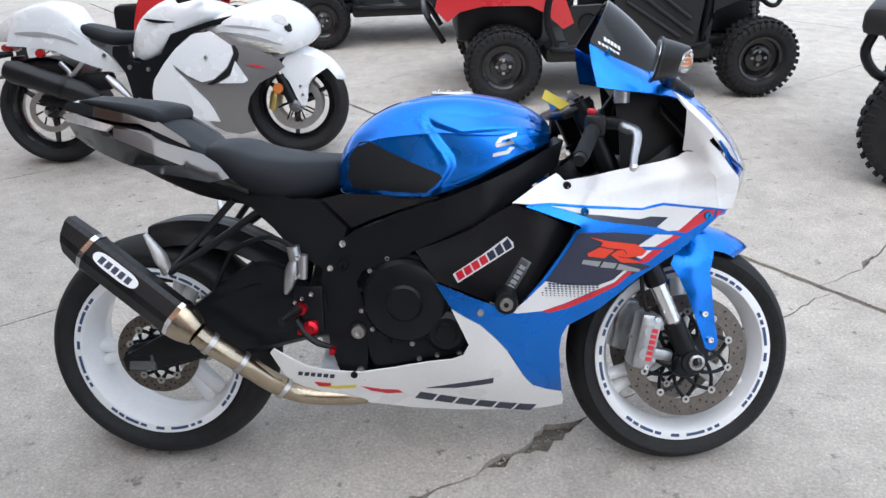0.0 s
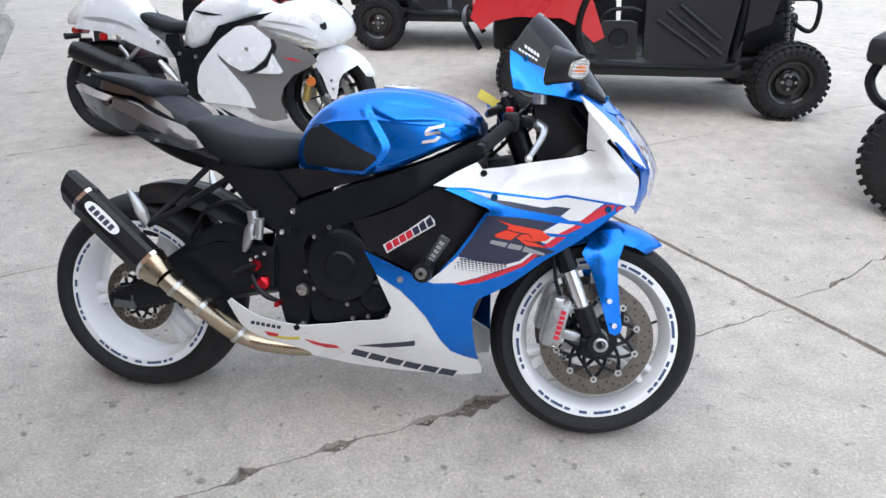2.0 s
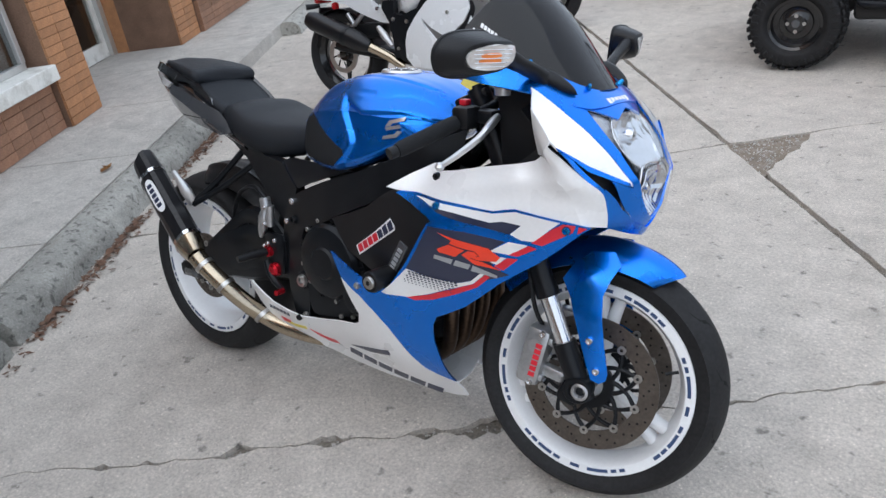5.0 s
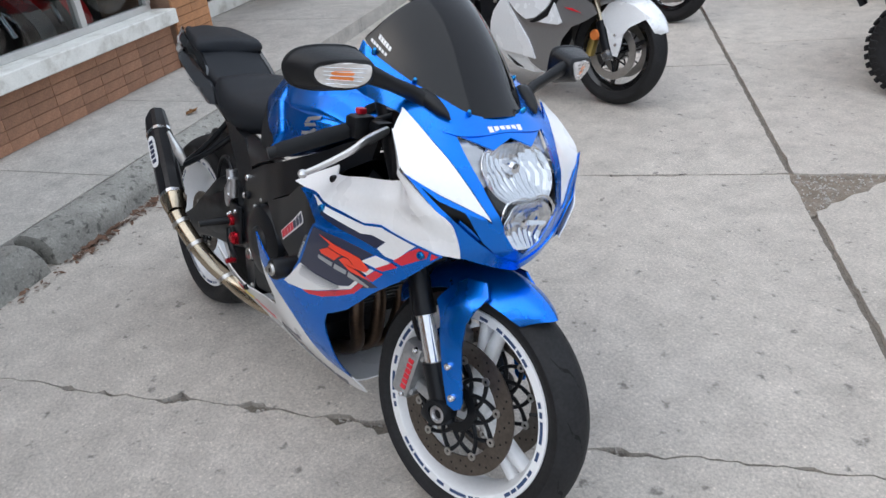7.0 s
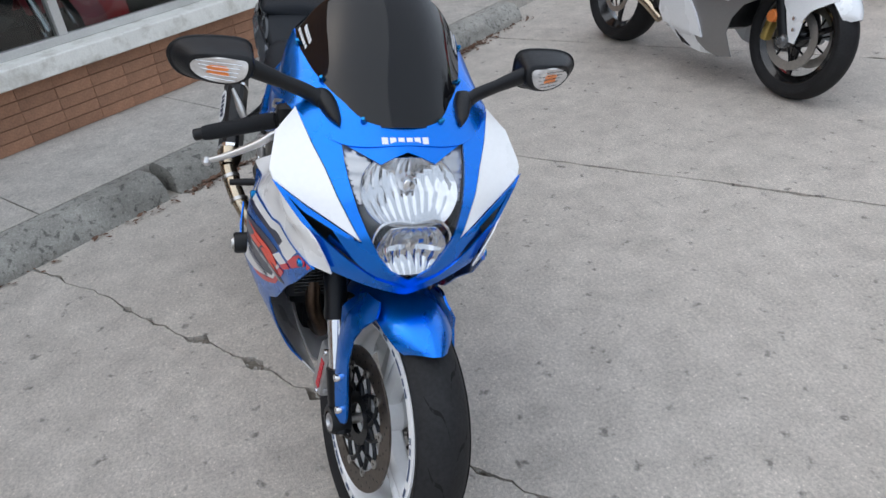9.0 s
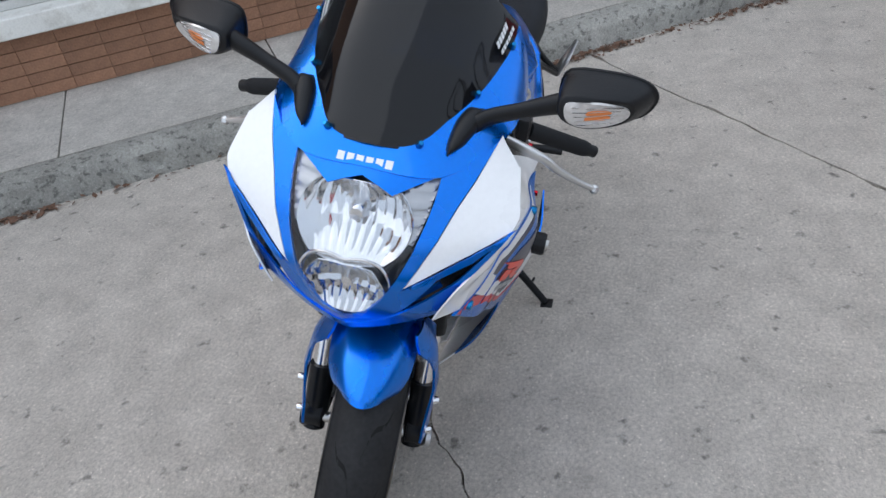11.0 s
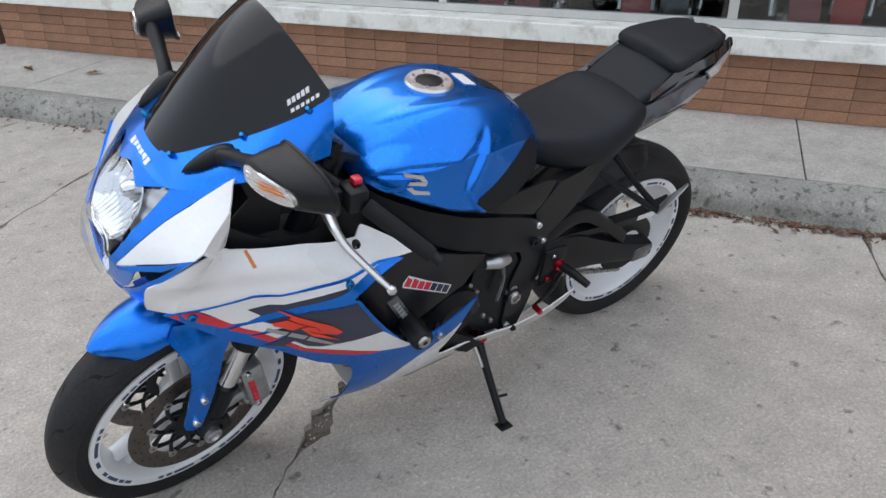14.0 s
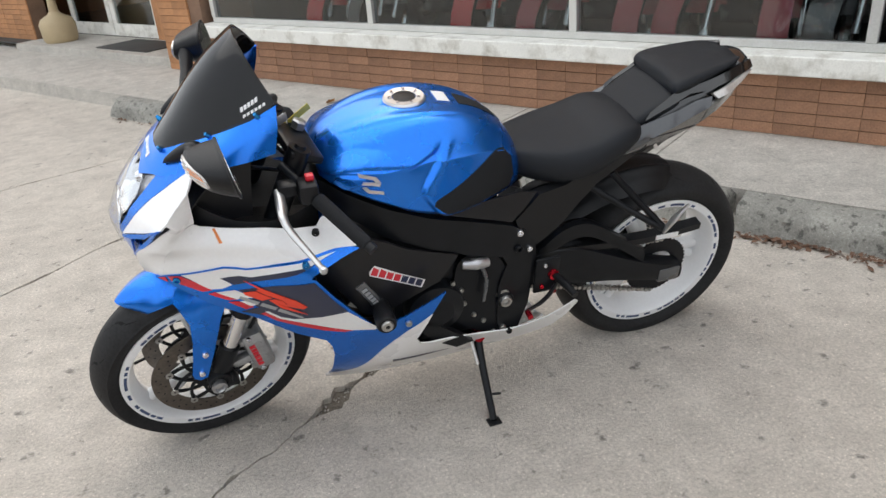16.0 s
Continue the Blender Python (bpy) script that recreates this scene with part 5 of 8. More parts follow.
windscreen = part("windscreen", screen, M_SMOKE, bike, "dark smoked double-bubble screen")
for s in (-1, 1):
    for k in range(11):
        up = k < 5
        i = k if up else k - 5
        x0, z0 = (.503 - .0078 * i, 1.066 + .0048 * i) if up else (.500 - .0084 * i, 1.056 + .0046 * i)
        h = .0085 if up else .0055
        quad = [(x0, z0), (x0 - .0058, z0 + .0032), (x0 - .0062, z0 + h + .0032), (x0 - .0004, z0 + h)]
        side_panel("screen_mark", quad, M_DECAL_W, windscreen, "small white bars of the screen maker's mark", lift=0.002, thick=0.001, sides=(s,), surface=screen_y, step=0.05)

# bolts in the fairing
for s in (-1, 1):
    for x, z, mat in ((.421, .718, M_BLUEANO), (.706, .696, M_BLUEANO), (.186, .486, M_STEEL), (-.135, .293, M_BLACKP), (.385, .770, M_BLACKP)):
        bolt(bike, (x, s * (side_y(x, z) + 0.001), z), (0.1, s, 0), 0.009, mat)

# dark inner liners behind the fairing, so that the cockpit is closed
liner = []
for x, w, z0, z1 in ((.36, .085, .70, .775), (.45, .155, .64, .785), (.55, .165, .64, .805), (.63, .160, .66, .86), (.70, .11, .68, .90)):
    liner.append([(x, -w, z0), (x, -w, (z0 + z1) / 2), (x, -w * .95, z1), (x, 0, z1 - .06), (x, w * .95, z1), (x, w, (z0 + z1) / 2), (x, w, z0), (x, 0, z0 - .01)])
part("inner_fairing", loft_bm(liner, per=3, ring_per=2), M_BLACKP, bike, "matt black inner fairing")
side_panel("cockpit_panel", [(.515, .800), (.505, .90), (.490, .995), (.56, 1.000), (.62, .982), (.675, .948), (.690, .87), (.680, .80)], M_BLACKP, bike, "matt black cockpit inner panel", surface=lambda x, z: .135 - .08 * max(0, z - .90), thick=.004)
part("instrument_panel", box_bm(0.05, 0.20, 0.085, bevel=0.015, m=Matrix.Translation((.525, 0, .985)) @ pose(0, 0, 0, 0, -35, 0)), M_BLACKP, bike, "black dashboard")
front_panel("nose_liner", [(0, .95), (.14, .95), (.19, .93), (.19, .80), (.13, .71), (0, .67)], M_BLACKP, bike, "black liner behind the nose", lift=-0.075)

# ---- tank
def tank_section(x, zb, zt, w, zw, ws, zs, wt):
    half = [(0, zb), (w * 0.80, zb), (w * 0.985, zb + (zw - zb) * 0.35), (w, zw), (ws + 0.006, zs - 0.012), (ws, zs), (wt, zt - 0.010), (wt * 0.45, zt - 0.001)]
    return [(x, -a, b) for a, b in half] + [(x, 0, zt)] + [(x, a, b) for a, b in reversed(half[1:])]


tank_sections = [tank_section(*v) for v in (
    (-.172, .745, .815, .075, .770, .068, .792, .045), (-.160, .738, .850, .100, .775, .092, .815, .06), (-.125, .735, .895, .128, .790, .112, .855, .075),
    (-.06, .735, .938, .165, .790, .140, .880, .092), (.01, .737, .962, .196, .785, .162, .890, .105), (.07, .742, .972, .208, .785, .176, .895, .112),
    (.14, .762, .974, .206, .800, .184, .895, .112), (.21, .795, .966, .196, .825, .182, .892, .104), (.27, .824, .950, .180, .848, .168, .893, .090),
    (.32, .845, .925, .150, .862, .140, .888, .07), (.350, .858, .898, .110, .868, .10, .880, .04))]
tank_bm = loft_bm(tank_sections, per=18, ring_per=16)
RIDGE = ([.745, .77, .80, .818, .838, .871, .908, .932], [.066, .085, .106, .117, .110, .085, .059, .045])     # knee ridge: x for a height
BROW = ([.033, .099, .156, .202, .256, .292, .325, .345], [.936, .939, .934, .929, .930, .919, .900, .888])    # upper edge of the side shelf
SHELF = ([.033, .088, .143, .201, .254, .302, .332, .350], [.931, .914, .897, .901, .903, .897, .886, .876])   # lower edge of the shelf
CROWN = ([-.02, .04, .135, .194, .232, .270, .30], [.074, .082, .090, .086, .080, .068, .052])                 # crease beside the filler: y for x


def ease(t):
    t = max(0.0, min(1.0, t))
    return t * t * (3 - 2 * t)


for v in tank_bm.verts:
    x, y, z = v.co
    side, out = (1 if y > 0 else -1), 0.0
    if abs(y) > .045 and z > .74:
        ends = ease((x - .045) / .05) * ease((.345 - x) / .03)
        top, low = float(np.interp(x, *BROW)), float(np.interp(x, *SHELF))
        if z <= top:
            if z > low:
                t = (top - z) / max(.004, top - low)
                out += ends * (.008 * t - .003 * math.exp(-((top - z) / .007) ** 2))
            else:
                d = low - z
                out += ends * (.008 * (1 - ease(d / .013)) - .005 * ease(d / .013) * math.exp(-d / .05))
        u = x - float(np.interp(z, *RIDGE))
        fade = ease((.935 - z) / .02)
        out += fade * (-.010 * ease(u / .016) * math.exp(-max(0, u) / .07) + .003 * math.exp(-((u + .004) / .012) ** 2))
        # small raised wedge under the shelf, in front of the emblem
        w = min((.886 - z) / .012, (z - (.842 + (.292 - x) * .55)) / .012, (x - .245) / .014)
        out += .006 * ease(w) * ease((.34 - x) / .03)
    if z > .90 and abs(y) < .14:
        e = abs(y) - float(np.interp(x, *CROWN))
        v.co.z -= ease((x + .02) / .05) * ease((.30 - x) / .04) * .0045 * ease(e / .005) * math.exp(-max(0, e) / .03)
    v.co.y += side * out


TANK = BVHTree.FromBMesh(tank_bm)
fuel_tank = part("fuel_tank", tank_bm, M_BLUE, bike, "metallic blue fuel tank with creased flanks", angle=60)


def tank_y(x, z):
    hit = TANK.ray_cast(Vector((x, 1, z)), Vector((0, -1, 0)))
    return hit[0].y if hit[0] else 0.1


side_panel("grip_pad", [(-.140, .785), (-.132, .835), (-.105, .868), (-.080, .872), (-.02, .845), (.095, .800), (.100, .790), (.062, .757), (-.125, .757)], M_PAD, fuel_tank, "black rubber knee grip pad", lift=0.002, thick=0.002, surface=tank_y, step=0.010)
for s in (-1, 1):
    for pts in ([(.272, .886), (.232, .876), (.222, .862), (.234, .8635), (.240, .870), (.270, .877)], [(.262, .868), (.222, .860), (.226, .853), (.266, .861)], [(.256, .854), (.248, .846), (.218, .840), (.216, .832), (.252, .838), (.266, .852)]):
        side_panel("emblem", [(x, z + .004) for x, z in pts], M_LEVER, fuel_tank, "bright metal slanted tank emblem", lift=0.0055, thick=0.003, sides=(s,), surface=tank_y, step=0.02)


def tank_top(x, y):
    hit = TANK.ray_cast(Vector((x, y, 2)), Vector((0, 0, -1)))
    return hit[0].z if hit[0] else 0.95


cap_m = Matrix.Translation((.112, 0, tank_top(.112, 0) + 0.001)) @ pose(0, 0, 0, 0, 1.5, 0)
part("filler_ring", lathe_bm([(0.030, 0.004), (0.049, 0.005), (0.053, 0.0), (0.053, -0.01), (0.030, -0.01)], "z", seg=48, m=cap_m, closed=True), M_LEVER, fuel_tank, "bright bolted filler ring")
part("filler_cap", lathe_bm([(0.0001, 0.006), (0.018, 0.006), (0.0275, 0.003), (0.0275, -0.008)], "z", seg=40, m=cap_m), M_BLACKP, fuel_tank, "black filler cap")
for k in range(7):
    a = 2 * math.pi * k / 7
    b = bolt(fuel_tank, (0, 0, 0), (0, 0, 1), 0.004, M_CHROME)
    b.matrix_local = cap_m @ Matrix.Translation((0.037 * math.cos(a), 0.037 * math.sin(a), 0.005))
lab = sheet_bm([(.035, -.010), (.035, .045), (.002, .045), (.002, -.010)], lambda a, b: Vector((a, b - 0.02, tank_top(a, b - 0.02) + 0.002)), step=0.01)
part("caution_label", finish_sheet(lab, Vector((0, 0, 1)), 0.001), M_DECAL_W, fuel_tank, "white printed caution label")
pad = sheet_bm([(-.02, -.03), (-.02, .03), (-.10, .022), (-.145, 0.0), (-.10, -.022)], lambda a, b: Vector((a, b, tank_top(a, b) + 0.002)), step=0.01)
part("tank_pad", finish_sheet(pad, Vector((0, 0, 1)), 0.002), M_PAD, fuel_tank, "black tank pad behind the filler")

# ---- seats and tail
def lozenge(x, w, z0, z1, crown=0.012, flat=0.7):
    return [(x, 0, z0), (x, -w * 0.8, z0), (x, -w, z0 + (z1 - z0) * 0.35), (x, -w * 0.93, z0 + (z1 - z0) * 0.78), (x, -w * flat, z1 - crown * 0.5), (x, 0, z1),
            (x, w * flat, z1 - crown * 0.5), (x, w * 0.93, z0 + (z1 - z0) * 0.78), (x, w, z0 + (z1 - z0) * 0.35), (x, w * 0.8, z0)]


seat = loft_bm([lozenge(*v) for v in ((-.150, .070, .752, .818), (-.175, .088, .745, .826), (-.22, .115, .733, .828), (-.29, .143, .727, .832), (-.37, .150, .742, .845), (-.44, .140, .772, .868), (-.495, .118, .800, .868), (-.520, .095, .815, .850))], per=5, ring_per=3)
part("seat", seat, M_SEAT, bike, "matt black padded rider seat")
tail = loft_bm([lozenge(*v) for v in ((-.385, .118, .735, .785), (-.44, .118, .757, .808), (-.52, .120, .782, .848), (-.60, .122, .800, .905), (-.68, .120, .818, .932), (-.76, .104, .846, .955), (-.82, .078, .872, .972), (-.852, .055, .905, .978), (-.864, .044, .935, .976))], per=4, ring_per=3)
tail_cowl = part("tail_cowl", tail, M_GLOSSB, bike, "gloss black tail section")


def tail_flank(x, z):
    """Half width of the tail: a ridge runs back and up along it, and the side falls in above and below the ridge."""
    ridge = .822 + .419 * (-.54 - x)
    half = float(np.interp(x, [-.87, -.82, -.76, -.70, -.60, -.52, -.44, -.385], [.070, .098, .124, .138, .141, .139, .135, .131]))
    return half - .45 * max(0, z - ridge) - .45 * max(0, ridge - z)


side_panel("tail_panel", [(-.425, .788), (-.455, .822), (-.49, .846), (-.55, .866), (-.61, .885), (-.66, .905), (-.706, .914), (-.701, .889), (-.65, .868), (-.60, .847), (-.54, .8225), (-.60, .822), (-.69, .821), (-.61, .800), (-.54, .790), (-.475, .778)], M_TAIL, tail_cowl, "glossy dark grey tail side panel", lift=0.002, thick=0.012, surface=tail_flank, step=0.009)
side_panel("tail_flank", [(-.547, .8235), (-.60, .845), (-.65, .866), (-.702, .887), (-.724, .904), (-.78, .914), (-.862, .928), (-.846, .888), (-.80, .866), (-.76, .848), (-.695, .823), (-.61, .8235)], M_GLOSSB, tail_cowl, "gloss black tail flank", lift=0.0, thick=0.010, surface=tail_flank, step=0.009)
side_panel("tail_lamp", [(-.864, .944), (-.82, .950), (-.77, .936), (-.708, .920), (-.724, .906), (-.78, .917), (-.862, .931)], M_SIGNAL, tail_cowl, "clear tail lamp lens", lift=0.003, thick=0.008, surface=tail_flank)
side_panel("tail_rim", [(-.848, .977), (-.858, .956), (-.77, .942), (-.70, .928), (-.645, .922), (-.61, .905), (-.52, .862), (-.535, .882), (-.60, .925), (-.70, .952), (-.80, .973)], M_GLOSSB, tail_cowl, "gloss black rim beside the pad", lift=0.0, thick=0.010, surface=tail_flank)
hump = loft_bm([lozenge(*v) for v in ((-.455, .075, .81, .842), (-.50, .100, .82, .866), (-.55, .110, .84, .896), (-.60, .113, .86, .926), (-.62, .11, .87, .929))], per=4)
seat_hump = part("seat_hump", hump, M_SEAT, bike, "dark grey cowl in front of the passenger pad")
pill = loft_bm([lozenge(*v) for v in ((-.598, .100, .925, .945), (-.605, .113, .919, .958), (-.628, .116, .922, .968), (-.68, .108, .935, .977), (-.76, .090, .955, .985), (-.80, .075, .964, .986), (-.825, .055, .970, .982))], per=4)
passenger_seat = part("passenger_seat", pill, M_SEAT, bike, "matt black passenger pad")
for ob in [tail_cowl, seat_hump, passenger_seat] + list(tail_cowl.children):
    ob.data.transform(Matrix.Translation((0, -.02, 0)))
under = loft_bm([lozenge(*v) for v in ((-.40, .06, .70, .75), (-.55, .055, .73, .80), (-.70, .05, .80, .86), (-.80, .045, .87, .91))], per=3)
part("under_tail", under, M_BLACKP, bike, "black undertray")
part("plate_bracket", box_bm(0.07, 0.05, 0.012, bevel=0.003, m=Matrix.Translation((-.755, 0, .865)) @ pose(0, 0, 0, 0, -40, 0)), M_BLACKP, bike)


# ---- frame, covers, engine
def beam_y(x, z):
    return float(np.interp(x, [-.25, -.16, 0.0, .1, .2, .3, .38], [.150, .165, .186, .19, .178, .142, .085]))


BEAM = [(.385, .862), (.33, .838), (.27, .806), (.211, .781), (.105, .740), (.0, .706), (-.06, .683), (-.127, .655), (-.17, .625), (-.205, .575), (-.212, .52), (-.208, .46), (-.198, .36), (-.168, .268), (-.110, .272), (-.100, .34), (-.098, .46), (-.120, .530), (-.105, .560), (-.05, .580), (-.009, .595), (.036, .618), (.138, .662), (.22, .70), (.30, .755), (.37, .80)]
side_panel("frame_beam", BEAM, M_SATIN, bike, "satin black aluminium frame beam", thick=0.045, surface=beam_y)
for s in (-1, 1):
    for x, z, r, mat in ((-.12, .405, .019, M_STEEL), (-.150, .628, .010, M_CHROME), (-.185, .565, .009, M_CHROME), (-.15, .575, .012, M_SATIN), (-.12, .30, .010, M_STEEL)):
        bolt(bike, (x, s * (beam_y(x, z) + 0.001), z), (0, s, 0), r, mat)
    part("frame_boss", lathe_bm([(.013, s * .004), (.024, s * .004), (.026, 0), (.026, -s * .02)], "y", at=(-.12, s * (beam_y(-.12, .4) + .002), .405), seg=24), M_SATIN, bike)
side_panel("side_cover", [(-.199, .735), (-.147, .747), (-.03, .746), (.092, .742), (.05, .730), (-.004, .714), (-.07, .690), (-.125, .667)], M_CARBON, bike, "black textured cover under the tank", surface=lambda x, z: beam_y(x, z) - 0.002 - 0.25 * max(0, z - .70), thick=0.008)


def sub_y(x, z):
    return float(np.interp(x, [-.5, -.35, -.15], [.100, .132, .160]))


side_panel("subframe_cover", [(-.140, .664), (-.205, .728), (-.287, .735), (-.345, .764), (-.49, .788), (-.506, .764), (-.385, .709), (-.33, .66), (-.293, .617), (-.245, .582), (-.205, .560), (-.165, .585)], M_BLACKP, bike, "black subframe side cover", surface=sub_y, thick=0.03)
AIR = [(.03, .616), (.10, .640), (.165, .668), (.22, .705), (.262, .728), (.335, .702), (.395, .668), (.36, .61), (.29, .50), (.25, .478), (.16, .510), (.08, .54)]
side_panel("frame_cover", AIR, M_CARBON, bike, "black textured engine side cover", surface=lambda x, z: 0.195 + 0.10 * max(0, x - .1) - .3 * max(0, x - .30), thick=0.01)
AIR_Y = lambda x, z: 0.197 + 0.10 * max(0, x - .1) - .3 * max(0, x - .30)
for s in (-1, 1):
    ang = 34 if s < 0 else 31
    c, sn = math.cos(radians(ang)), math.sin(radians(ang))
    x0, z0 = (.130, .535)
    def rot(p, q):
        return (x0 + p * c - q * sn, z0 + p * sn + q * c)
    decal([rot(.002, .001), rot(.162, .001), rot(.168, .012), rot(.164, .032), (rot(0.09, .027)), rot(.004, .026)], M_DECAL_W, "white edge of a tuner sticker", sides=(s,), surface=AIR_Y, name="sticker", lift=0.0)
    for k in range(7):
        pts = [rot(.008 + k * .0225, .005), rot(.026 + k * .0225, .005), rot(.029 + k * .0225, .024 + (.004 if k > 4 else 0)), rot(.011 + k * .0225, .024)]
        red = k < 4 if s < 0 else k >= 3
        decal(pts, M_DECAL_RED if red else M_NAVY, "bars of a tuner sticker", sides=(s,), surface=AIR_Y, name="sticker_bar", lift=0.0012, step=0.03)
    # crash slider
    slider = part("frame_slider", lathe_bm([(0.0001, s * .292), (.010, s * .292), (.012, s * .287), (.024, s * .287), (.027, s * .280), (.024, s * .20), (.020, s * .15), (.0001, s * .15)], "y", at=(.246, 0, .512), seg=28), M_BLACKP, bike, "black crash slider puck")
    part("slider_bolt", lathe_bm([(0.006, s * .2935), (.014, s * .2935), (.016, s * .290), (.016, s * .284)], "y", at=(.246, 0, .512), seg=24), M_STEEL, slider)
    part("slider_bracket", box_bm(0.030, 0.012, 0.105, bevel=0.004, m=Matrix.Translation((.268, s * .212, .553)) @ pose(0, 0, 0, 0, 30, 0)), M_GUN, bike, "dark bracket of the crash slider")
    for k in range(6):
        part("bracket_mark", box_bm(0.014, 0.002, 0.009, (0, 0, -.036 + k * .0135), 0, Matrix.Translation((.268, s * .2195, .553)) @ pose(0, 0, 0, 0, 30, 0)), M_GREY_D, bike, "grey bar on the slider bracket")

part("engine_block", box_bm(.34, .30, .30, (.03, 0, .43), .03), M_SATIN, bike, "satin black engine block")
part("cylinder_head", box_bm(.24, .33, .17, bevel=.03, m=Matrix.Translation((.17, 0, .60)) @ pose(0, 0, 0, 0, 25, 0)), M_BLACKP, bike)
part("sump", box_bm(.32, .22, .12, (.03, 0, .245), .03), M_SATIN, bike)
part("radiator", box_bm(.04, .34, .30, bevel=.008, m=Matrix.Translation((.36, 0, .55)) @ pose(0, 0, 0, 0, 14, 0)), M_BLACKP, bike, "black radiator between the fairings")
fin = None
for k in range(24):
    fin = part("radiator_fin", box_bm(.004, .30, .002), M_GUN, bike) if fin is None else new("radiator_fin", fin.data)
    fin.parent = bike
    fin.matrix_local = Matrix.Translation((.36, 0, .55)) @ pose(0, 0, 0, 0, 14, 0) @ Matrix.Translation((.022, 0, -.13 + k * .0112))
for k in range(4):
    y = -.10 + k * .067
    part("header_pipe", tube_bm([(.25, y, .52), (.335, y * 1.02, .45), (.345, y, .37), (.30, y * .7, .27), (.18, y * .5 - .02, .215), (.05, -.05 + y * .1, .20)], .0195, 14), M_HEADER, bike, "brown heat-stained header pipe")
# right covers
clutch = part("clutch_cover", lathe_bm([(0.0001, -.213), (.040, -.212), (.046, -.2055), (.075, -.204), (.096, -.197), (.106, -.182), (.108, -.14)], "y", at=(.0, 0, .487), seg=56), M_SATIN, bike, "satin black round clutch cover", angle=25)
part("crank_cover", lathe_bm([(0.0001, -.204), (.024, -.204), (.027, -.199), (.040, -.198), (.052, -.186), (.056, -.14)], "y", at=(.100, 0, .408), seg=40), M_SATIN, bike, "small black crank cover", angle=25)
side_panel("engine_cover", [(-.09, .545), (-.03, .60), (.05, .592), (.10, .53), (.145, .44), (.155, .385), (.13, .352), (.06, .34), (-.04, .318), (-.09, .33), (-.10, .44)], M_SATIN, bike, "black engine case", surface=lambda x, z: .176, thick=.05, sides=(-1,), smooth=True)
for k in range(13):
    a = 2 * math.pi * k / 13
    bolt(bike, (.113 * math.cos(a), -.178, .487 + .113 * math.sin(a)), (0, -1, 0), .0065, M_STEEL if k % 3 else M_SATIN)
for x, z in ((.142, .445), (.155, .395), (.13, .352), (.075, .345), (.03, .335)):
    bolt(bike, (x, -.178, z), (0, -1, 0), .0065, M_STEEL)
# left covers
side_panel("engine_cover", [(-.10, .55), (-.03, .585), (.02, .56), (.03, .46), (.02, .36), (-.05, .30), (-.12, .31), (-.13, .45)], M_SATIN, bike, "black gearbox cover", surface=lambda x, z: .165, thick=.05, sides=(1,), smooth=True)
part("generator_cover", lathe_bm([(0.0001, .200), (.045, .200), (.052, .195), (.078, .185), (.084, .165), (.085, .12)], "y", at=(.085, 0, .43), seg=48), M_SATIN, bike, "round black generator cover")
part("slave_cylinder", tube_bm([(-.055, .185, .565), (-.02, .192, .572), (.015, .185, .572)], [.013, .016, .012], 14), M_ALUM, bike, "bare metal clutch linkage")
part("linkage", tube_bm([(-.04, .185, .555), (-.055, .185, .50), (-.05, .185, .43)], .006, 10), M_GUN, bike)
for x, z in ((.01, .47), (.0, .42), (.02, .39), (-.03, .37), (.035, .50), (-.06, .34)):
    bolt(bike, (x, .168, z), (0, 1, 0), .007, M_STEEL)
part("pivot_nut", lathe_bm([(.008, .172), (.017, .172), (.020, .165), (.020, .15)], "y", at=(-.115, 0, .423), seg=18), M_STEEL, bike)
side_panel("lower_cover", [(-.02, .30), (.02, .335), (.10, .40), (.145, .45), (.15, .40), (.10, .335), (.03, .29)], M_BLACKP, bike, "black lower cover", surface=lambda x, z: .20, thick=.02, sides=(1,))

# ---- swingarm, chain, hugger, exhaust
for s in (-1, 1):
    y = s * .118
    arm = loft_bm([[(x, y - s * .028 * k + 0, z - h), (x, y + s * .016, z - h * .8), (x, y + s * .020, z), (x, y + s * .016, z + h * .8), (x, y - s * .028, z + h), (x, y - s * .030, z)] for x, z, h, k in
                   ((-.19, .43, .050, 1), (-.27, .435, .070, 1), (-.38, .415, .078, 1), (-.48, .385, .060, 1), (-.58, .350, .045, 1), (-.68, .320, .038, 1), (-.745, .310, .030, 1))], per=3, ring_per=2)
    part("swingarm_leg", arm, M_SATIN, bike, "satin black swingarm")
    part("axle_block", box_bm(.075, .018, .05, (-.70, s * .133, .312), .006), M_GUN, bike)
    brace = loft_bm([[(x, y - s * .020, z - h), (x, y + s * .012, z - h), (x, y + s * .012, z + h), (x, y - s * .020, z + h)] for x, z, h in ((-.24, .47, .03), (-.32, .535, .026), (-.40, .54, .022), (-.50, .475, .020), (-.60, .40, .022))], per=4, ring_per=2, smooth_ring=True)
    part("swingarm_brace", brace, M_SATIN, bike)
side_panel("swingarm_side", [(-.20, .50), (-.27, .515), (-.318, .522), (-.347, .537), (-.40, .537), (-.453, .524), (-.525, .467), (-.60, .405), (-.70, .350), (-.748, .325), (-.745, .285), (-.66, .282), (-.55, .315), (-.40, .355), (-.30, .385), (-.20, .39)], M_SATIN, bike, "satin black swingarm side", surface=lambda x, z: .142 - .03 * max(0, (abs(z - .43 - .25 * (x + .4)) - .05) / .06), thick=.03, sides=(-1,))
hug = []
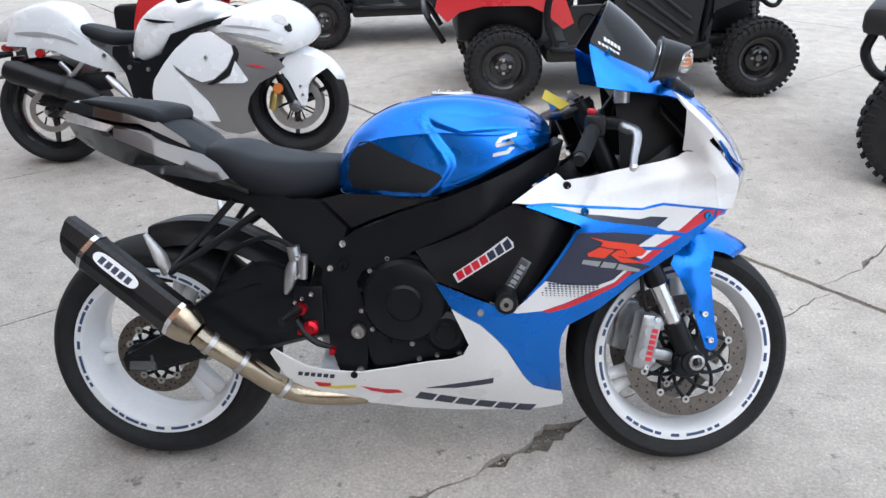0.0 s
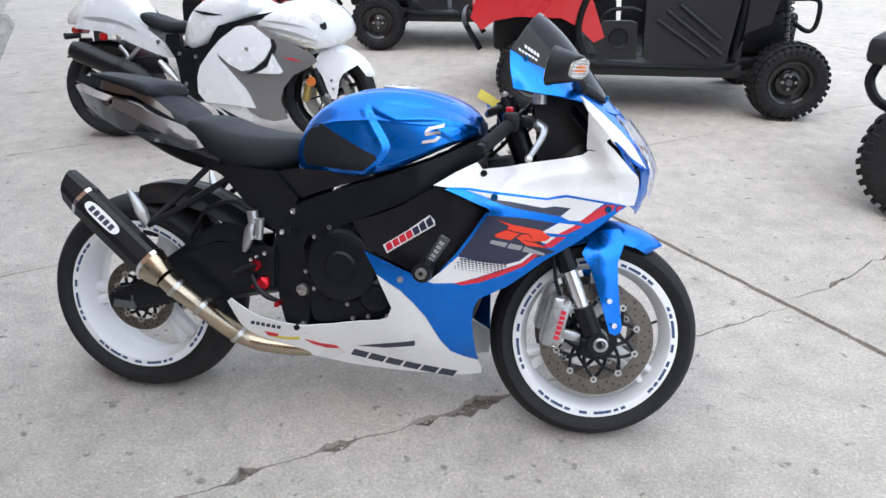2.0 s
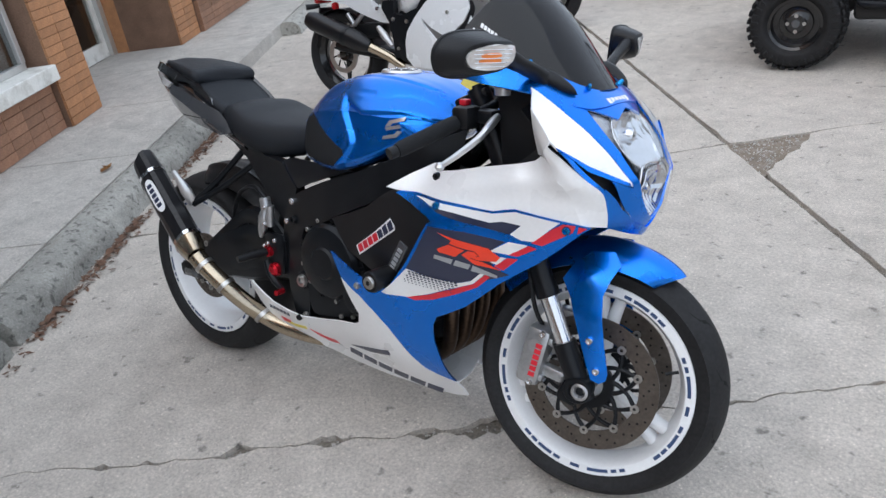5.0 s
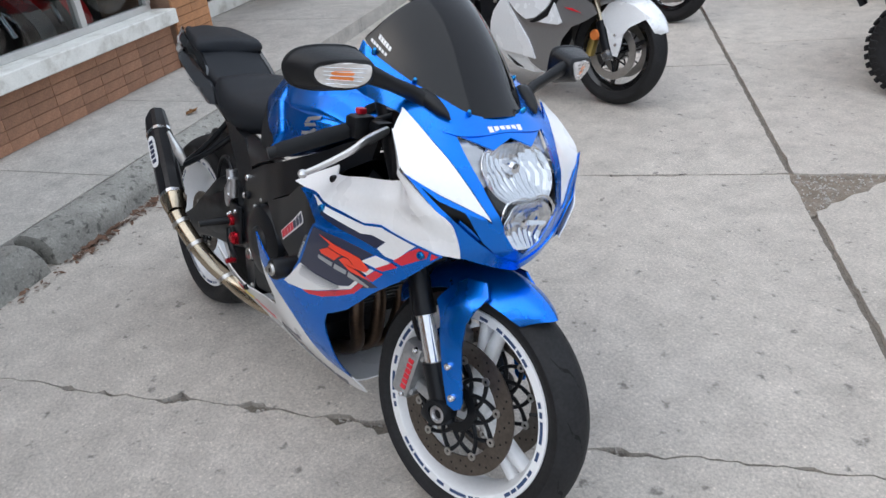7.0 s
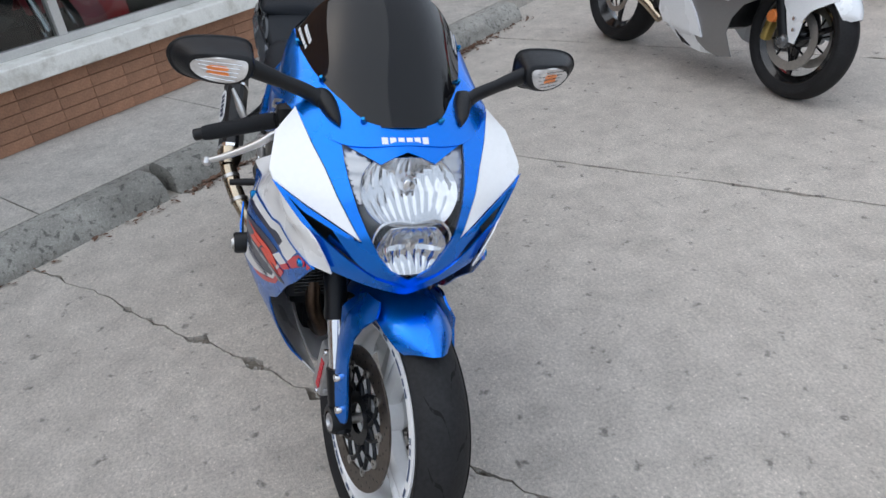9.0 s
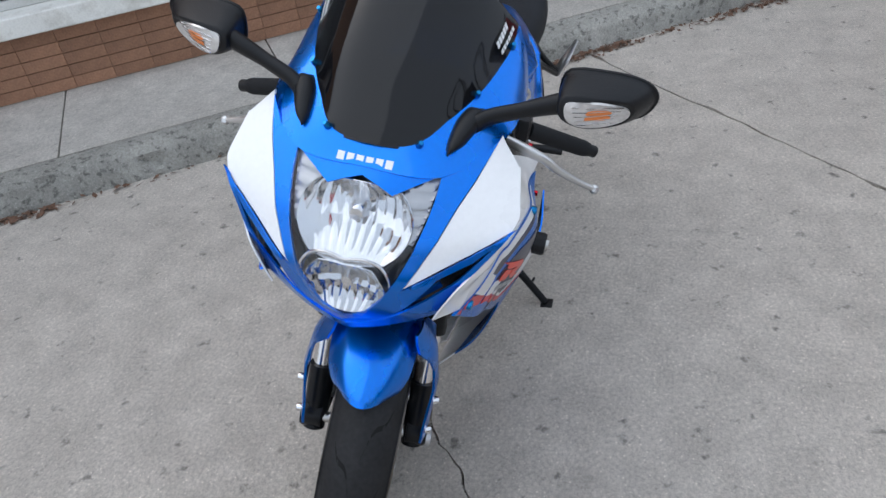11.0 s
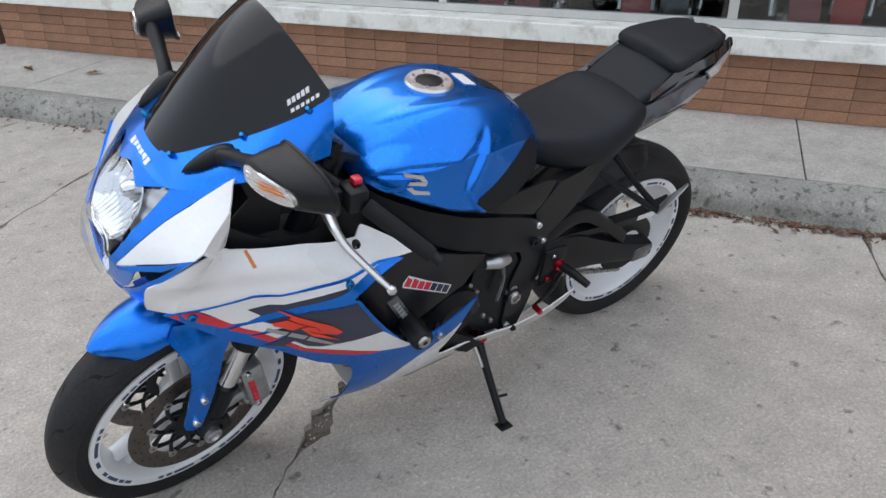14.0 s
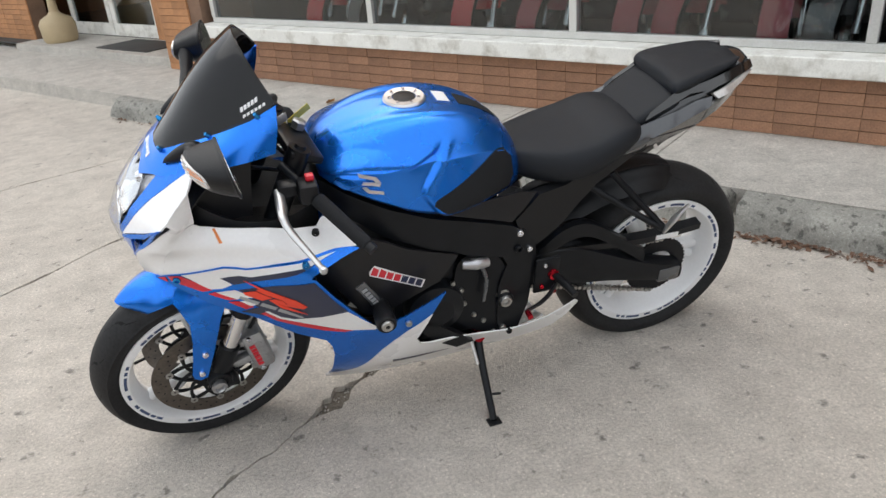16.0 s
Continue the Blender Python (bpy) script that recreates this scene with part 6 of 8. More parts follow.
for x, z, w in ((-.70, .648, .070), (-.66, .660, .086), (-.60, .668, .096), (-.53, .664, .100), (-.47, .650, .100), (-.40, .618, .096), (-.32, .574, .085)):
    hug.append([(x + .02 * abs(t) ** 2, w * t, z - .055 * abs(t) ** 2.6 + .006 * max(0, 1 - abs(abs(t) - .45) * 8)) for t in (-1, -.8, -.6, -.45, -.3, 0, .3, .45, .6, .8, 1)])
hb = patch_bm(hug, per=4)
finish_sheet(hb, Vector((0.4, 0, 1)), 0.004)
part("rear_hugger", hb, M_BLACKP, bike, "black rear tyre hugger")
part("shock", tube_bm([(-.20, -.02, .62), (-.26, -.01, .42)], .038, 20, 1), M_GUN, bike, "rear shock absorber")
# chain: top and bottom run of links
chain = new("chain")
chain.parent = bike
links = [part("chain_link", box_bm(.0125, w, .013, bevel=.003), M_STEEL, chain, "oily steel chain link") for w in (.020, .016)]
for z0, z1 in ((.43, .418), (.372, .212)):
    for i in range(34):
        t = (i + .5) / 34
        ob = links[i % 2] if z0 == .43 and i < 2 else new("chain_link", links[i % 2].data)
        ob.parent = chain
        ob["label"] = "oily steel chain link"
        ob.matrix_local = Matrix.Translation((-.13 - .56 * t, .086, z0 + (z1 - z0) * t)) @ pose(0, 0, 0, 0, -math.degrees(math.atan2(z0 - z1, .56)), 0)
part("chain_guard", loft_bm([[(x, .10, z - .012), (x, .128, z - .012), (x, .130, z + .010), (x, .098, z + .014)] for x, z in ((-.28, .49), (-.42, .475), (-.60, .46), (-.78, .475))], per=3, ring_per=1, smooth_ring=False), M_BLACKP, bike, "black chain guard")
for ob in bike.children:
    if ob.name.split(".")[0] in ("swingarm_leg", "axle_block", "swingarm_brace", "swingarm_side", "rear_hugger", "chain", "chain_guard"):
        ob.location.y = -0.020
part("guard_label", box_bm(.075, .002, .016, bevel=0, m=Matrix.Translation((-.665, .1125, .465))), M_DECAL_W, bike, "white label on the chain guard")

AX0, AX1 = Vector((-.812, -.205, .655)), Vector((-.503, -.260, .432))


def silencer():
    way = (AX1 - AX0).normalized()
    up = Vector((0, 1, 0)).cross(way).normalized()
    if up.z < 0:
        up = -up
    side = way.cross(up)
    def hexa(at, r, k=1.0):
        return [at + (up * (r * 1.12 * math.sin(a)) + side * (r * .92 * math.cos(a))) * k for a in [radians(30 + 60 * i + d) for i in range(6) for d in (-20, 20)]]
    s = new("silencer")
    s.parent = bike
    L = (AX1 - AX0).length
    body = loft_bm([hexa(AX0 + way * .055, .045), hexa(AX0 + way * (L - .05), .045)], per=1, ring_per=1, smooth_ring=False, closed=True)
    part("sleeve", body, M_CARBON, s, "carbon fibre silencer sleeve", angle=25)
    cut = [p - way * (.022 * ((p - AX0).dot(up) / .045) + .012) for p in hexa(AX0 + way * .004, .041)]
    part("end_cap", loft_bm([cut, hexa(AX0 + way * .058, .046)], per=1, ring_per=1, smooth_ring=False), M_CARBON, s, "slanted carbon end cap", angle=25)
    inner = [p - way * .003 for p in [AX0 - way * .012 + (q - AX0 + way * .012) * .8 for q in cut]]
    part("outlet", loft_bm([inner, [q + way * .03 for q in inner]], per=1, ring_per=1, smooth_ring=False), M_BLACKP, s, "dark outlet")
    for d in (.055, L - .060):
        part("strap", loft_bm([hexa(AX0 + way * d, .0472), hexa(AX0 + way * (d + .012), .0472)], per=1, ring_per=1, smooth_ring=False), M_CHROME, s, "bright riveted strap", angle=25)
    part("cone", loft_bm([hexa(AX0 + way * (L - .048), .0445), hexa(AX0 + way * (L - .025), .041), hexa(AX0 + way * (L + .008), .030)], per=3, ring_per=2), M_TITAN, s, "titanium inlet cone")
    # badge plate with bars
    face = side if side.y < 0 else -side
    face = (face * .86 + up * .50).normalized()
    edge = face.cross(way).normalized()
    c = AX0 + way * (L * .40) + face * .0455
    bm = bmesh.new()
    ring = [c + way * (.066 * math.copysign(abs(math.cos(a)) ** .55, math.cos(a))) + edge * (.0165 * math.copysign(abs(math.sin(a)) ** .8, math.sin(a))) for a in [2 * math.pi * i / 40 for i in range(40)]]
    bm.faces.new([bm.verts.new(p) for p in ring])
    finish_sheet(bm, face, .0015)
    part("badge", bm, M_DECAL_W, s, "pale oval maker's plate")
    bars = bmesh.new()
    for i in range(5):
        p = c + face * .0012 + way * (-.047 + i * .020)
        bars.faces.new([bars.verts.new(p + way * a + edge * b) for a, b in ((0, -.010), (.014, -.010), (.014, .007), (0, .007))])
    finish_sheet(bars, face, .001)
    part("badge_bar", bars, M_NAVY, s, "dark bars where the maker's name stands")


silencer()
part("link_pipe", tube_bm([AX1 + Vector((.006, -.001, -.005)), (-.470, -.255, .400), (-.41, -.236, .348), (-.355, -.195, .282), (-.313, -.155, .236), (-.25, -.135, .214), (-.15, -.11, .204), (-.06, -.07, .203)], [.028, .027, .0265, .0265, .026, .026, .026, .026], 20), M_TITAN, bike, "heat-tinted titanium link pipe")
for p in ((-.470, -.255, .400), (-.405, -.233, .343), (-.325, -.166, .246)):
    part("pipe_clamp", lathe_bm([(.027, -.006), (.030, -.006), (.030, .006), (.027, .006)], "z", seg=28, closed=True, m=Matrix.Translation(p) @ Vector((.7, .2, -.68)).to_track_quat("Z", "Y").to_matrix().to_4x4()), M_STEEL, bike)
# exhaust hanger and passenger brackets
for s in (-1, 1):
    part("bracket", tube_bm([(-.44, s * .105, .725), (-.52, s * .145, .635), (-.585, s * .195, .565)], .0095, 10, 3), M_SATIN, bike, "black passenger peg bracket")
    part("bracket", tube_bm([(-.37, s * .115, .700), (-.48, s * .150, .625), (-.585, s * .195, .560)], .0095, 10, 3), M_SATIN, bike, "black passenger peg bracket")
    part("passenger_peg", tube_bm([(-.585, s * .195, .560), (-.592, s * .212, .605), (-.612, s * .235, .668)], [.014, .018, .006], 12, 4, flat=.5), M_LEVER, bike, "folded bright passenger peg")
    # rider peg and lever
    part("heel_plate", box_bm(.075, .012, .12, (-.245, s * .165, .46), .006), M_SATIN, bike)
    part("foot_peg", tube_bm([(-.265, s * .168, .462), (-.275, s * .215, .462), (-.285, s * .268, .458)], [.011, .012, .010], 12, 3), M_BLACKP, bike, "black knurled foot peg")
    part("peg_joint", lathe_bm([(0.0001, s * .182), (.014, s * .182), (.016, s * .172), (.016, s * .160)], "y", at=(-.262, 0, .463), seg=18), M_REDANO, bike, "red anodised peg joint")
    part("foot_lever", tube_bm([(-.275, s * .178, .435), (-.25, s * .185, .400), (-.22, s * .19, .378), (-.175, s * .20, .370)], [.008, .010, .009, .006], 10, flat=.7), M_SATIN, bike, "black foot lever")
    part("lever_tip", tube_bm([(-.180, s * .200, .368), (-.178, s * .228, .369)], .008, 10, 1), M_REDANO, bike, "red lever tip")
    for x, z in ((-.235, .50), (-.23, .425), (-.27, .40)):
        bolt(bike, (x, s * .172, z), (0, s, 0), .007, M_REDANO if z < .45 else M_CHROME)
mc = tube_bm([(-.272, -.165, .590), (-.281, -.168, .560), (-.292, -.168, .520), (-.300, -.168, .500)], [.010, .017, .013, .006], 14, 3)
part("master_cylinder", mc, M_ALUM, bike, "bare metal rear brake master cylinder")
for x, z in ((-.262, .595), (-.268, .545), (-.258, .49), (-.275, .48)):
    bolt(bike, (x, -.178, z), (0, -1, 0), .006, M_CHROME)
part("pivot_boss", lathe_bm([(0.0001, -.188), (.012, -.188), (.020, -.182), (.021, -.165)], "y", at=(-.241, 0, .412), seg=24), M_REDANO, bike, "red anodised lever pivot")
part("brake_reservoir", tube_bm([(-.27, -.165, .585), (-.275, -.165, .62)], .016, 16, 1), M_ALUM, bike, "rear brake cylinder")
part("brake_cylinder", tube_bm([(-.255, -.168, .54), (-.25, -.168, .60)], .012, 14, 1), M_ALUM, bike)
part("rear_caliper", box_bm(.085, .05, .055, (-.60, -.095, .345), .012), M_BLACKP, bike)
part("brake_hose", tube_bm([(-.26, -.165, .61), (-.34, -.150, .64), (-.44, -.13, .60), (-.50, -.12, .50), (-.58, -.09, .40)], .006, 8), M_BLACKP, bike)

# side stand, planted on the ground
FOOT = Vector((-.046, .325, .082))
part("side_stand", tube_bm([(-.055, .135, .262), (-.05, .20, .20), FOOT + Vector((0, -.006, .006))], [.014, .0115, .0105], 14, 3), M_SATIN, bike, "black side stand")
part("stand_foot", box_bm(.040, .036, .010, bevel=.003, m=Matrix.Translation(FOOT) @ pose(0, 0, 0, 13, 0, 0)), M_BLACKP, bike)
part("stand_spring", tube_bm([(-.03, .15, .262), (-.035, .205, .205)], .006, 10, 1), M_STEEL, bike)
part("stand_tang", tube_bm([(-.048, .265, .135), (-.085, .272, .135)], .004, 8, 1), M_SATIN, bike)
part("stand_pivot", lathe_bm([(0.0001, .165), (.014, .165), (.016, .155), (.016, .13)], "y", at=(-.055, 0, .265), seg=18), M_REDANO, bike)

# ---- handlebars, levers, clocks, mirrors
UNTURN = TURN.inverted()


def other(p):
    """The matching point on the left bar, with the steering turned."""
    q = UNTURN @ Vector(p)
    return TURN @ Vector((q.x, -q.y, q.z))


for s in (-1, 1):
    at = (lambda p: Vector(p)) if s < 0 else other
    part("handlebar", tube_bm([at((.47, -.095, .925)), at((.395, -.365, .845))], .011, 14, 1), M_SATIN, bike)
    part("grip", tube_bm([at((.440, -.205, .893)), at((.437, -.215, .890)), at((.402, -.340, .853)), at((.399, -.350, .850))], [.0165, .0175, .0165, .0145], 20, 1), M_PAD, bike, "black rubber handgrip")
    part("bar_end", tube_bm([at((.399, -.351, .850)), at((.394, -.368, .845))], .0125, 16, 1), M_BLACKP, bike)
    part("switch_box", box_bm(.045, .055, .05, bevel=.010, m=Matrix.Translation(at((.448, -.178, .903)))), M_BLACKP, bike, "black switch cluster")
    part("kill_switch", box_bm(.020, .020, .014, bevel=.004, m=Matrix.Translation(at((.440, -.172, .934)))), M_DECAL_RED, bike, "red switch button")
    part("lever_mount", box_bm(.045, .04, .03, bevel=.008, m=Matrix.Translation(at((.485, -.150, .905)))), M_SATIN, bike)
    part("lever", tube_bm([at((.505, -.150, .902)), at((.520, -.190, .895)), at((.532, -.222, .890)), at((.530, -.252, .872)), at((.516, -.305, .845)), at((.508, -.345, .830))], [.013, .0145, .0115, .0105, .009, .0075], 12, 4, flat=.72), M_LEVER, bike, "silver hand lever")
    part("lever_ball", lathe_bm([(0.0001, -.010), (.007, -.007), (.010, 0), (.007, .007), (.0001, .010)], "z", at=at((.508, -.348, .829)), seg=14), M_LEVER, bike)
    # clip-on clamp and triple clamp ends
    part("fork_cap", turned(lathe_bm([(0.0001, .012), (.012, .012), (.014, .004), (.026, .004), (.028, -.02)], "z", seg=24, m=Matrix.Translation((fork_x(.945), s * .103, .945)) @ pose(0, 0, 0, 0, -RAKE, 0))), M_SATIN, bike)
part("top_clamp", turned(box_bm(.085, .25, .022, bevel=.008, m=Matrix.Translation((.395, 0, .928)) @ pose(0, 0, 0, 0, -RAKE, 0))), M_SATIN, bike, "black top fork clamp")
part("stem_nut", turned(lathe_bm([(0.0001, .012), (.012, .012), (.018, .008), (.018, -.01)], "z", seg=6, m=Matrix.Translation((.372, 0, .945)) @ pose(0, 0, 0, 0, -RAKE, 0))), M_ALUM, bike)
part("ignition_lock", turned(lathe_bm([(0.0001, .014), (.014, .014), (.018, .006), (.018, -.02)], "z", seg=24, m=Matrix.Translation((.425, 0, .935)) @ pose(0, 0, 0, 0, -RAKE, 0))), M_BLACKP, bike)
key = part("key", box_bm(.030, .004, .022, bevel=.002, m=Matrix.Translation((.412, .0, .962)) @ pose(0, 0, 0, 0, 25, 10)), M_ALUM, bike, "ignition key with a yellow paper tag")
part("key_tag", box_bm(.080, .030, .0015, bevel=0, m=Matrix.Translation((.372, -.030, .950)) @ pose(0, 0, 0, 58, 30, 12)), M_YELLOW, key, "yellow paper tag")
part("key_ring", lathe_bm([(.013, -.001), (.015, 0), (.013, .001)], "x", at=(.398, -.005, .962), seg=24, closed=True), M_STEEL, key)
res = part("fluid_reservoir", lathe_bm([(0.0001, .0), (.018, .0), (.019, .035), (.0001, .037)], "z", at=(.512, -.135, .950), seg=24), M_SIGNAL, bike, "pale brake fluid reservoir")
part("reservoir_lid", lathe_bm([(0.0001, .016), (.021, .016), (.022, .002), (.0001, .0)], "z", at=(.512, -.135, .987), seg=24), M_BLACKP, res)
for a in (((.47, -.10, .93), (.53, -.06, .99), (.56, -.02, .95)), ((.50, .09, .90), (.46, .04, .86), (.40, .02, .83)), ((.50, -.13, .95), (.49, -.10, .90), (.44, -.06, .86)), ((.45, -.16, .90), (.43, -.10, .85), (.38, -.06, .80))):
    part("cable", tube_bm(list(a), .005, 8), M_BLACKP, bike)

REAR_RING = [(.562, .268, 1.097), (.556, .330, 1.102), (.549, .378, 1.096), (.543, .403, 1.080), (.537, .410, 1.055), (.532, .392, 1.022), (.533, .345, 1.008), (.541, .290, 1.010), (.555, .264, 1.030), (.561, .257, 1.065)]
FRONT_RING = [(.627, .266, 1.079), (.620, .315, 1.082), (.606, .355, 1.078), (.594, .374, 1.068), (.588, .378, 1.050), (.586, .364, 1.028), (.600, .332, 1.019), (.615, .296, 1.020), (.627, .266, 1.036), (.630, .257, 1.058)]


def mirror_ring(a, b, t, grow=0.0, s=1):
    mid = [sum(c) / 10 for c in zip(*[tuple(p + (q - p) * t for p, q in zip(u, v)) for u, v in zip(a, b)])]
    out = []
    for u, v in zip(a, b):
        p = [i + (j - i) * t for i, j in zip(u, v)]
        out.append((p[0], s * (mid[1] + (p[1] - mid[1]) * (1 + grow)), mid[2] + (p[2] - mid[2]) * (1 + grow)))
    return out


for s in (-1, 1):
    stem = part("mirror_stem", tube_bm([(.622, s * .132, .974), (.612, s * .160, .998), (.604, s * .210, 1.018), (.598, s * .270, 1.041)], [.021, .017, .016, .021], 16, 5, flat=.72), M_BLACKP, bike, "black mirror stem")
    foot = [[(x + (.016 * math.cos(k) if e else 0.0), s * (y + e * .014 * math.sin(k) + lift * .5), z + e * .010 * math.cos(k) + lift) for k in [math.pi * i / 5 for i in range(10)]] for x, y, z, e, lift in
            ((.664, .118, .957, .15, 0), (.655, .122, .962, .9, .004), (.622, .130, .979, 1.35, .008), (.594, .138, .994, 1.0, .006), (.582, .142, 1.0, .2, 0))]
    part("mirror_foot", loft_bm(foot, per=4, ring_per=2), M_BLACKP, stem)
    house = loft_bm([mirror_ring(REAR_RING, FRONT_RING, t, g, s) for t, g in ((-.06, .02), (-.03, .055), (.04, .06), (.07, .015), (.35, .03), (.7, .03), (.93, .0), (1.0, -.06), (1.03, -.35))], per=3, ring_per=3)
    HOUSE = BVHTree.FromBMesh(house)
    mir = part("mirror", house, M_BLACKP, bike, "angular black mirror housing with a built-in signal")
    bm = bmesh.new()
    bm.faces.new([bm.verts.new((p.x - .001, p.y, p.z)) for p in spline(mirror_ring(REAR_RING, FRONT_RING, -.062, -.08, s), 3, True)])
    finish_sheet(bm, Vector((-1, 0, 0)), .001)
    part("mirror_glass", bm, M_MIRROR, mir, "mirror glass")

    def house_x(y, z):
        hit = HOUSE.ray_cast(Vector((1.0, s * y, z)), Vector((-1, 0, 0)))
        return hit[0].x if hit[0] else .58
    shape = [(.270, 1.070), (.30, 1.074), (.335, 1.072), (.366, 1.062), (.372, 1.048), (.358, 1.031), (.328, 1.024), (.295, 1.027), (.274, 1.042)]
    sig = finish_sheet(sheet_bm(shape, lambda a, b: Vector((house_x(a, b) + .004, s * a, b)), step=.006, smooth=True), Vector((1, 0, 0)), .006)
    signal = part("signal_lens", sig, M_SIGNAL, mir, "clear ribbed turn signal")
    for k in range(5):
        z = 1.031 + k * .0085
        part("lens_rib", tube_bm([(house_x(y, z) + .0045, s * y, z) for y in (.292 - .003 * k, .31, .33, .348 + .003 * k)], .0011, 6, 3), M_CHROME, signal)
    for k in range(2):
        bulb = finish_sheet(sheet_bm([(.306, 1.040 + k * .011), (.338, 1.038 + k * .011), (.341, 1.0455 + k * .011), (.310, 1.048 + k * .011)], lambda a, b: Vector((house_x(a, b) + .0052, s * a, b)), step=.006, smooth=True), Vector((1, 0, 0)), .002)
        part("signal_bulb", bulb, M_AMBER, signal, "amber bulb behind the lens")
    settle = Matrix.Translation((.58, s * .334, 1.042)) @ Matrix.Diagonal((.92, .93, .89, 1)) @ Matrix.Translation((-.58, -s * .333, -1.054))
    for ob in [mir] + list(mir.children_recursive):
        ob.data.transform(settle)


# ---------------------------------------------------------------- white and grey motorcycle behind
M_PEARL = material("white_silver_paint", (0.84, 0.86, 0.88), 0.26, 0.1, vary=0.04, coat=0.8)
M_SILVERG = material("warm_grey_paint", (0.22, 0.215, 0.215), 0.3, 0.5, vary=0.05, coat=0.8, flake=0.04)
M_GREYW = material("pale_grey_paint", (0.42, 0.42, 0.43), 0.3, 0.2, vary=0.05, coat=0.7)
M_GOLDP = material("pale_gold_decal", (0.58, 0.52, 0.40), 0.4, vary=0.1)
M_GOLD = material("gold_caliper", (0.55, 0.42, 0.14), 0.35, 0.9, vary=0.1)
M_BLACKRIM = material("black_rim", (0.012, 0.012, 0.013), 0.2, 0.3, vary=0.1, coat=0.5)
M_REDLENS = material("red_lens", (0.45, 0.01, 0.012), 0.2, vary=0.1, coat=0.8)


def bulged(y0, cx, cz, rx, rz, drop):
    """A side surface that is fullest at (cx, cz) and falls away round it."""
    return lambda x, z: y0 - drop * (((x - cx) / rx) ** 2 + ((z - cz) / rz) ** 2)


def plain_wheel(parent, name, at, width, outer, rim, rim_mat, disc_r=0.0, disc_side=(-1,), spoke_count=5):
    w = new(name)
    w.parent = parent
    w.matrix_local = Matrix.Translation(at)
    part("tyre", lathe_bm(smooth_profile(torus_profile(width, outer, rim)), seg=72, closed=True), M_TYRE, w, "black rubber tyre", angle=60)
    h = width / 2 * 0.66
    part("rim", lathe_bm([(rim + .008, -h), (rim - .012, -h + .02), (rim - .028, 0), (rim - .012, h - .02), (rim + .008, h), (rim - .006, h), (rim - .038, h * .3), (rim - .040, -h * .3), (rim - .006, -h)], seg=72, closed=True), rim_mat, w)
    for i in range(spoke_count):
        a = 2 * math.pi * i / spoke_count + .3
        part("spoke", tube_bm([(.03 * math.cos(a), 0, .03 * math.sin(a)), ((rim - .03) * math.cos(a + .12), 0, (rim - .03) * math.sin(a + .12))], [.022, .013], 10, 1, flat=.8), rim_mat, w)
    part("hub", lathe_bm([(.015, -.06), (.04, -.06), (.05, -.02), (.05, .02), (.04, .06), (.015, .06)], seg=28, closed=True), rim_mat, w)
    for s in disc_side if disc_r else ():
        part("brake_disc", lathe_bm([(disc_r * .72, s * .062), (disc_r, s * .062), (disc_r, s * .067), (disc_r * .72, s * .067)], seg=56, closed=True), M_STEEL, w, "steel brake disc")
        for k in range(8):
            a = 2 * math.pi * k / 8
            part("disc_arm", tube_bm([(.045 * math.cos(a), s * .064, .045 * math.sin(a)), (disc_r * .74 * math.cos(a + .2), s * .064, disc_r * .74 * math.sin(a + .2))], .005, 8, 1), M_SATIN, w)
    part("axle", tube_bm([(0, -.12, 0), (0, .12, 0)], .013, 12, 1), M_STEEL, w)
    return w


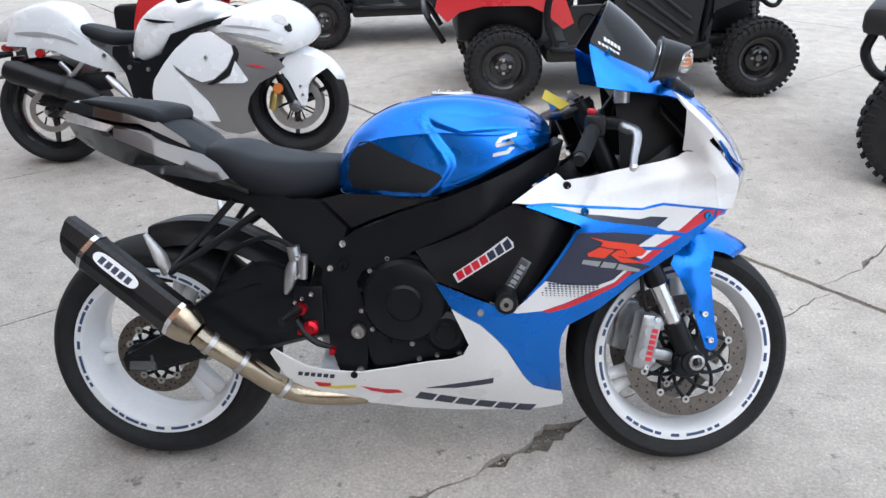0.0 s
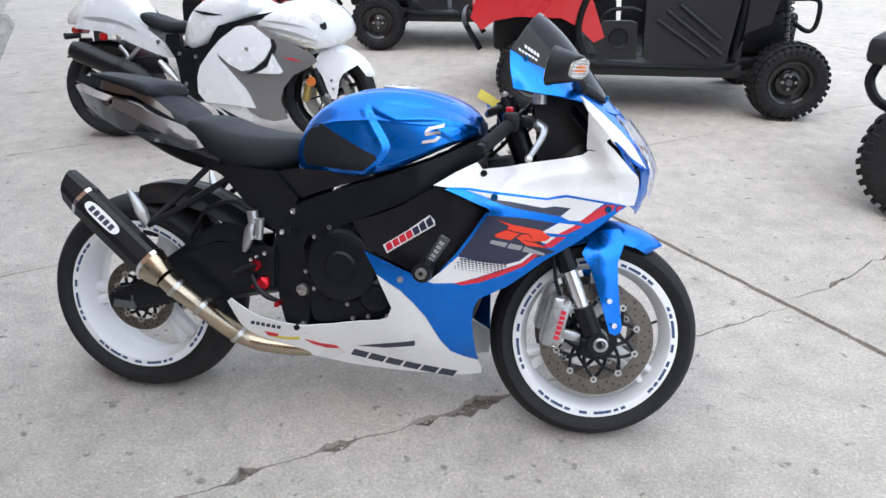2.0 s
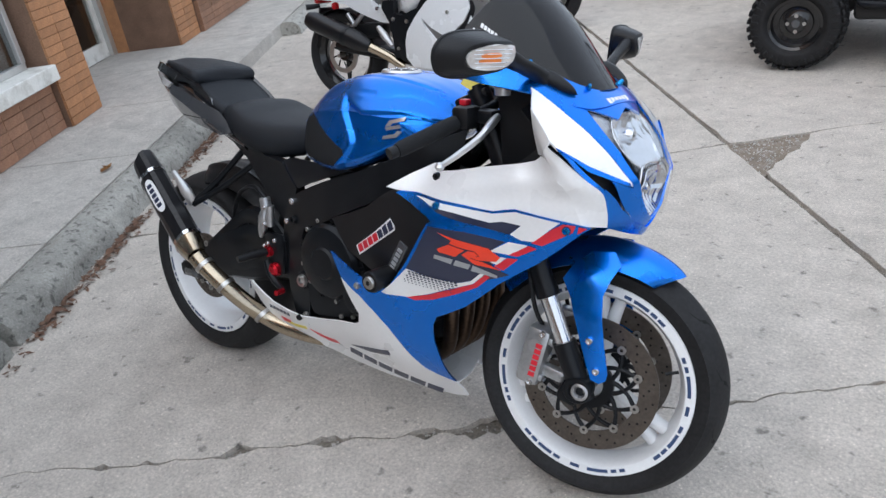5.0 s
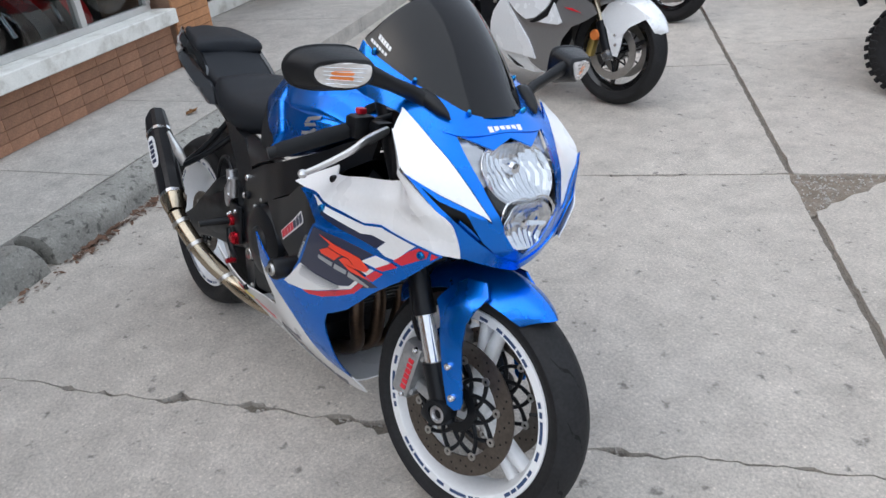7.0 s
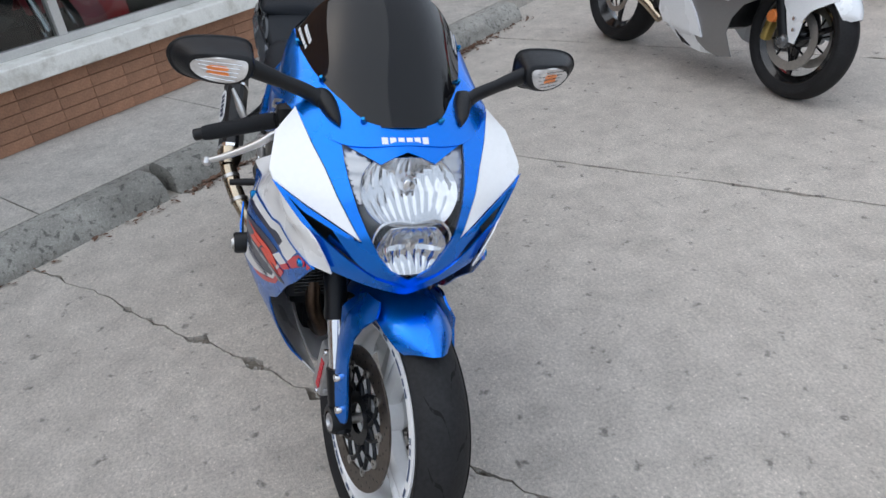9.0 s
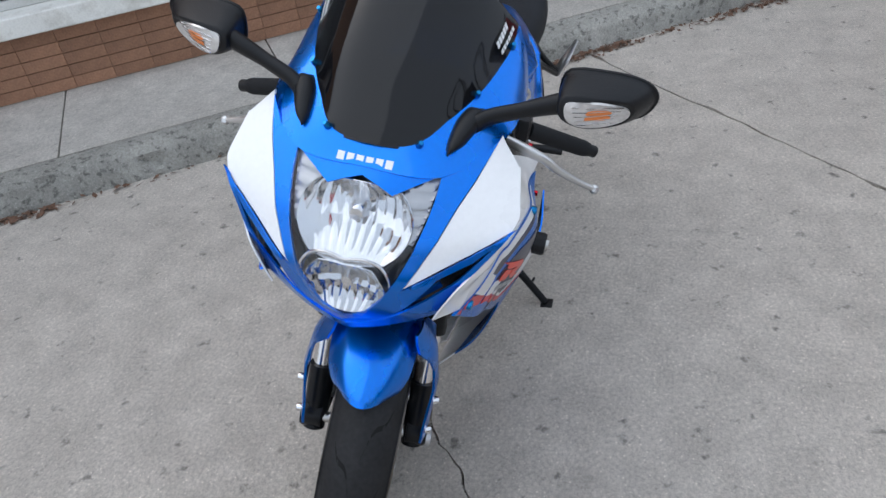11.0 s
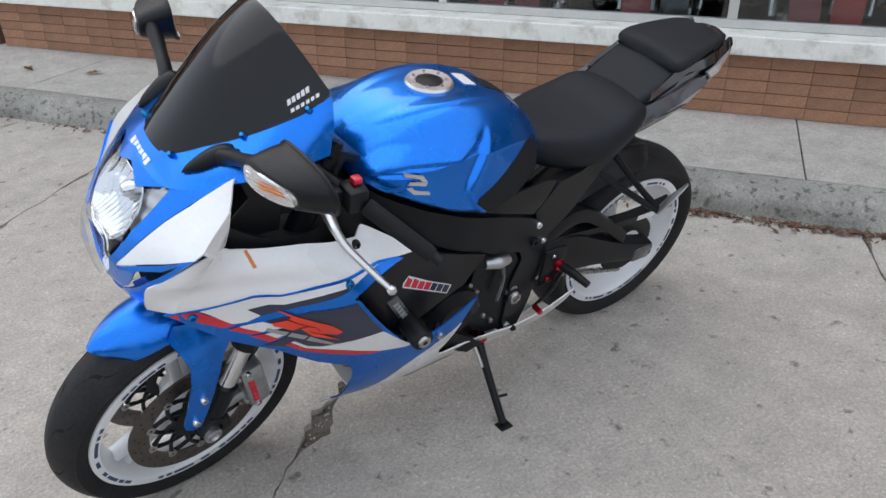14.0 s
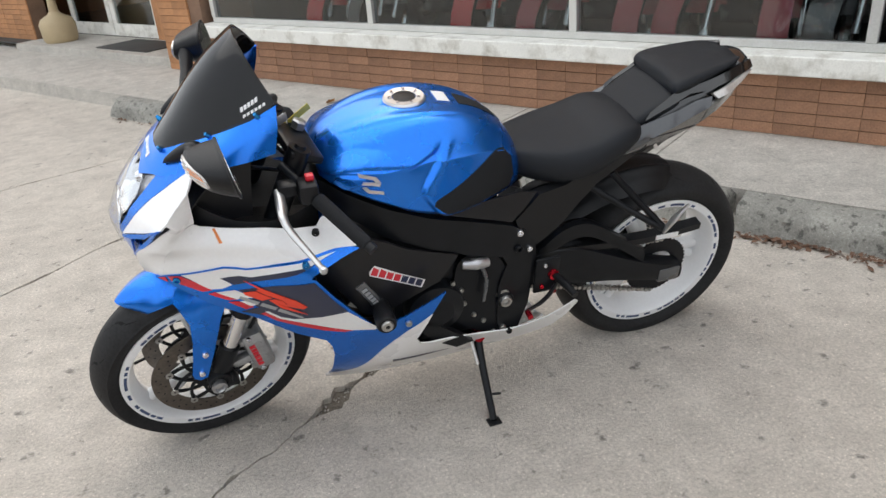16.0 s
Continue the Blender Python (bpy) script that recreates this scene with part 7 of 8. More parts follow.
def touring_sport(m):
    b = thing("white_sport_motorcycle", m)
    tagged(b, "white and warm grey sport motorcycle parked on the concrete", "motorcycle")
    plain_wheel(b, "front_wheel", (.735, 0, .295), .122, .297, .222, M_BLACKRIM, .150, (-1, 1), 3)
    plain_wheel(b, "rear_wheel", (-.665, 0, .30), .18, .303, .222, M_BLACKRIM, .12, (-1,), 3)
    def sp(name, pts, mat, label, surf, smooth=True, thick=.006, lift=0.0, sides=(-1, 1), step=.016):
        return side_panel(name, pts, mat, b, label, surface=surf, thick=thick, smooth=smooth, lift=lift, step=step, sides=sides)
    flank = bulged(.275, .22, .50, .60, .42, .075)
    brow = lambda x, z: .235 - .30 * max(0, z - .66) - .9 * max(0, x - .55) ** 1.6
    # humped tail and its side panels
    hump = loft_bm([lozenge(*v) for v in ((-.36, .11, .64, .72), (-.40, .125, .66, .80), (-.45, .135, .66, .865), (-.53, .145, .67, .895), (-.62, .145, .68, .885), (-.72, .14, .69, .855), (-.80, .125, .69, .815), (-.86, .10, .69, .77), (-.895, .06, .69, .73))], per=4)
    part("tail_cowl", hump, M_PEARL, b, "pearl white humped tail")
    tailside = bulged(.172, -.45, .68, .55, .3, .045)
    sp("side_panel", [(-.76, .755), (-.61, .767), (-.436, .739), (-.334, .67), (-.248, .601), (-.174, .502), (-.265, .516), (-.36, .552), (-.454, .592), (-.527, .632), (-.638, .655), (-.80, .668)], M_PEARL, "white swept tail side panel", tailside, smooth=False, thick=.012)
    sp("side_flash", [(-.74, .735), (-.60, .735), (-.46, .70), (-.40, .66), (-.52, .70), (-.66, .715)], M_GREYW, "pale grey flash along the tail", tailside, lift=.003)
    part("tail_bolt", lathe_bm([(0.0001, -.012), (.012, -.012), (.012, 0)], "y", at=(-.27, -.168, .60), seg=12), M_CHROME, b)
    seat = loft_bm([lozenge(*v) for v in ((-.085, .09, .665, .715), (-.13, .12, .655, .725), (-.235, .14, .650, .732), (-.33, .14, .680, .762), (-.40, .12, .715, .775), (-.435, .09, .735, .77))], per=4)
    part("seat", seat, M_SEAT, b, "black rider seat")
    tank = loft_bm([lozenge(*v) for v in ((-.135, .09, .56, .63), (-.115, .14, .55, .70), (-.06, .175, .55, .79), (.04, .20, .60, .86), (.15, .205, .68, .895), (.28, .19, .74, .885), (.38, .16, .77, .855), (.46, .10, .79, .81))], per=4)
    part("fuel_tank", tank, M_PEARL, b, "white rounded fuel tank")
    sp("tank_mark", [(-.02, .785), (.06, .775), (.15, .762), (.08, .758), (.02, .765)], M_SATIN, "dark slanted mark on the tank", lambda x, z: .207)
    sp("frame_beam", [(-.205, .647), (-.122, .65), (-.121, .57), (-.075, .555), (.048, .598), (.115, .7), (.351, .766), (.465, .787), (.444, .75), (.313, .73), (.211, .693), (.118, .624), (.056, .551), (.007, .461), (-.036, .30), (-.13, .30), (-.146, .441), (-.157, .504), (-.214, .602)], M_SATIN, "black frame beam", lambda x, z: .205, smooth=False, thick=.05)
    for x, z in ((-.13, .535), (-.10, .36), (-.03, .52)):
        part("frame_bolt", lathe_bm([(0.0001, -.010), (.010, -.010), (.013, 0)], "y", at=(x, -.206, z), seg=14), M_STEEL, b)
    # grey fairing under everything, white lobes on top of it
    sp("side_fairing", [(.10, .56), (.25, .68), (.40, .70), (.478, .64), (.579, .606), (.683, .555), (.716, .509), (.657, .468), (.573, .428), (.514, .355), (.488, .278), (.521, .165), (.436, .148), (.36, .165), (.30, .20), (.22, .30), (.14, .42)], M_SILVERG, "warm grey side fairing", flank, smooth=False)
    sp("side_lobe", [(-.003, .407), (.018, .468), (.081, .549), (.153, .626), (.251, .699), (.347, .709), (.446, .634), (.455, .589), (.412, .516), (.34, .46), (.273, .446), (.199, .486), (.129, .546), (.14, .514), (.221, .423), (.289, .34), (.314, .292), (.336, .227), (.192, .243), (.03, .257), (-.01, .313)], M_PEARL, "white side lobe with a hooked cut", flank, lift=.012, smooth=False, thick=.012)
    sp("air_outlet", [(.472, .623), (.480, .572), (.427, .483), (.336, .434), (.300, .436), (.330, .452), (.408, .506), (.452, .583), (.452, .631)], M_BLACKP, "dark air outlet round the lobe", flank, lift=.006)
    sp("side_fin", [(.460, .552), (.518, .447), (.493, .433), (.36, .437), (.425, .473)], M_PEARL, "white fin", flank, lift=.010, smooth=False)
    part("cover_bolt", lathe_bm([(0.0001, -.008), (.010, -.008), (.012, 0)], "y", at=(.31, -flank(.31, .575) - .013, .575), seg=14), M_STEEL, b)
    sp("belly_pan", [(.01, .25), (.174, .238), (.337, .222), (.419, .150), (.292, .141), (.178, .158), (.11, .195)], M_PEARL, "white belly pan", bulged(.235, .2, .3, .5, .3, .12), smooth=False, thick=.01)
    sp("belly_slit", [(.106, .222), (.228, .158), (.165, .168)], M_BLACKP, "dark belly slit", bulged(.238, .2, .3, .5, .3, .12), lift=.002, smooth=False)
    # nose
    nose = loft_bm([lozenge(*v) for v in ((.30, .16, .70, .76), (.38, .205, .66, .80), (.48, .222, .62, .835), (.60, .215, .59, .865), (.72, .185, .585, .865), (.80, .150, .61, .835), (.86, .105, .645, .785), (.895, .05, .68, .73))], per=4)
    NOSE = BVHTree.FromBMesh(nose)
    part("nose", nose, M_PEARL, b, "white rounded nose fairing")
    def nose_side(x, z):
        hit = NOSE.ray_cast(Vector((x, 1, z)), Vector((0, -1, 0)))
        return hit[0].y if hit[0] else .15
    sp("nose_stripe", [(.39, .700), (.50, .690), (.60, .665), (.71, .622), (.62, .640), (.50, .668)], M_GREYW, "grey stripe on the nose", nose_side, lift=.003)
    sp("nose_stripe", [(.40, .735), (.52, .730), (.66, .70), (.52, .715)], M_GREYW, "pale grey stripe on the nose", nose_side, lift=.003)
    for k in range(5):
        x, z = .50 + .042 * k, .652 - .014 * k
        sp("graphic", [(x, z), (x + .055, z - .010), (x + .085, z - .004), (x + .045, z - .020)], M_GOLDP, "pale gold graphic stroke", nose_side if z > .61 else flank, lift=.010 if z <= .61 else .004, smooth=False)
    sp("graphic", [(.515, .530), (.571, .526), (.630, .504), (.560, .516)], M_DECAL_RED, "small red mark", flank, lift=.004, smooth=False)
    sp("signal_lens", [(.665, .775), (.70, .785), (.735, .765), (.745, .725), (.71, .735), (.68, .75)], M_SIGNAL, "clear turn signal", nose_side, lift=.004)
    sp("nose_vent", [(.725, .715), (.755, .735), (.765, .70), (.745, .69)], M_BLACKP, "dark vent", nose_side, lift=.004)
    scr = patch_bm([[(.70, -.12, .865), (.74, 0, .88), (.70, .12, .865)], [(.56, -.14, .93), (.58, 0, .98), (.56, .14, .93)], [(.44, -.13, .97), (.42, 0, 1.05), (.44, .13, .97)]], per=4)
    part("windscreen", finish_sheet(scr, Vector((.6, 0, .8)), .004), M_SMOKE, b, "tinted windscreen")
    for s in (-1, 1):
        y = s * .10
        part("fork_leg", tube_bm([(.735, y, .285), (.70, y, .36), (.66, y, .46)], [.034, .030, .027], 14, 2), M_SATIN, b, "black fork bottom")
        part("stanchion", tube_bm([(.67, y, .44), (.56, y, .68)], .021, 14, 1), M_TITAN, b, "bronze fork tube")
        cal = box_bm(.045, .05, .11, bevel=.014, m=Matrix.Translation((.612, s * .088, .315)) @ pose(0, 0, 0, 0, 12, 0))
        part("caliper", cal, M_GOLD, b, "gold brake caliper")
        part("reflector", lathe_bm([(0.0001, s * .135), (.026, s * .135), (.030, s * .128), (.030, s * .11)], "y", at=(.648, 0, .385), seg=24), M_AMBER, b, "round amber reflector")
        part("axle_clamp", lathe_bm([(0.0001, s * .14), (.016, s * .14), (.022, s * .132), (.034, s * .128), (.036, s * .10)], "y", at=(.735, 0, .285), seg=20), M_GUN, b)
        part("handgrip", tube_bm([(.30, s * .18, .90), (.22, s * .34, .87)], .018, 12, 1), M_PAD, b)
        part("foot_bracket", tube_bm([(-.275, s * .175, .49), (-.22, s * .19, .44), (-.16, s * .195, .375)], [.014, .026, .016], 10, flat=.4), M_ALUM, b, "bare aluminium foot bracket")
        part("peg_bracket", tube_bm([(-.52, s * .16, .57), (-.47, s * .175, .50), (-.57, s * .18, .47)], .014, 10), M_ALUM, b, "bright passenger peg bracket")
        part("peg_bracket", tube_bm([(-.40, s * .16, .565), (-.46, s * .175, .50)], .014, 10, 1), M_ALUM, b)
    arch = []
    for ang, w, r in ((26, .035, .325), (32, .062, .328), (45, .078, .33), (65, .084, .332), (85, .086, .332), (105, .085, .325), (120, .07, .32)):
        a = radians(ang)
        arch.append([(.735 + (r - .05 * abs(t) ** 2.5) * math.cos(a), w * t, .285 + (r - .05 * abs(t) ** 2.5) * math.sin(a)) for t in (-1, -.6, 0, .6, 1)])
    guard = part("front_mudguard", finish_sheet(patch_bm(arch, per=4), Vector((.3, 0, 1)), .005), M_PEARL, b, "white front mudguard")
    side_panel("mudguard_leg", [(.655, .49), (.70, .555), (.76, .575), (.86, .555), (.95, .50), (.90, .47), (.85, .44), (.822, .40), (.812, .33), (.80, .282), (.77, .285), (.745, .34), (.715, .42)], M_PEARL, guard, "white mudguard leg", surface=lambda x, z: .098 - .9 * max(0, x - .84) ** 1.5 + .02 * min(1, max(0, (.56 - z) / .15)), thick=.006, step=.014)
    for s in (-1, 1):
        for x, z in ((.775, .395), (.785, .345)):
            part("guard_bolt", lathe_bm([(0.0001, s * .008), (.008, s * .008), (.010, 0)], "y", at=(x, s * .120, z), seg=12), M_CHROME, guard)
    sil = lathe_bm([(0.0001, 0), (.030, 0), (.048, .004), (.062, .05), (.062, .40), (.045, .47), (.032, .50)], "z", seg=24, m=Matrix.Translation((-.775, -.255, .552)) @ Vector((.93, .06, -.36)).to_track_quat("Z", "Y").to_matrix().to_4x4())
    part("silencer", sil, M_CARBON, b, "black carbon silencer", angle=50)
    part("silencer_strap", lathe_bm([(.064, .30), (.066, .30), (.066, .325), (.064, .325)], "z", seg=24, closed=True, m=Matrix.Translation((-.775, -.255, .552)) @ Vector((.93, .06, -.36)).to_track_quat("Z", "Y").to_matrix().to_4x4()), M_SATIN, b)
    part("link_pipe", tube_bm([(-.31, -.225, .37), (-.20, -.19, .31), (-.10, -.16, .24)], .030, 14), M_TITAN, b, "brass coloured link pipe")
    part("swingarm", box_bm(.56, .24, .075, bevel=.03, m=Matrix.Translation((-.42, 0, .33)) @ pose(0, 0, 0, 0, 8, 0)), M_SATIN, b, "black swingarm")
    part("engine", box_bm(.46, .34, .36, (.08, 0, .42), .06), M_SATIN, b, "black engine")
    part("engine_cover", lathe_bm([(0.0001, -.21), (.06, -.21), (.085, -.195), (.09, -.16)], "y", at=(-.04, 0, .36), seg=32), M_SATIN, b)
    part("tail_lamp", box_bm(.06, .14, .045, (-.85, 0, .655), .02), M_REDLENS, b, "red tail lamp")
    part("reflector", lathe_bm([(0.0001, -.165), (.020, -.165), (.024, -.158), (.024, -.14)], "y", at=(-.625, 0, .622), seg=20), M_REDLENS, b, "round red reflector")
    part("signal_stalk", tube_bm([(-.80, -.10, .625), (-.86, -.17, .62)], [.014, .020], 12, 1), M_BLACKP, b)
    part("plate_hanger", box_bm(.02, .14, .27, bevel=.008, m=Matrix.Translation((-.845, -.02, .48)) @ pose(0, 0, 0, 0, 15, 0)), M_BLACKP, b, "black plate hanger")
    part("rear_mudguard", finish_sheet(patch_bm([[(-.665 + .315 * math.cos(radians(a)), y, .29 + .315 * math.sin(radians(a))) for y in (-.10, 0, .10)] for a in (10, 45, 80, 115, 140)], per=4), Vector((0, 0, 1)), .005), M_BLACKP, b)
    part("chain_cover", box_bm(.30, .10, .10, (-.42, -.08, .46), .03), M_BLACKP, b)
    part("side_stand", tube_bm([(-.10, .16, .24), (-.06, .30, .065)], .013, 10, 1), M_SATIN, b)
    return b


touring_sport(pose(-1.665, 2.45, 0.0, 0, 0, 6.5) @ pose(0, 0, 0, -9, 0, 0))


# ---------------------------------------------------------------- utility vehicles
M_UTVB = material("utv_black_plastic", (0.008, 0.008, 0.009), 0.5, vary=0.2, scale=12, bump=0.2, fine=300)


def lug_wheel(parent, at, outer=.272, width=.21, rim=.145, side=-1):
    w = new("wheel")
    w.parent = parent
    w.matrix_local = Matrix.Translation(at)
    part("tyre", lathe_bm(smooth_profile(torus_profile(width, outer - .007, rim)), seg=56, closed=True), M_TYRE, w, "knobbly black tyre", angle=60)
    lug = box_bm(.031, width * .34, .014, bevel=.005)
    base = part("tread_lug", lug, M_TYRE, w)
    me, first = base.data, True
    for row, (y, off, r) in enumerate(((-width * .30, 0, outer - .027), (width * .30, .5, outer - .027), (0, .25, outer - .007))):
        for i in range(34):
            a = 2 * math.pi * (i + off) / 34
            ob = base if first else new("tread_lug", me)
            first = False
            ob.parent = w
            tilt = (-24, 24, 0)[row]
            ob.matrix_local = Matrix.Rotation(-a, 4, "Y") @ Matrix.Translation((r, y, 0)) @ pose(0, 0, 0, tilt, 90, 0)
    for i in range(34):
        for s in (-1, 1):
            a = 2 * math.pi * (i + (.5 if s > 0 else 0)) / 34
            ob = new("tread_lug", me)
            ob.parent = w
            ob.matrix_local = Matrix.Rotation(-a, 4, "Y") @ Matrix.Translation((outer - .052, s * width * .45, 0)) @ pose(0, 0, 0, 0, 0, 90) @ Matrix.Diagonal((1, .55, .8, 1))
    s = side
    part("rim", lathe_bm([(rim + .004, s * width * .40), (rim - .012, s * width * .36), (rim - .02, s * width * .16), (rim - .05, s * width * .14), (rim - .055, s * width * .20), (.06, s * width * .22), (.05, s * width * .26), (.0001, s * width * .26)], seg=44), M_BLACKRIM, w, "black pressed steel rim")
    for k in range(4):
        a = math.pi / 2 * k
        part("wheel_nut", lathe_bm([(0.0001, s * width * .27), (.011, s * width * .27), (.012, s * width * .22)], "y", at=(.045 * math.cos(a), 0, .045 * math.sin(a)), seg=8), M_STEEL, w)
    part("hub_cap", lathe_bm([(0.0001, s * width * .29), (.022, s * width * .28), (.026, s * width * .24)], "y", seg=20), M_GUN, w)
    return w


def utility_vehicle(m, base, colour_label, red):
    """Side-by-side with open cabin: x forward, near side at negative y."""
    v = thing("utility_vehicle", m)
    tagged(v, colour_label, "utility vehicle")
    h, half = base / 2, .66
    for x in (-h, h):
        lug_wheel(v, (x, half - .10, .268), side=1)
        lug_wheel(v, (x, -half + .10, .268), side=-1)
    part("chassis", box_bm(base + .3, .80, .10, (.08, 0, .34), .02), M_UTVB, v)
    part("floor_skirt", box_bm(base - .62, 1.22, .10, (0.02, 0, .33), .03), M_UTVB, v, "black floor skirt")
    for s in (-1, 1):
        y = s * half
        surf = lambda x, z: half - .03
        side_panel("hood_side", [(h - .47, .55), (h - .36, .82), (h - .20, .90), (h + .28, .92), (h + .42, .82), (h + .46, .66), (h + .38, .58), (h + .29, .645), (h + .14, .675), (h - .17, .67), (h - .28, .615), (h - .40, .51)], red, v, "red front fender", surface=surf, thick=.05, sides=(s,), step=.04)
        side_panel("door", [(-.42, .40), (-.46, .80), (-.40, .86), (.10, .86), (.16, .80), (.14, .42), (.06, .38), (-.36, .37)], M_UTVB, v, "black ribbed door", surface=lambda x, z: half - .01, thick=.05, sides=(s,), step=.04)
        for p, q in (((-.38, .46), (.02, .74)), ((-.36, .56), (-.06, .78)), ((-.30, .44), (.08, .68))):
            part("door_rib", tube_bm([(p[0], s * (half + .0), p[1]), (q[0], s * (half + .0), q[1])], .014, 8, 1), M_UTVB, v)
        side_panel("cabin_panel", [(.18, .40), (.20, .645), (.24, .66), (.44, .655), (.50, .52), (.44, .40)], M_UTVB, v, "black front cabin panel", surface=lambda x, z: half - .04, thick=.04, sides=(s,), step=.04)
        part("side_recess", lathe_bm([(.0001, s * (half - .030)), (.055, s * (half - .030)), (.065, s * (half - .02)), (.065, s * (half - .05))], "y", at=(.32, 0, .545), seg=24), M_BLACKP, v)
        part("grab_rail", tube_bm([(.47, s * .60, .63), (.40, s * .60, .72), (.26, s * .60, .74), (.18, s * .60, .72)], .014, 10, 4), M_SATIN, v, "black grab rail")
        side_panel("bed_side", [(-h + .20, .66), (-h + .14, 1.0), (-.52, 1.0), (-.52, .42), (-h + .42, .42), (-h + .35, .60)], M_UTVB, v, "black cargo bed side", surface=lambda x, z: half - .03, thick=.05, sides=(s,), step=.04)
        part("cage_tube", tube_bm([(.52, s * .62, .36), (.60, s * .63, .62), (.50, s * .62, .95), (.28, s * .56, 1.45), (.10, s * .55, 1.72)], .024, 12, 5), M_SATIN, v, "black roll cage tube")
        part("cage_tube", tube_bm([(-.48, s * .60, .36), (-.50, s * .60, .95), (-.46, s * .55, 1.72)], .024, 12, 5), M_SATIN, v, "black roll cage tube")
        part("cage_tube", tube_bm([(.10, s * .55, 1.72), (-.46, s * .55, 1.72)], .024, 12, 1), M_SATIN, v, "black roll cage tube")
        part("sill_tube", tube_bm([(.56, s * .63, .42), (.48, s * .64, .37), (-.40, s * .64, .37), (-.50, s * .62, .44)], .02, 10, 4), M_SATIN, v, "black sill tube")
        part("headlamp", lathe_bm([(.0001, .02), (.05, .01), (.07, -.02), (.07, -.06)], "x", at=(h + .44, s * .42, .78), seg=24), M_SIGNAL, v, "clear round headlamp")
        shock = part("shock", tube_bm([(-h + .02, s * .50, .42), (-h + .08, s * .47, .95)], .016, 12, 1), M_GUN, v, "coil shock absorber")
        coil = [(-h + .02 + .06 * k / 72 + .034 * math.cos(k * math.pi / 4), s * (.50 - .03 * k / 72) + .034 * math.sin(k * math.pi / 4), .50 + .40 * k / 72) for k in range(73)]
        part("spring", tube_bm(coil, .006, 6, 1), M_SATIN, shock, "black coil spring")
        part("bumper_loop", tube_bm([(-h + .02, s * .50, .66), (-h - .08, s * .50, .60), (-h - .135, s * .50, .63), (-h - .14, s * .50, .76), (-h - .10, s * .50, .81), (-h + .04, s * .50, .81)], .016, 10, 3), M_SATIN, v, "black tube loop behind the wheel")
        for x in (-h, h):
            part("control_arm", tube_bm([(x + .10, s * .22, .34), (x, s * .48, .29), (x - .10, s * .22, .34)], .018, 8, 1), M_SATIN, v)
    hood = patch_bm([[(h - .38, -.60, .86), (h - .38, 0, .96), (h - .38, .60, .86)], [(h - .1, -.62, .93), (h - .1, 0, 1.02), (h - .1, .62, .93)], [(h + .30, -.56, .88), (h + .32, 0, .95), (h + .30, .56, .88)], [(h + .46, -.45, .72), (h + .48, 0, .76), (h + .46, .45, .72)]], per=5)
    part("hood", finish_sheet(hood, Vector((0, 0, 1)), .02), red, v, "red hood")
    part("bumper", tube_bm([(h + .40, -.35, .40), (h + .52, -.33, .60), (h + .52, .33, .60), (h + .40, .35, .40)], .022, 10, 4), M_SATIN, v, "black tube bumper")
    part("inner_arch", box_bm(.62, .70, .30, (h, 0, .54), .04), M_BLACKP, v)
    part("inner_arch", box_bm(.40, .70, .30, (-h + .12, 0, .55), .04), M_BLACKP, v)
    part("seat", box_bm(.42, 1.10, .14, (-.22, 0, .66), .05), M_SEAT, v, "black bench seat")
    part("seat_back", box_bm(.12, 1.10, .46, (-.44, 0, .92), .05), M_SEAT, v, "black seat back")
    part("dashboard", box_bm(.20, 1.14, .22, (.46, 0, .88), .05), M_UTVB, v)
    part("steering_wheel", lathe_bm([(.15, 0), (.165, .012), (.18, 0), (.165, -.012)], "x", seg=32, closed=True, m=Matrix.Translation((.28, -.30, 1.02)) @ pose(0, 0, 0, 0, 25, 0)), M_BLACKP, v)
    part("bed_floor", box_bm(.34, .84, .30, (-h + .18, 0, .86), .03), M_UTVB, v)
    part("warning_label", box_bm(.05, .003, .03, (.62, -half + .022, .36), 0), M_DECAL_W, v, "small white label")
    return v


utility_vehicle(pose(1.073, 4.227, 0, 0, 0, 186.0), 1.77, "red and black utility vehicle parked on the lot", M_RED)
utility_vehicle(pose(-0.71, 6.30, 0, 0, 0, 190), 1.75, "black utility vehicle parked behind the red one", M_UTVB)


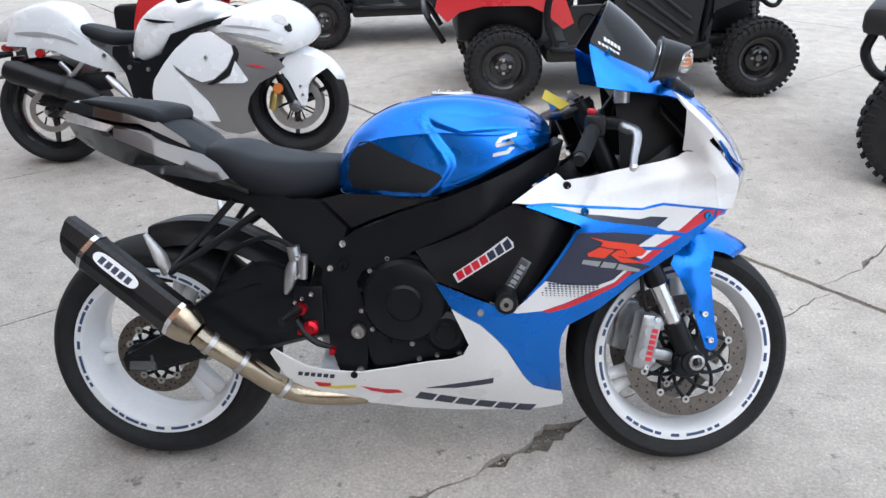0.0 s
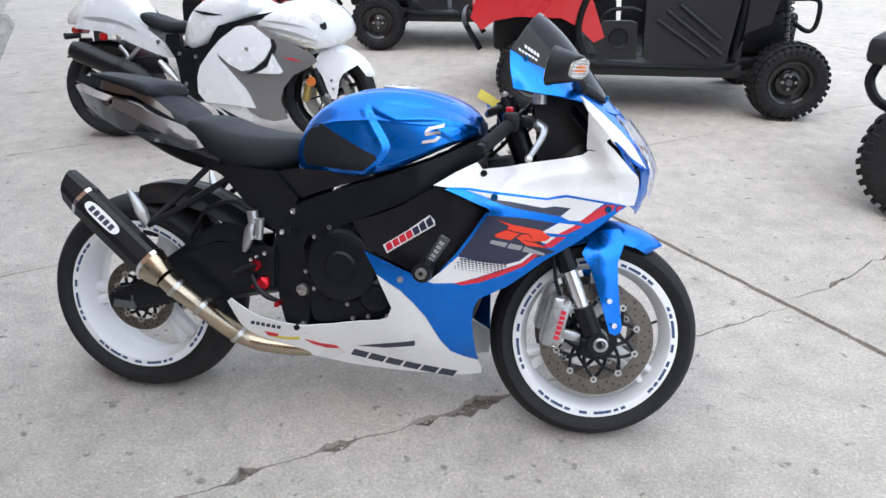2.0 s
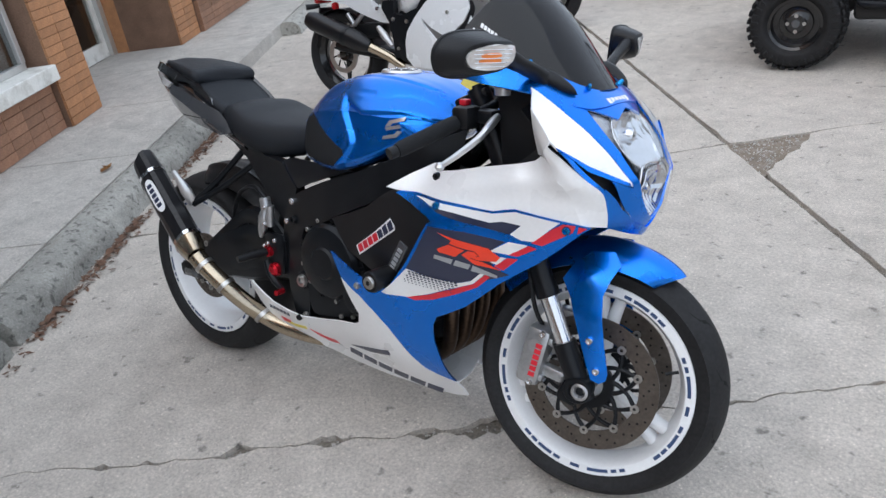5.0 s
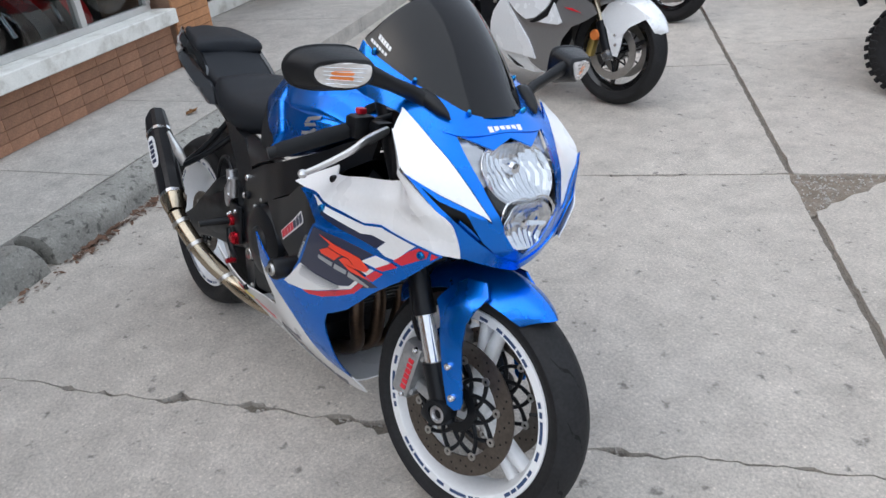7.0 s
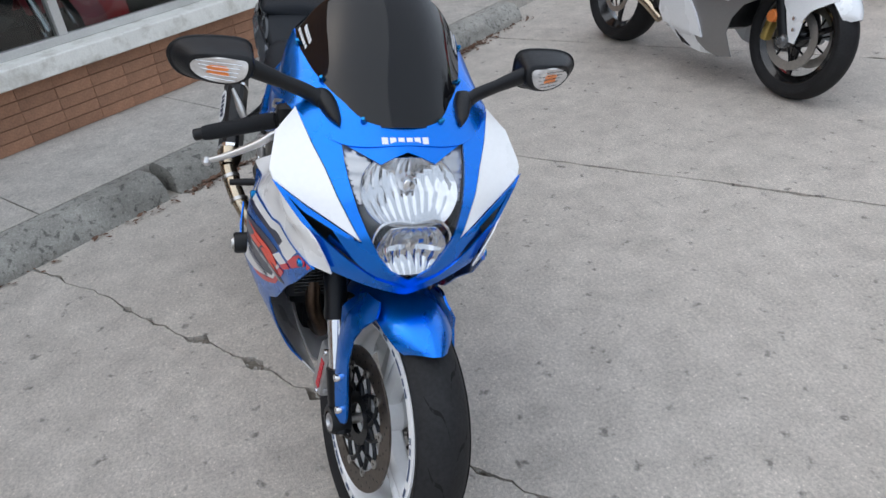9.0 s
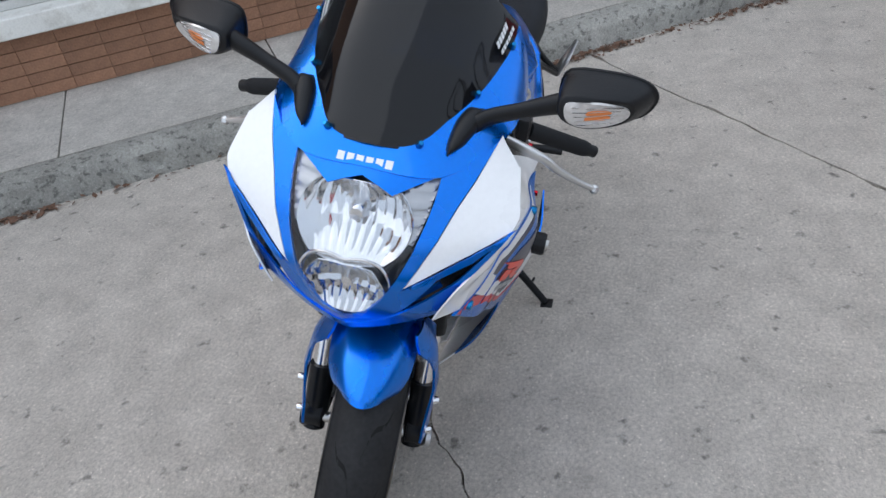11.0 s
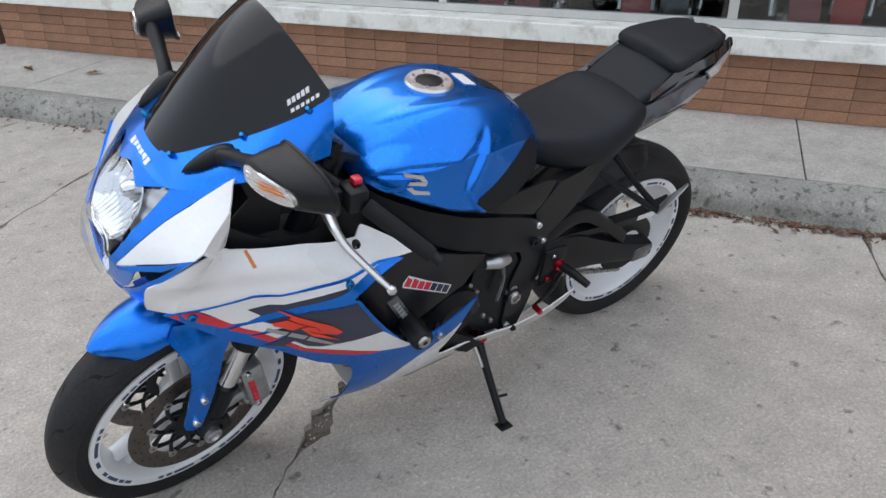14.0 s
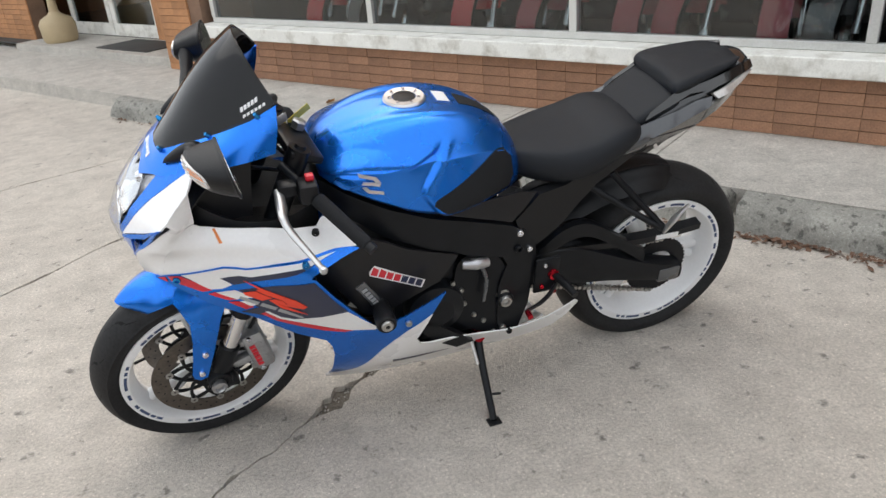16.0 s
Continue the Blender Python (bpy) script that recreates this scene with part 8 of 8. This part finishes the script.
def quad_bike(m):
    q = thing("quad_bike", m)
    tagged(q, "red and black quad bike with grey bumper and knobbly tyres", "quad bike")
    for x in (-.60, .60):
        for s in (-1, 1):
            lug_wheel(q, (x, s * .42, .31), outer=.315, width=.24, side=s)
    part("frame", box_bm(1.3, .34, .20, (0, 0, .48), .05), M_UTVB, q)
    part("seat", box_bm(.60, .30, .16, (-.12, 0, .82), .06), M_SEAT, q)
    part("body_panel", box_bm(.50, .86, .26, (-.62, 0, .99), .07), M_RED, q, "red body panel")
    part("tail_lens", box_bm(.03, .16, .20, (-.873, -.30, .99), .012), M_REDLENS, q, "dark red lens")
    part("bumper", box_bm(.17, 1.02, .13, (-.90, 0, .785), .035), M_UTVB, q, "dark grey bumper")
    for y in (-.42, .42):
        part("bumper_loop", tube_bm([(-.93, y, .73), (-.95, y, .62), (-.86, y, .52), (-.66, y * .6, .48)], .024, 10, 4), M_SATIN, q, "black tube loop under the bumper")
    for x in (.62,):
        part("fender", finish_sheet(patch_bm([[(x + .36 * math.cos(radians(a)), y, .36 + .36 * math.sin(radians(a))) for y in (-.55, -.25, .25, .55)] for a in (20, 60, 100, 140, 165)], per=3), Vector((0, 0, 1)), .012), M_UTVB, q, "black fender")
        for y in (-.40, -.14, .14, .40):
            part("rack_tube", tube_bm([(x - .30, y, .90), (x + .30, y, .90)], .014, 8, 1), M_SATIN, q)
        for dx in (-.30, .30):
            part("rack_tube", tube_bm([(x + dx, -.42, .90), (x + dx, .42, .90)], .022, 8, 1), M_SATIN, q)
    part("handlebar", tube_bm([(.22, -.36, 1.06), (.30, -.12, 1.04), (.30, .12, 1.04), (.22, .36, 1.06)], .013, 8), M_SATIN, q)
    return q


quad_bike(pose(3.03, 2.05, 0, 0, 0, -29.4))


def red_sport(m):
    b = thing("red_sport_motorcycle", m)
    tagged(b, "red sport motorcycle parked beyond the white one", "motorcycle")
    plain_wheel(b, "front_wheel", (.70, 0, .30), .12, .30, .218, M_BLACKRIM, .155, (-1, 1))
    plain_wheel(b, "rear_wheel", (-.70, 0, .315), .19, .315, .218, M_DECAL_W, .11, (-1,))
    sf = bulged(.25, .2, .62, .5, .45, .06)
    for nm, pts in (("side_fairing", [(-.05, .30), (.02, .62), (.14, .80), (.40, .86), (.66, .92), (.74, .80), (.66, .66), (.52, .52), (.42, .36), (.40, .22), (.10, .22)]),):
        side_panel(nm, pts, M_RED, b, "red side fairing", surface=sf, thick=.006, smooth=True, step=.03)
    part("fuel_tank", loft_bm([lozenge(*v) for v in ((-.18, .09, .76, .85), (-.10, .16, .74, .94), (.06, .19, .76, .99), (.22, .16, .82, .95), (.30, .1, .86, .90))], per=4), M_RED, b, "red fuel tank")
    part("nose", loft_bm([lozenge(*v) for v in ((.34, .19, .84, 1.0), (.50, .18, .80, 1.05), (.66, .14, .78, 1.0), (.80, .07, .78, .88))], per=4), M_RED, b, "red nose fairing")
    part("tail_cowl", loft_bm([lozenge(*v) for v in ((-.38, .13, .74, .82), (-.58, .12, .80, .95), (-.78, .10, .90, 1.02), (-.92, .05, .98, 1.03))], per=4), M_RED, b, "red tail")
    part("seat", loft_bm([lozenge(*v) for v in ((-.16, .09, .76, .83), (-.30, .14, .74, .84), (-.45, .13, .80, .88))], per=4), M_SEAT, b, "black seat")
    part("engine", box_bm(.50, .34, .36, (.05, 0, .46), .06), M_SATIN, b)
    part("swingarm", box_bm(.56, .24, .08, (-.45, 0, .37), .03), M_SATIN, b)
    part("silencer", tube_bm([(-.72, -.2, .52), (-.35, -.18, .36)], .055, 14, 1), M_GUN, b)
    part("front_mudguard", finish_sheet(patch_bm([[(.70 + .33 * math.cos(radians(a)), y, .30 + .33 * math.sin(radians(a))) for y in (-.07, 0, .07)] for a in (50, 80, 115)], per=4), Vector((0, 0, 1)), .005), M_RED, b, "red mudguard")
    part("windscreen", finish_sheet(patch_bm([[(.66, -.1, 1.02), (.70, 0, 1.02), (.66, .1, 1.02)], [(.42, -.12, 1.12), (.42, 0, 1.20), (.42, .12, 1.12)]], per=4), Vector((.6, 0, .8)), .004), M_SMOKE, b)
    for s in (-1, 1):
        part("fork_leg", tube_bm([(.70, s * .1, .30), (.48, s * .1, .82)], .026, 12, 1), M_SATIN, b)
    part("side_stand", tube_bm([(-.10, .16, .24), (-.06, .30, .065)], .013, 10, 1), M_SATIN, b)
    return b


red_sport(pose(-2.55, 4.15, 0, 0, 0, 10) @ pose(0, 0, 0, -9, 0, 0))


# ---------------------------------------------------------------- motorcycles on show behind the glass
def show_bike(m, body, label):
    """A cruiser seen from behind or in front through the glass: wheel, mudguard, shield, bars and lamps."""
    b = thing("display_motorcycle", m)
    tagged(b, label, "motorcycle", "display motorcycles")
    for y, w in ((-.70, .13), (.75, .16)):
        ob = new("wheel")
        ob.parent = b
        ob.matrix_local = Matrix.Translation((0, y, .32)) @ pose(0, 0, 0, 0, 0, 90)
        part("tyre", lathe_bm(smooth_profile(torus_profile(w, .32, .22)), seg=48, closed=True), M_TYRE, ob, angle=60)
        part("rim", lathe_bm([(.225, -.04), (.20, 0), (.225, .04), (.19, .03), (.18, 0), (.19, -.03)], seg=48, closed=True), M_CHROME, ob)
    part("shield", loft_bm([[(-.15 * k, -.62 + dy, z), (0, -.68 + dy, z), (.15 * k, -.62 + dy, z), (.13 * k, -.54 + dy, z), (0, -.52 + dy, z), (-.13 * k, -.54 + dy, z)] for k, z, dy in ((.75, .42, 0), (.95, .60, .02), (1.1, .80, .05), (1.0, 1.0, .10), (.7, 1.10, .13))], per=4), body, b, "coloured front panel")
    part("mudguard", finish_sheet(patch_bm([[(x, -.70 + .345 * math.cos(radians(a)), .32 + .345 * math.sin(radians(a))) for x in (-.08, 0, .08)] for a in (20, 70, 110, 160, 190)], per=3), Vector((0, 0, 1)), .006), body, b)
    part("tank", loft_bm([[(x * w, y, z + dz) for x, dz in ((-1, 0), (-.7, .14), (0, .18), (.7, .14), (1, 0), (0, -.05))] for y, w, z in ((-.35, .08, .84), (-.15, .15, .82), (.10, .14, .80), (.25, .07, .79))], per=4), body, b)
    part("seat", loft_bm([[(x * w, y, z + dz) for x, dz in ((-1, 0), (-.8, .08), (0, .1), (.8, .08), (1, 0), (0, -.03))] for y, w, z in ((.18, .1, .74), (.4, .16, .74), (.75, .13, .78))], per=4), M_SEAT, b)
    part("engine", box_bm(.36, .50, .36, (0, .05, .46), .06), M_GUN, b)
    part("handlebar", tube_bm([(-.40, -.20, 1.06), (-.18, -.38, 1.04), (.18, -.38, 1.04), (.40, -.20, 1.06)], .014, 10), M_CHROME, b)
    for s in (-1, 1):
        part("fork_leg", tube_bm([(s * .10, -.70, .32), (s * .10, -.45, .98)], .026, 12, 1), M_CHROME, b)
        part("signal", lathe_bm([(0.0001, -.03), (.03, -.015), (.034, .01), (.0001, .03)], "y", at=(s * .24, -.50, .92), seg=16), M_AMBER, b)
        part("exhaust", tube_bm([(s * .18, -.1, .30), (s * .2, .4, .28), (s * .2, .9, .30)], .04, 12), M_CHROME, b)
    part("headlamp", lathe_bm([(0.0001, -.07), (.06, -.06), (.09, -.02), (.08, .06), (.0001, .09)], "y", at=(0, -.58, 1.02), seg=24), M_REFLECT, b)
    return b


M_ROSE = material("dark_red_paint", (0.33, 0.045, 0.06), 0.35, vary=0.08, coat=0.6)
for k, (s, d, turn, mat) in enumerate(((-3.6, 3.9, 8, M_RED), (-2.9, 4.0, -12, M_SILVERG), (-2.1, 3.85, 10, M_RED), (-1.3, 3.9, -6, M_ROSE), (-0.72, 3.8, 4, M_ROSE), (-0.30, 3.9, -8, M_ROSE), (0.12, 3.8, 5, M_ROSE), (0.50, 3.95, -5, M_GUN),
                                       (0.95, 3.85, 8, M_ROSE), (1.5, 4.0, -10, M_RED), (2.2, 3.9, 6, M_GUN), (2.85, 3.95, -8, M_RED), (7.4, 4.0, 5, M_RED))):
    show_bike(Matrix.Translation(street(s, -d, 0.19)) @ STREET.to_3x3().to_4x4() @ pose(0, 0, 0, 0, 0, turn), mat,
              "dark red showroom motorcycle behind the shop glass" if mat in (M_RED, M_ROSE) else "grey showroom motorcycle behind the shop glass")


# ---------------------------------------------------------------- leaf litter and stains on the ground
def leaf(m, size, label):
    bm = bmesh.new()
    pts = [(0, -.5, 0), (.22, -.25, .06), (.16, -.05, .02), (.38, .08, .12), (.15, .2, .03), (0, .5, .08), (-.17, .2, .03), (-.36, .1, .10), (-.15, -.06, .02), (-.2, -.27, .07)]
    ring = [bm.verts.new((x * size, y * size, z * size)) for x, y, z in pts]
    c = bm.verts.new((0, 0, .01))
    for i in range(len(ring)):
        bm.faces.new((ring[i], ring[(i + 1) % len(ring)], c))
    bmesh.ops.solidify(bm, geom=bm.faces[:], thickness=.0012)
    ob = link_mesh("dry_leaf", bm, M_LEAF)
    ob.matrix_world = m
    return tagged(ob, label, "leaf", "dry leaves")


M_LEAF = material("dry_leaf", (0.30, 0.15, 0.055), 0.85, vary=0.3, scale=40, bump=0.3)
for s, d, turn in ((2.03, -1.72, 20), (-3.1, -2.0, 70), (-2.55, -2.06, 130), (-3.6, -1.95, 200)):
    leaf(Matrix.Translation(street(s, d, .132)) @ pose(0, 0, 0, 4, 3, turn), .10, "curled brown dry leaf on the sidewalk")
rng = random.Random(9)
litter = bmesh.new()
for _ in range(1500):
    s = rng.choice([rng.uniform(-4.3, 3.6), rng.uniform(.5, 1.6), rng.uniform(-2.1, -1.2), rng.gauss(2.6, .3)])
    d = -1.395 + abs(rng.gauss(0, .035))
    p = street(s, d, .004 + rng.uniform(0, .010))
    a, r = rng.uniform(0, 6.28), rng.uniform(.006, .022)
    u, w = Vector((math.cos(a), math.sin(a), rng.uniform(-.4, .4))) * r, Vector((-math.sin(a), math.cos(a), rng.uniform(-.4, .4))) * r * rng.uniform(.3, .7)
    litter.faces.new([litter.verts.new(p + q) for q in (u, w, -u, -w)])
ob = link_mesh("leaf_litter", litter, material("leaf_litter", (0.135, 0.075, 0.048), 0.9, vary=0.4, scale=60), smooth=False)
tagged(ob, "crumbled brown leaf litter along the kerb", "litter", kind="stuff")


# ---------------------------------------------------------------- bricks of the shop front
brick_face(SHOP, -4.33, 2.99, 2.535, 0.125, 0.437, 0.2033, 0.0624, M_BRICK)
brick_face(SHOP, 6.02, 11.3, 2.535, 0.125, 0.437, 0.4, 0.0624, M_BRICK)
brick_face(SHOP, 3.0, 3.46, 2.485, 0.125, 1.30, 0.22, 0.0587, M_BRICK_O)
brick_face(SHOP, 5.43, 6.01, 2.575, 0.125, 0.90, 0.28, 0.0596, M_BRICK_O)
brick_face(SHOP, -5.02, -4.41, 2.535, 0.125, 1.10, 0.22, 0.0609, M_BRICK_O)
brick_face(SHOP, -9.4, -8.3, 2.895, 0.125, 0.90, 0.22, 0.0596, M_BRICK_O)
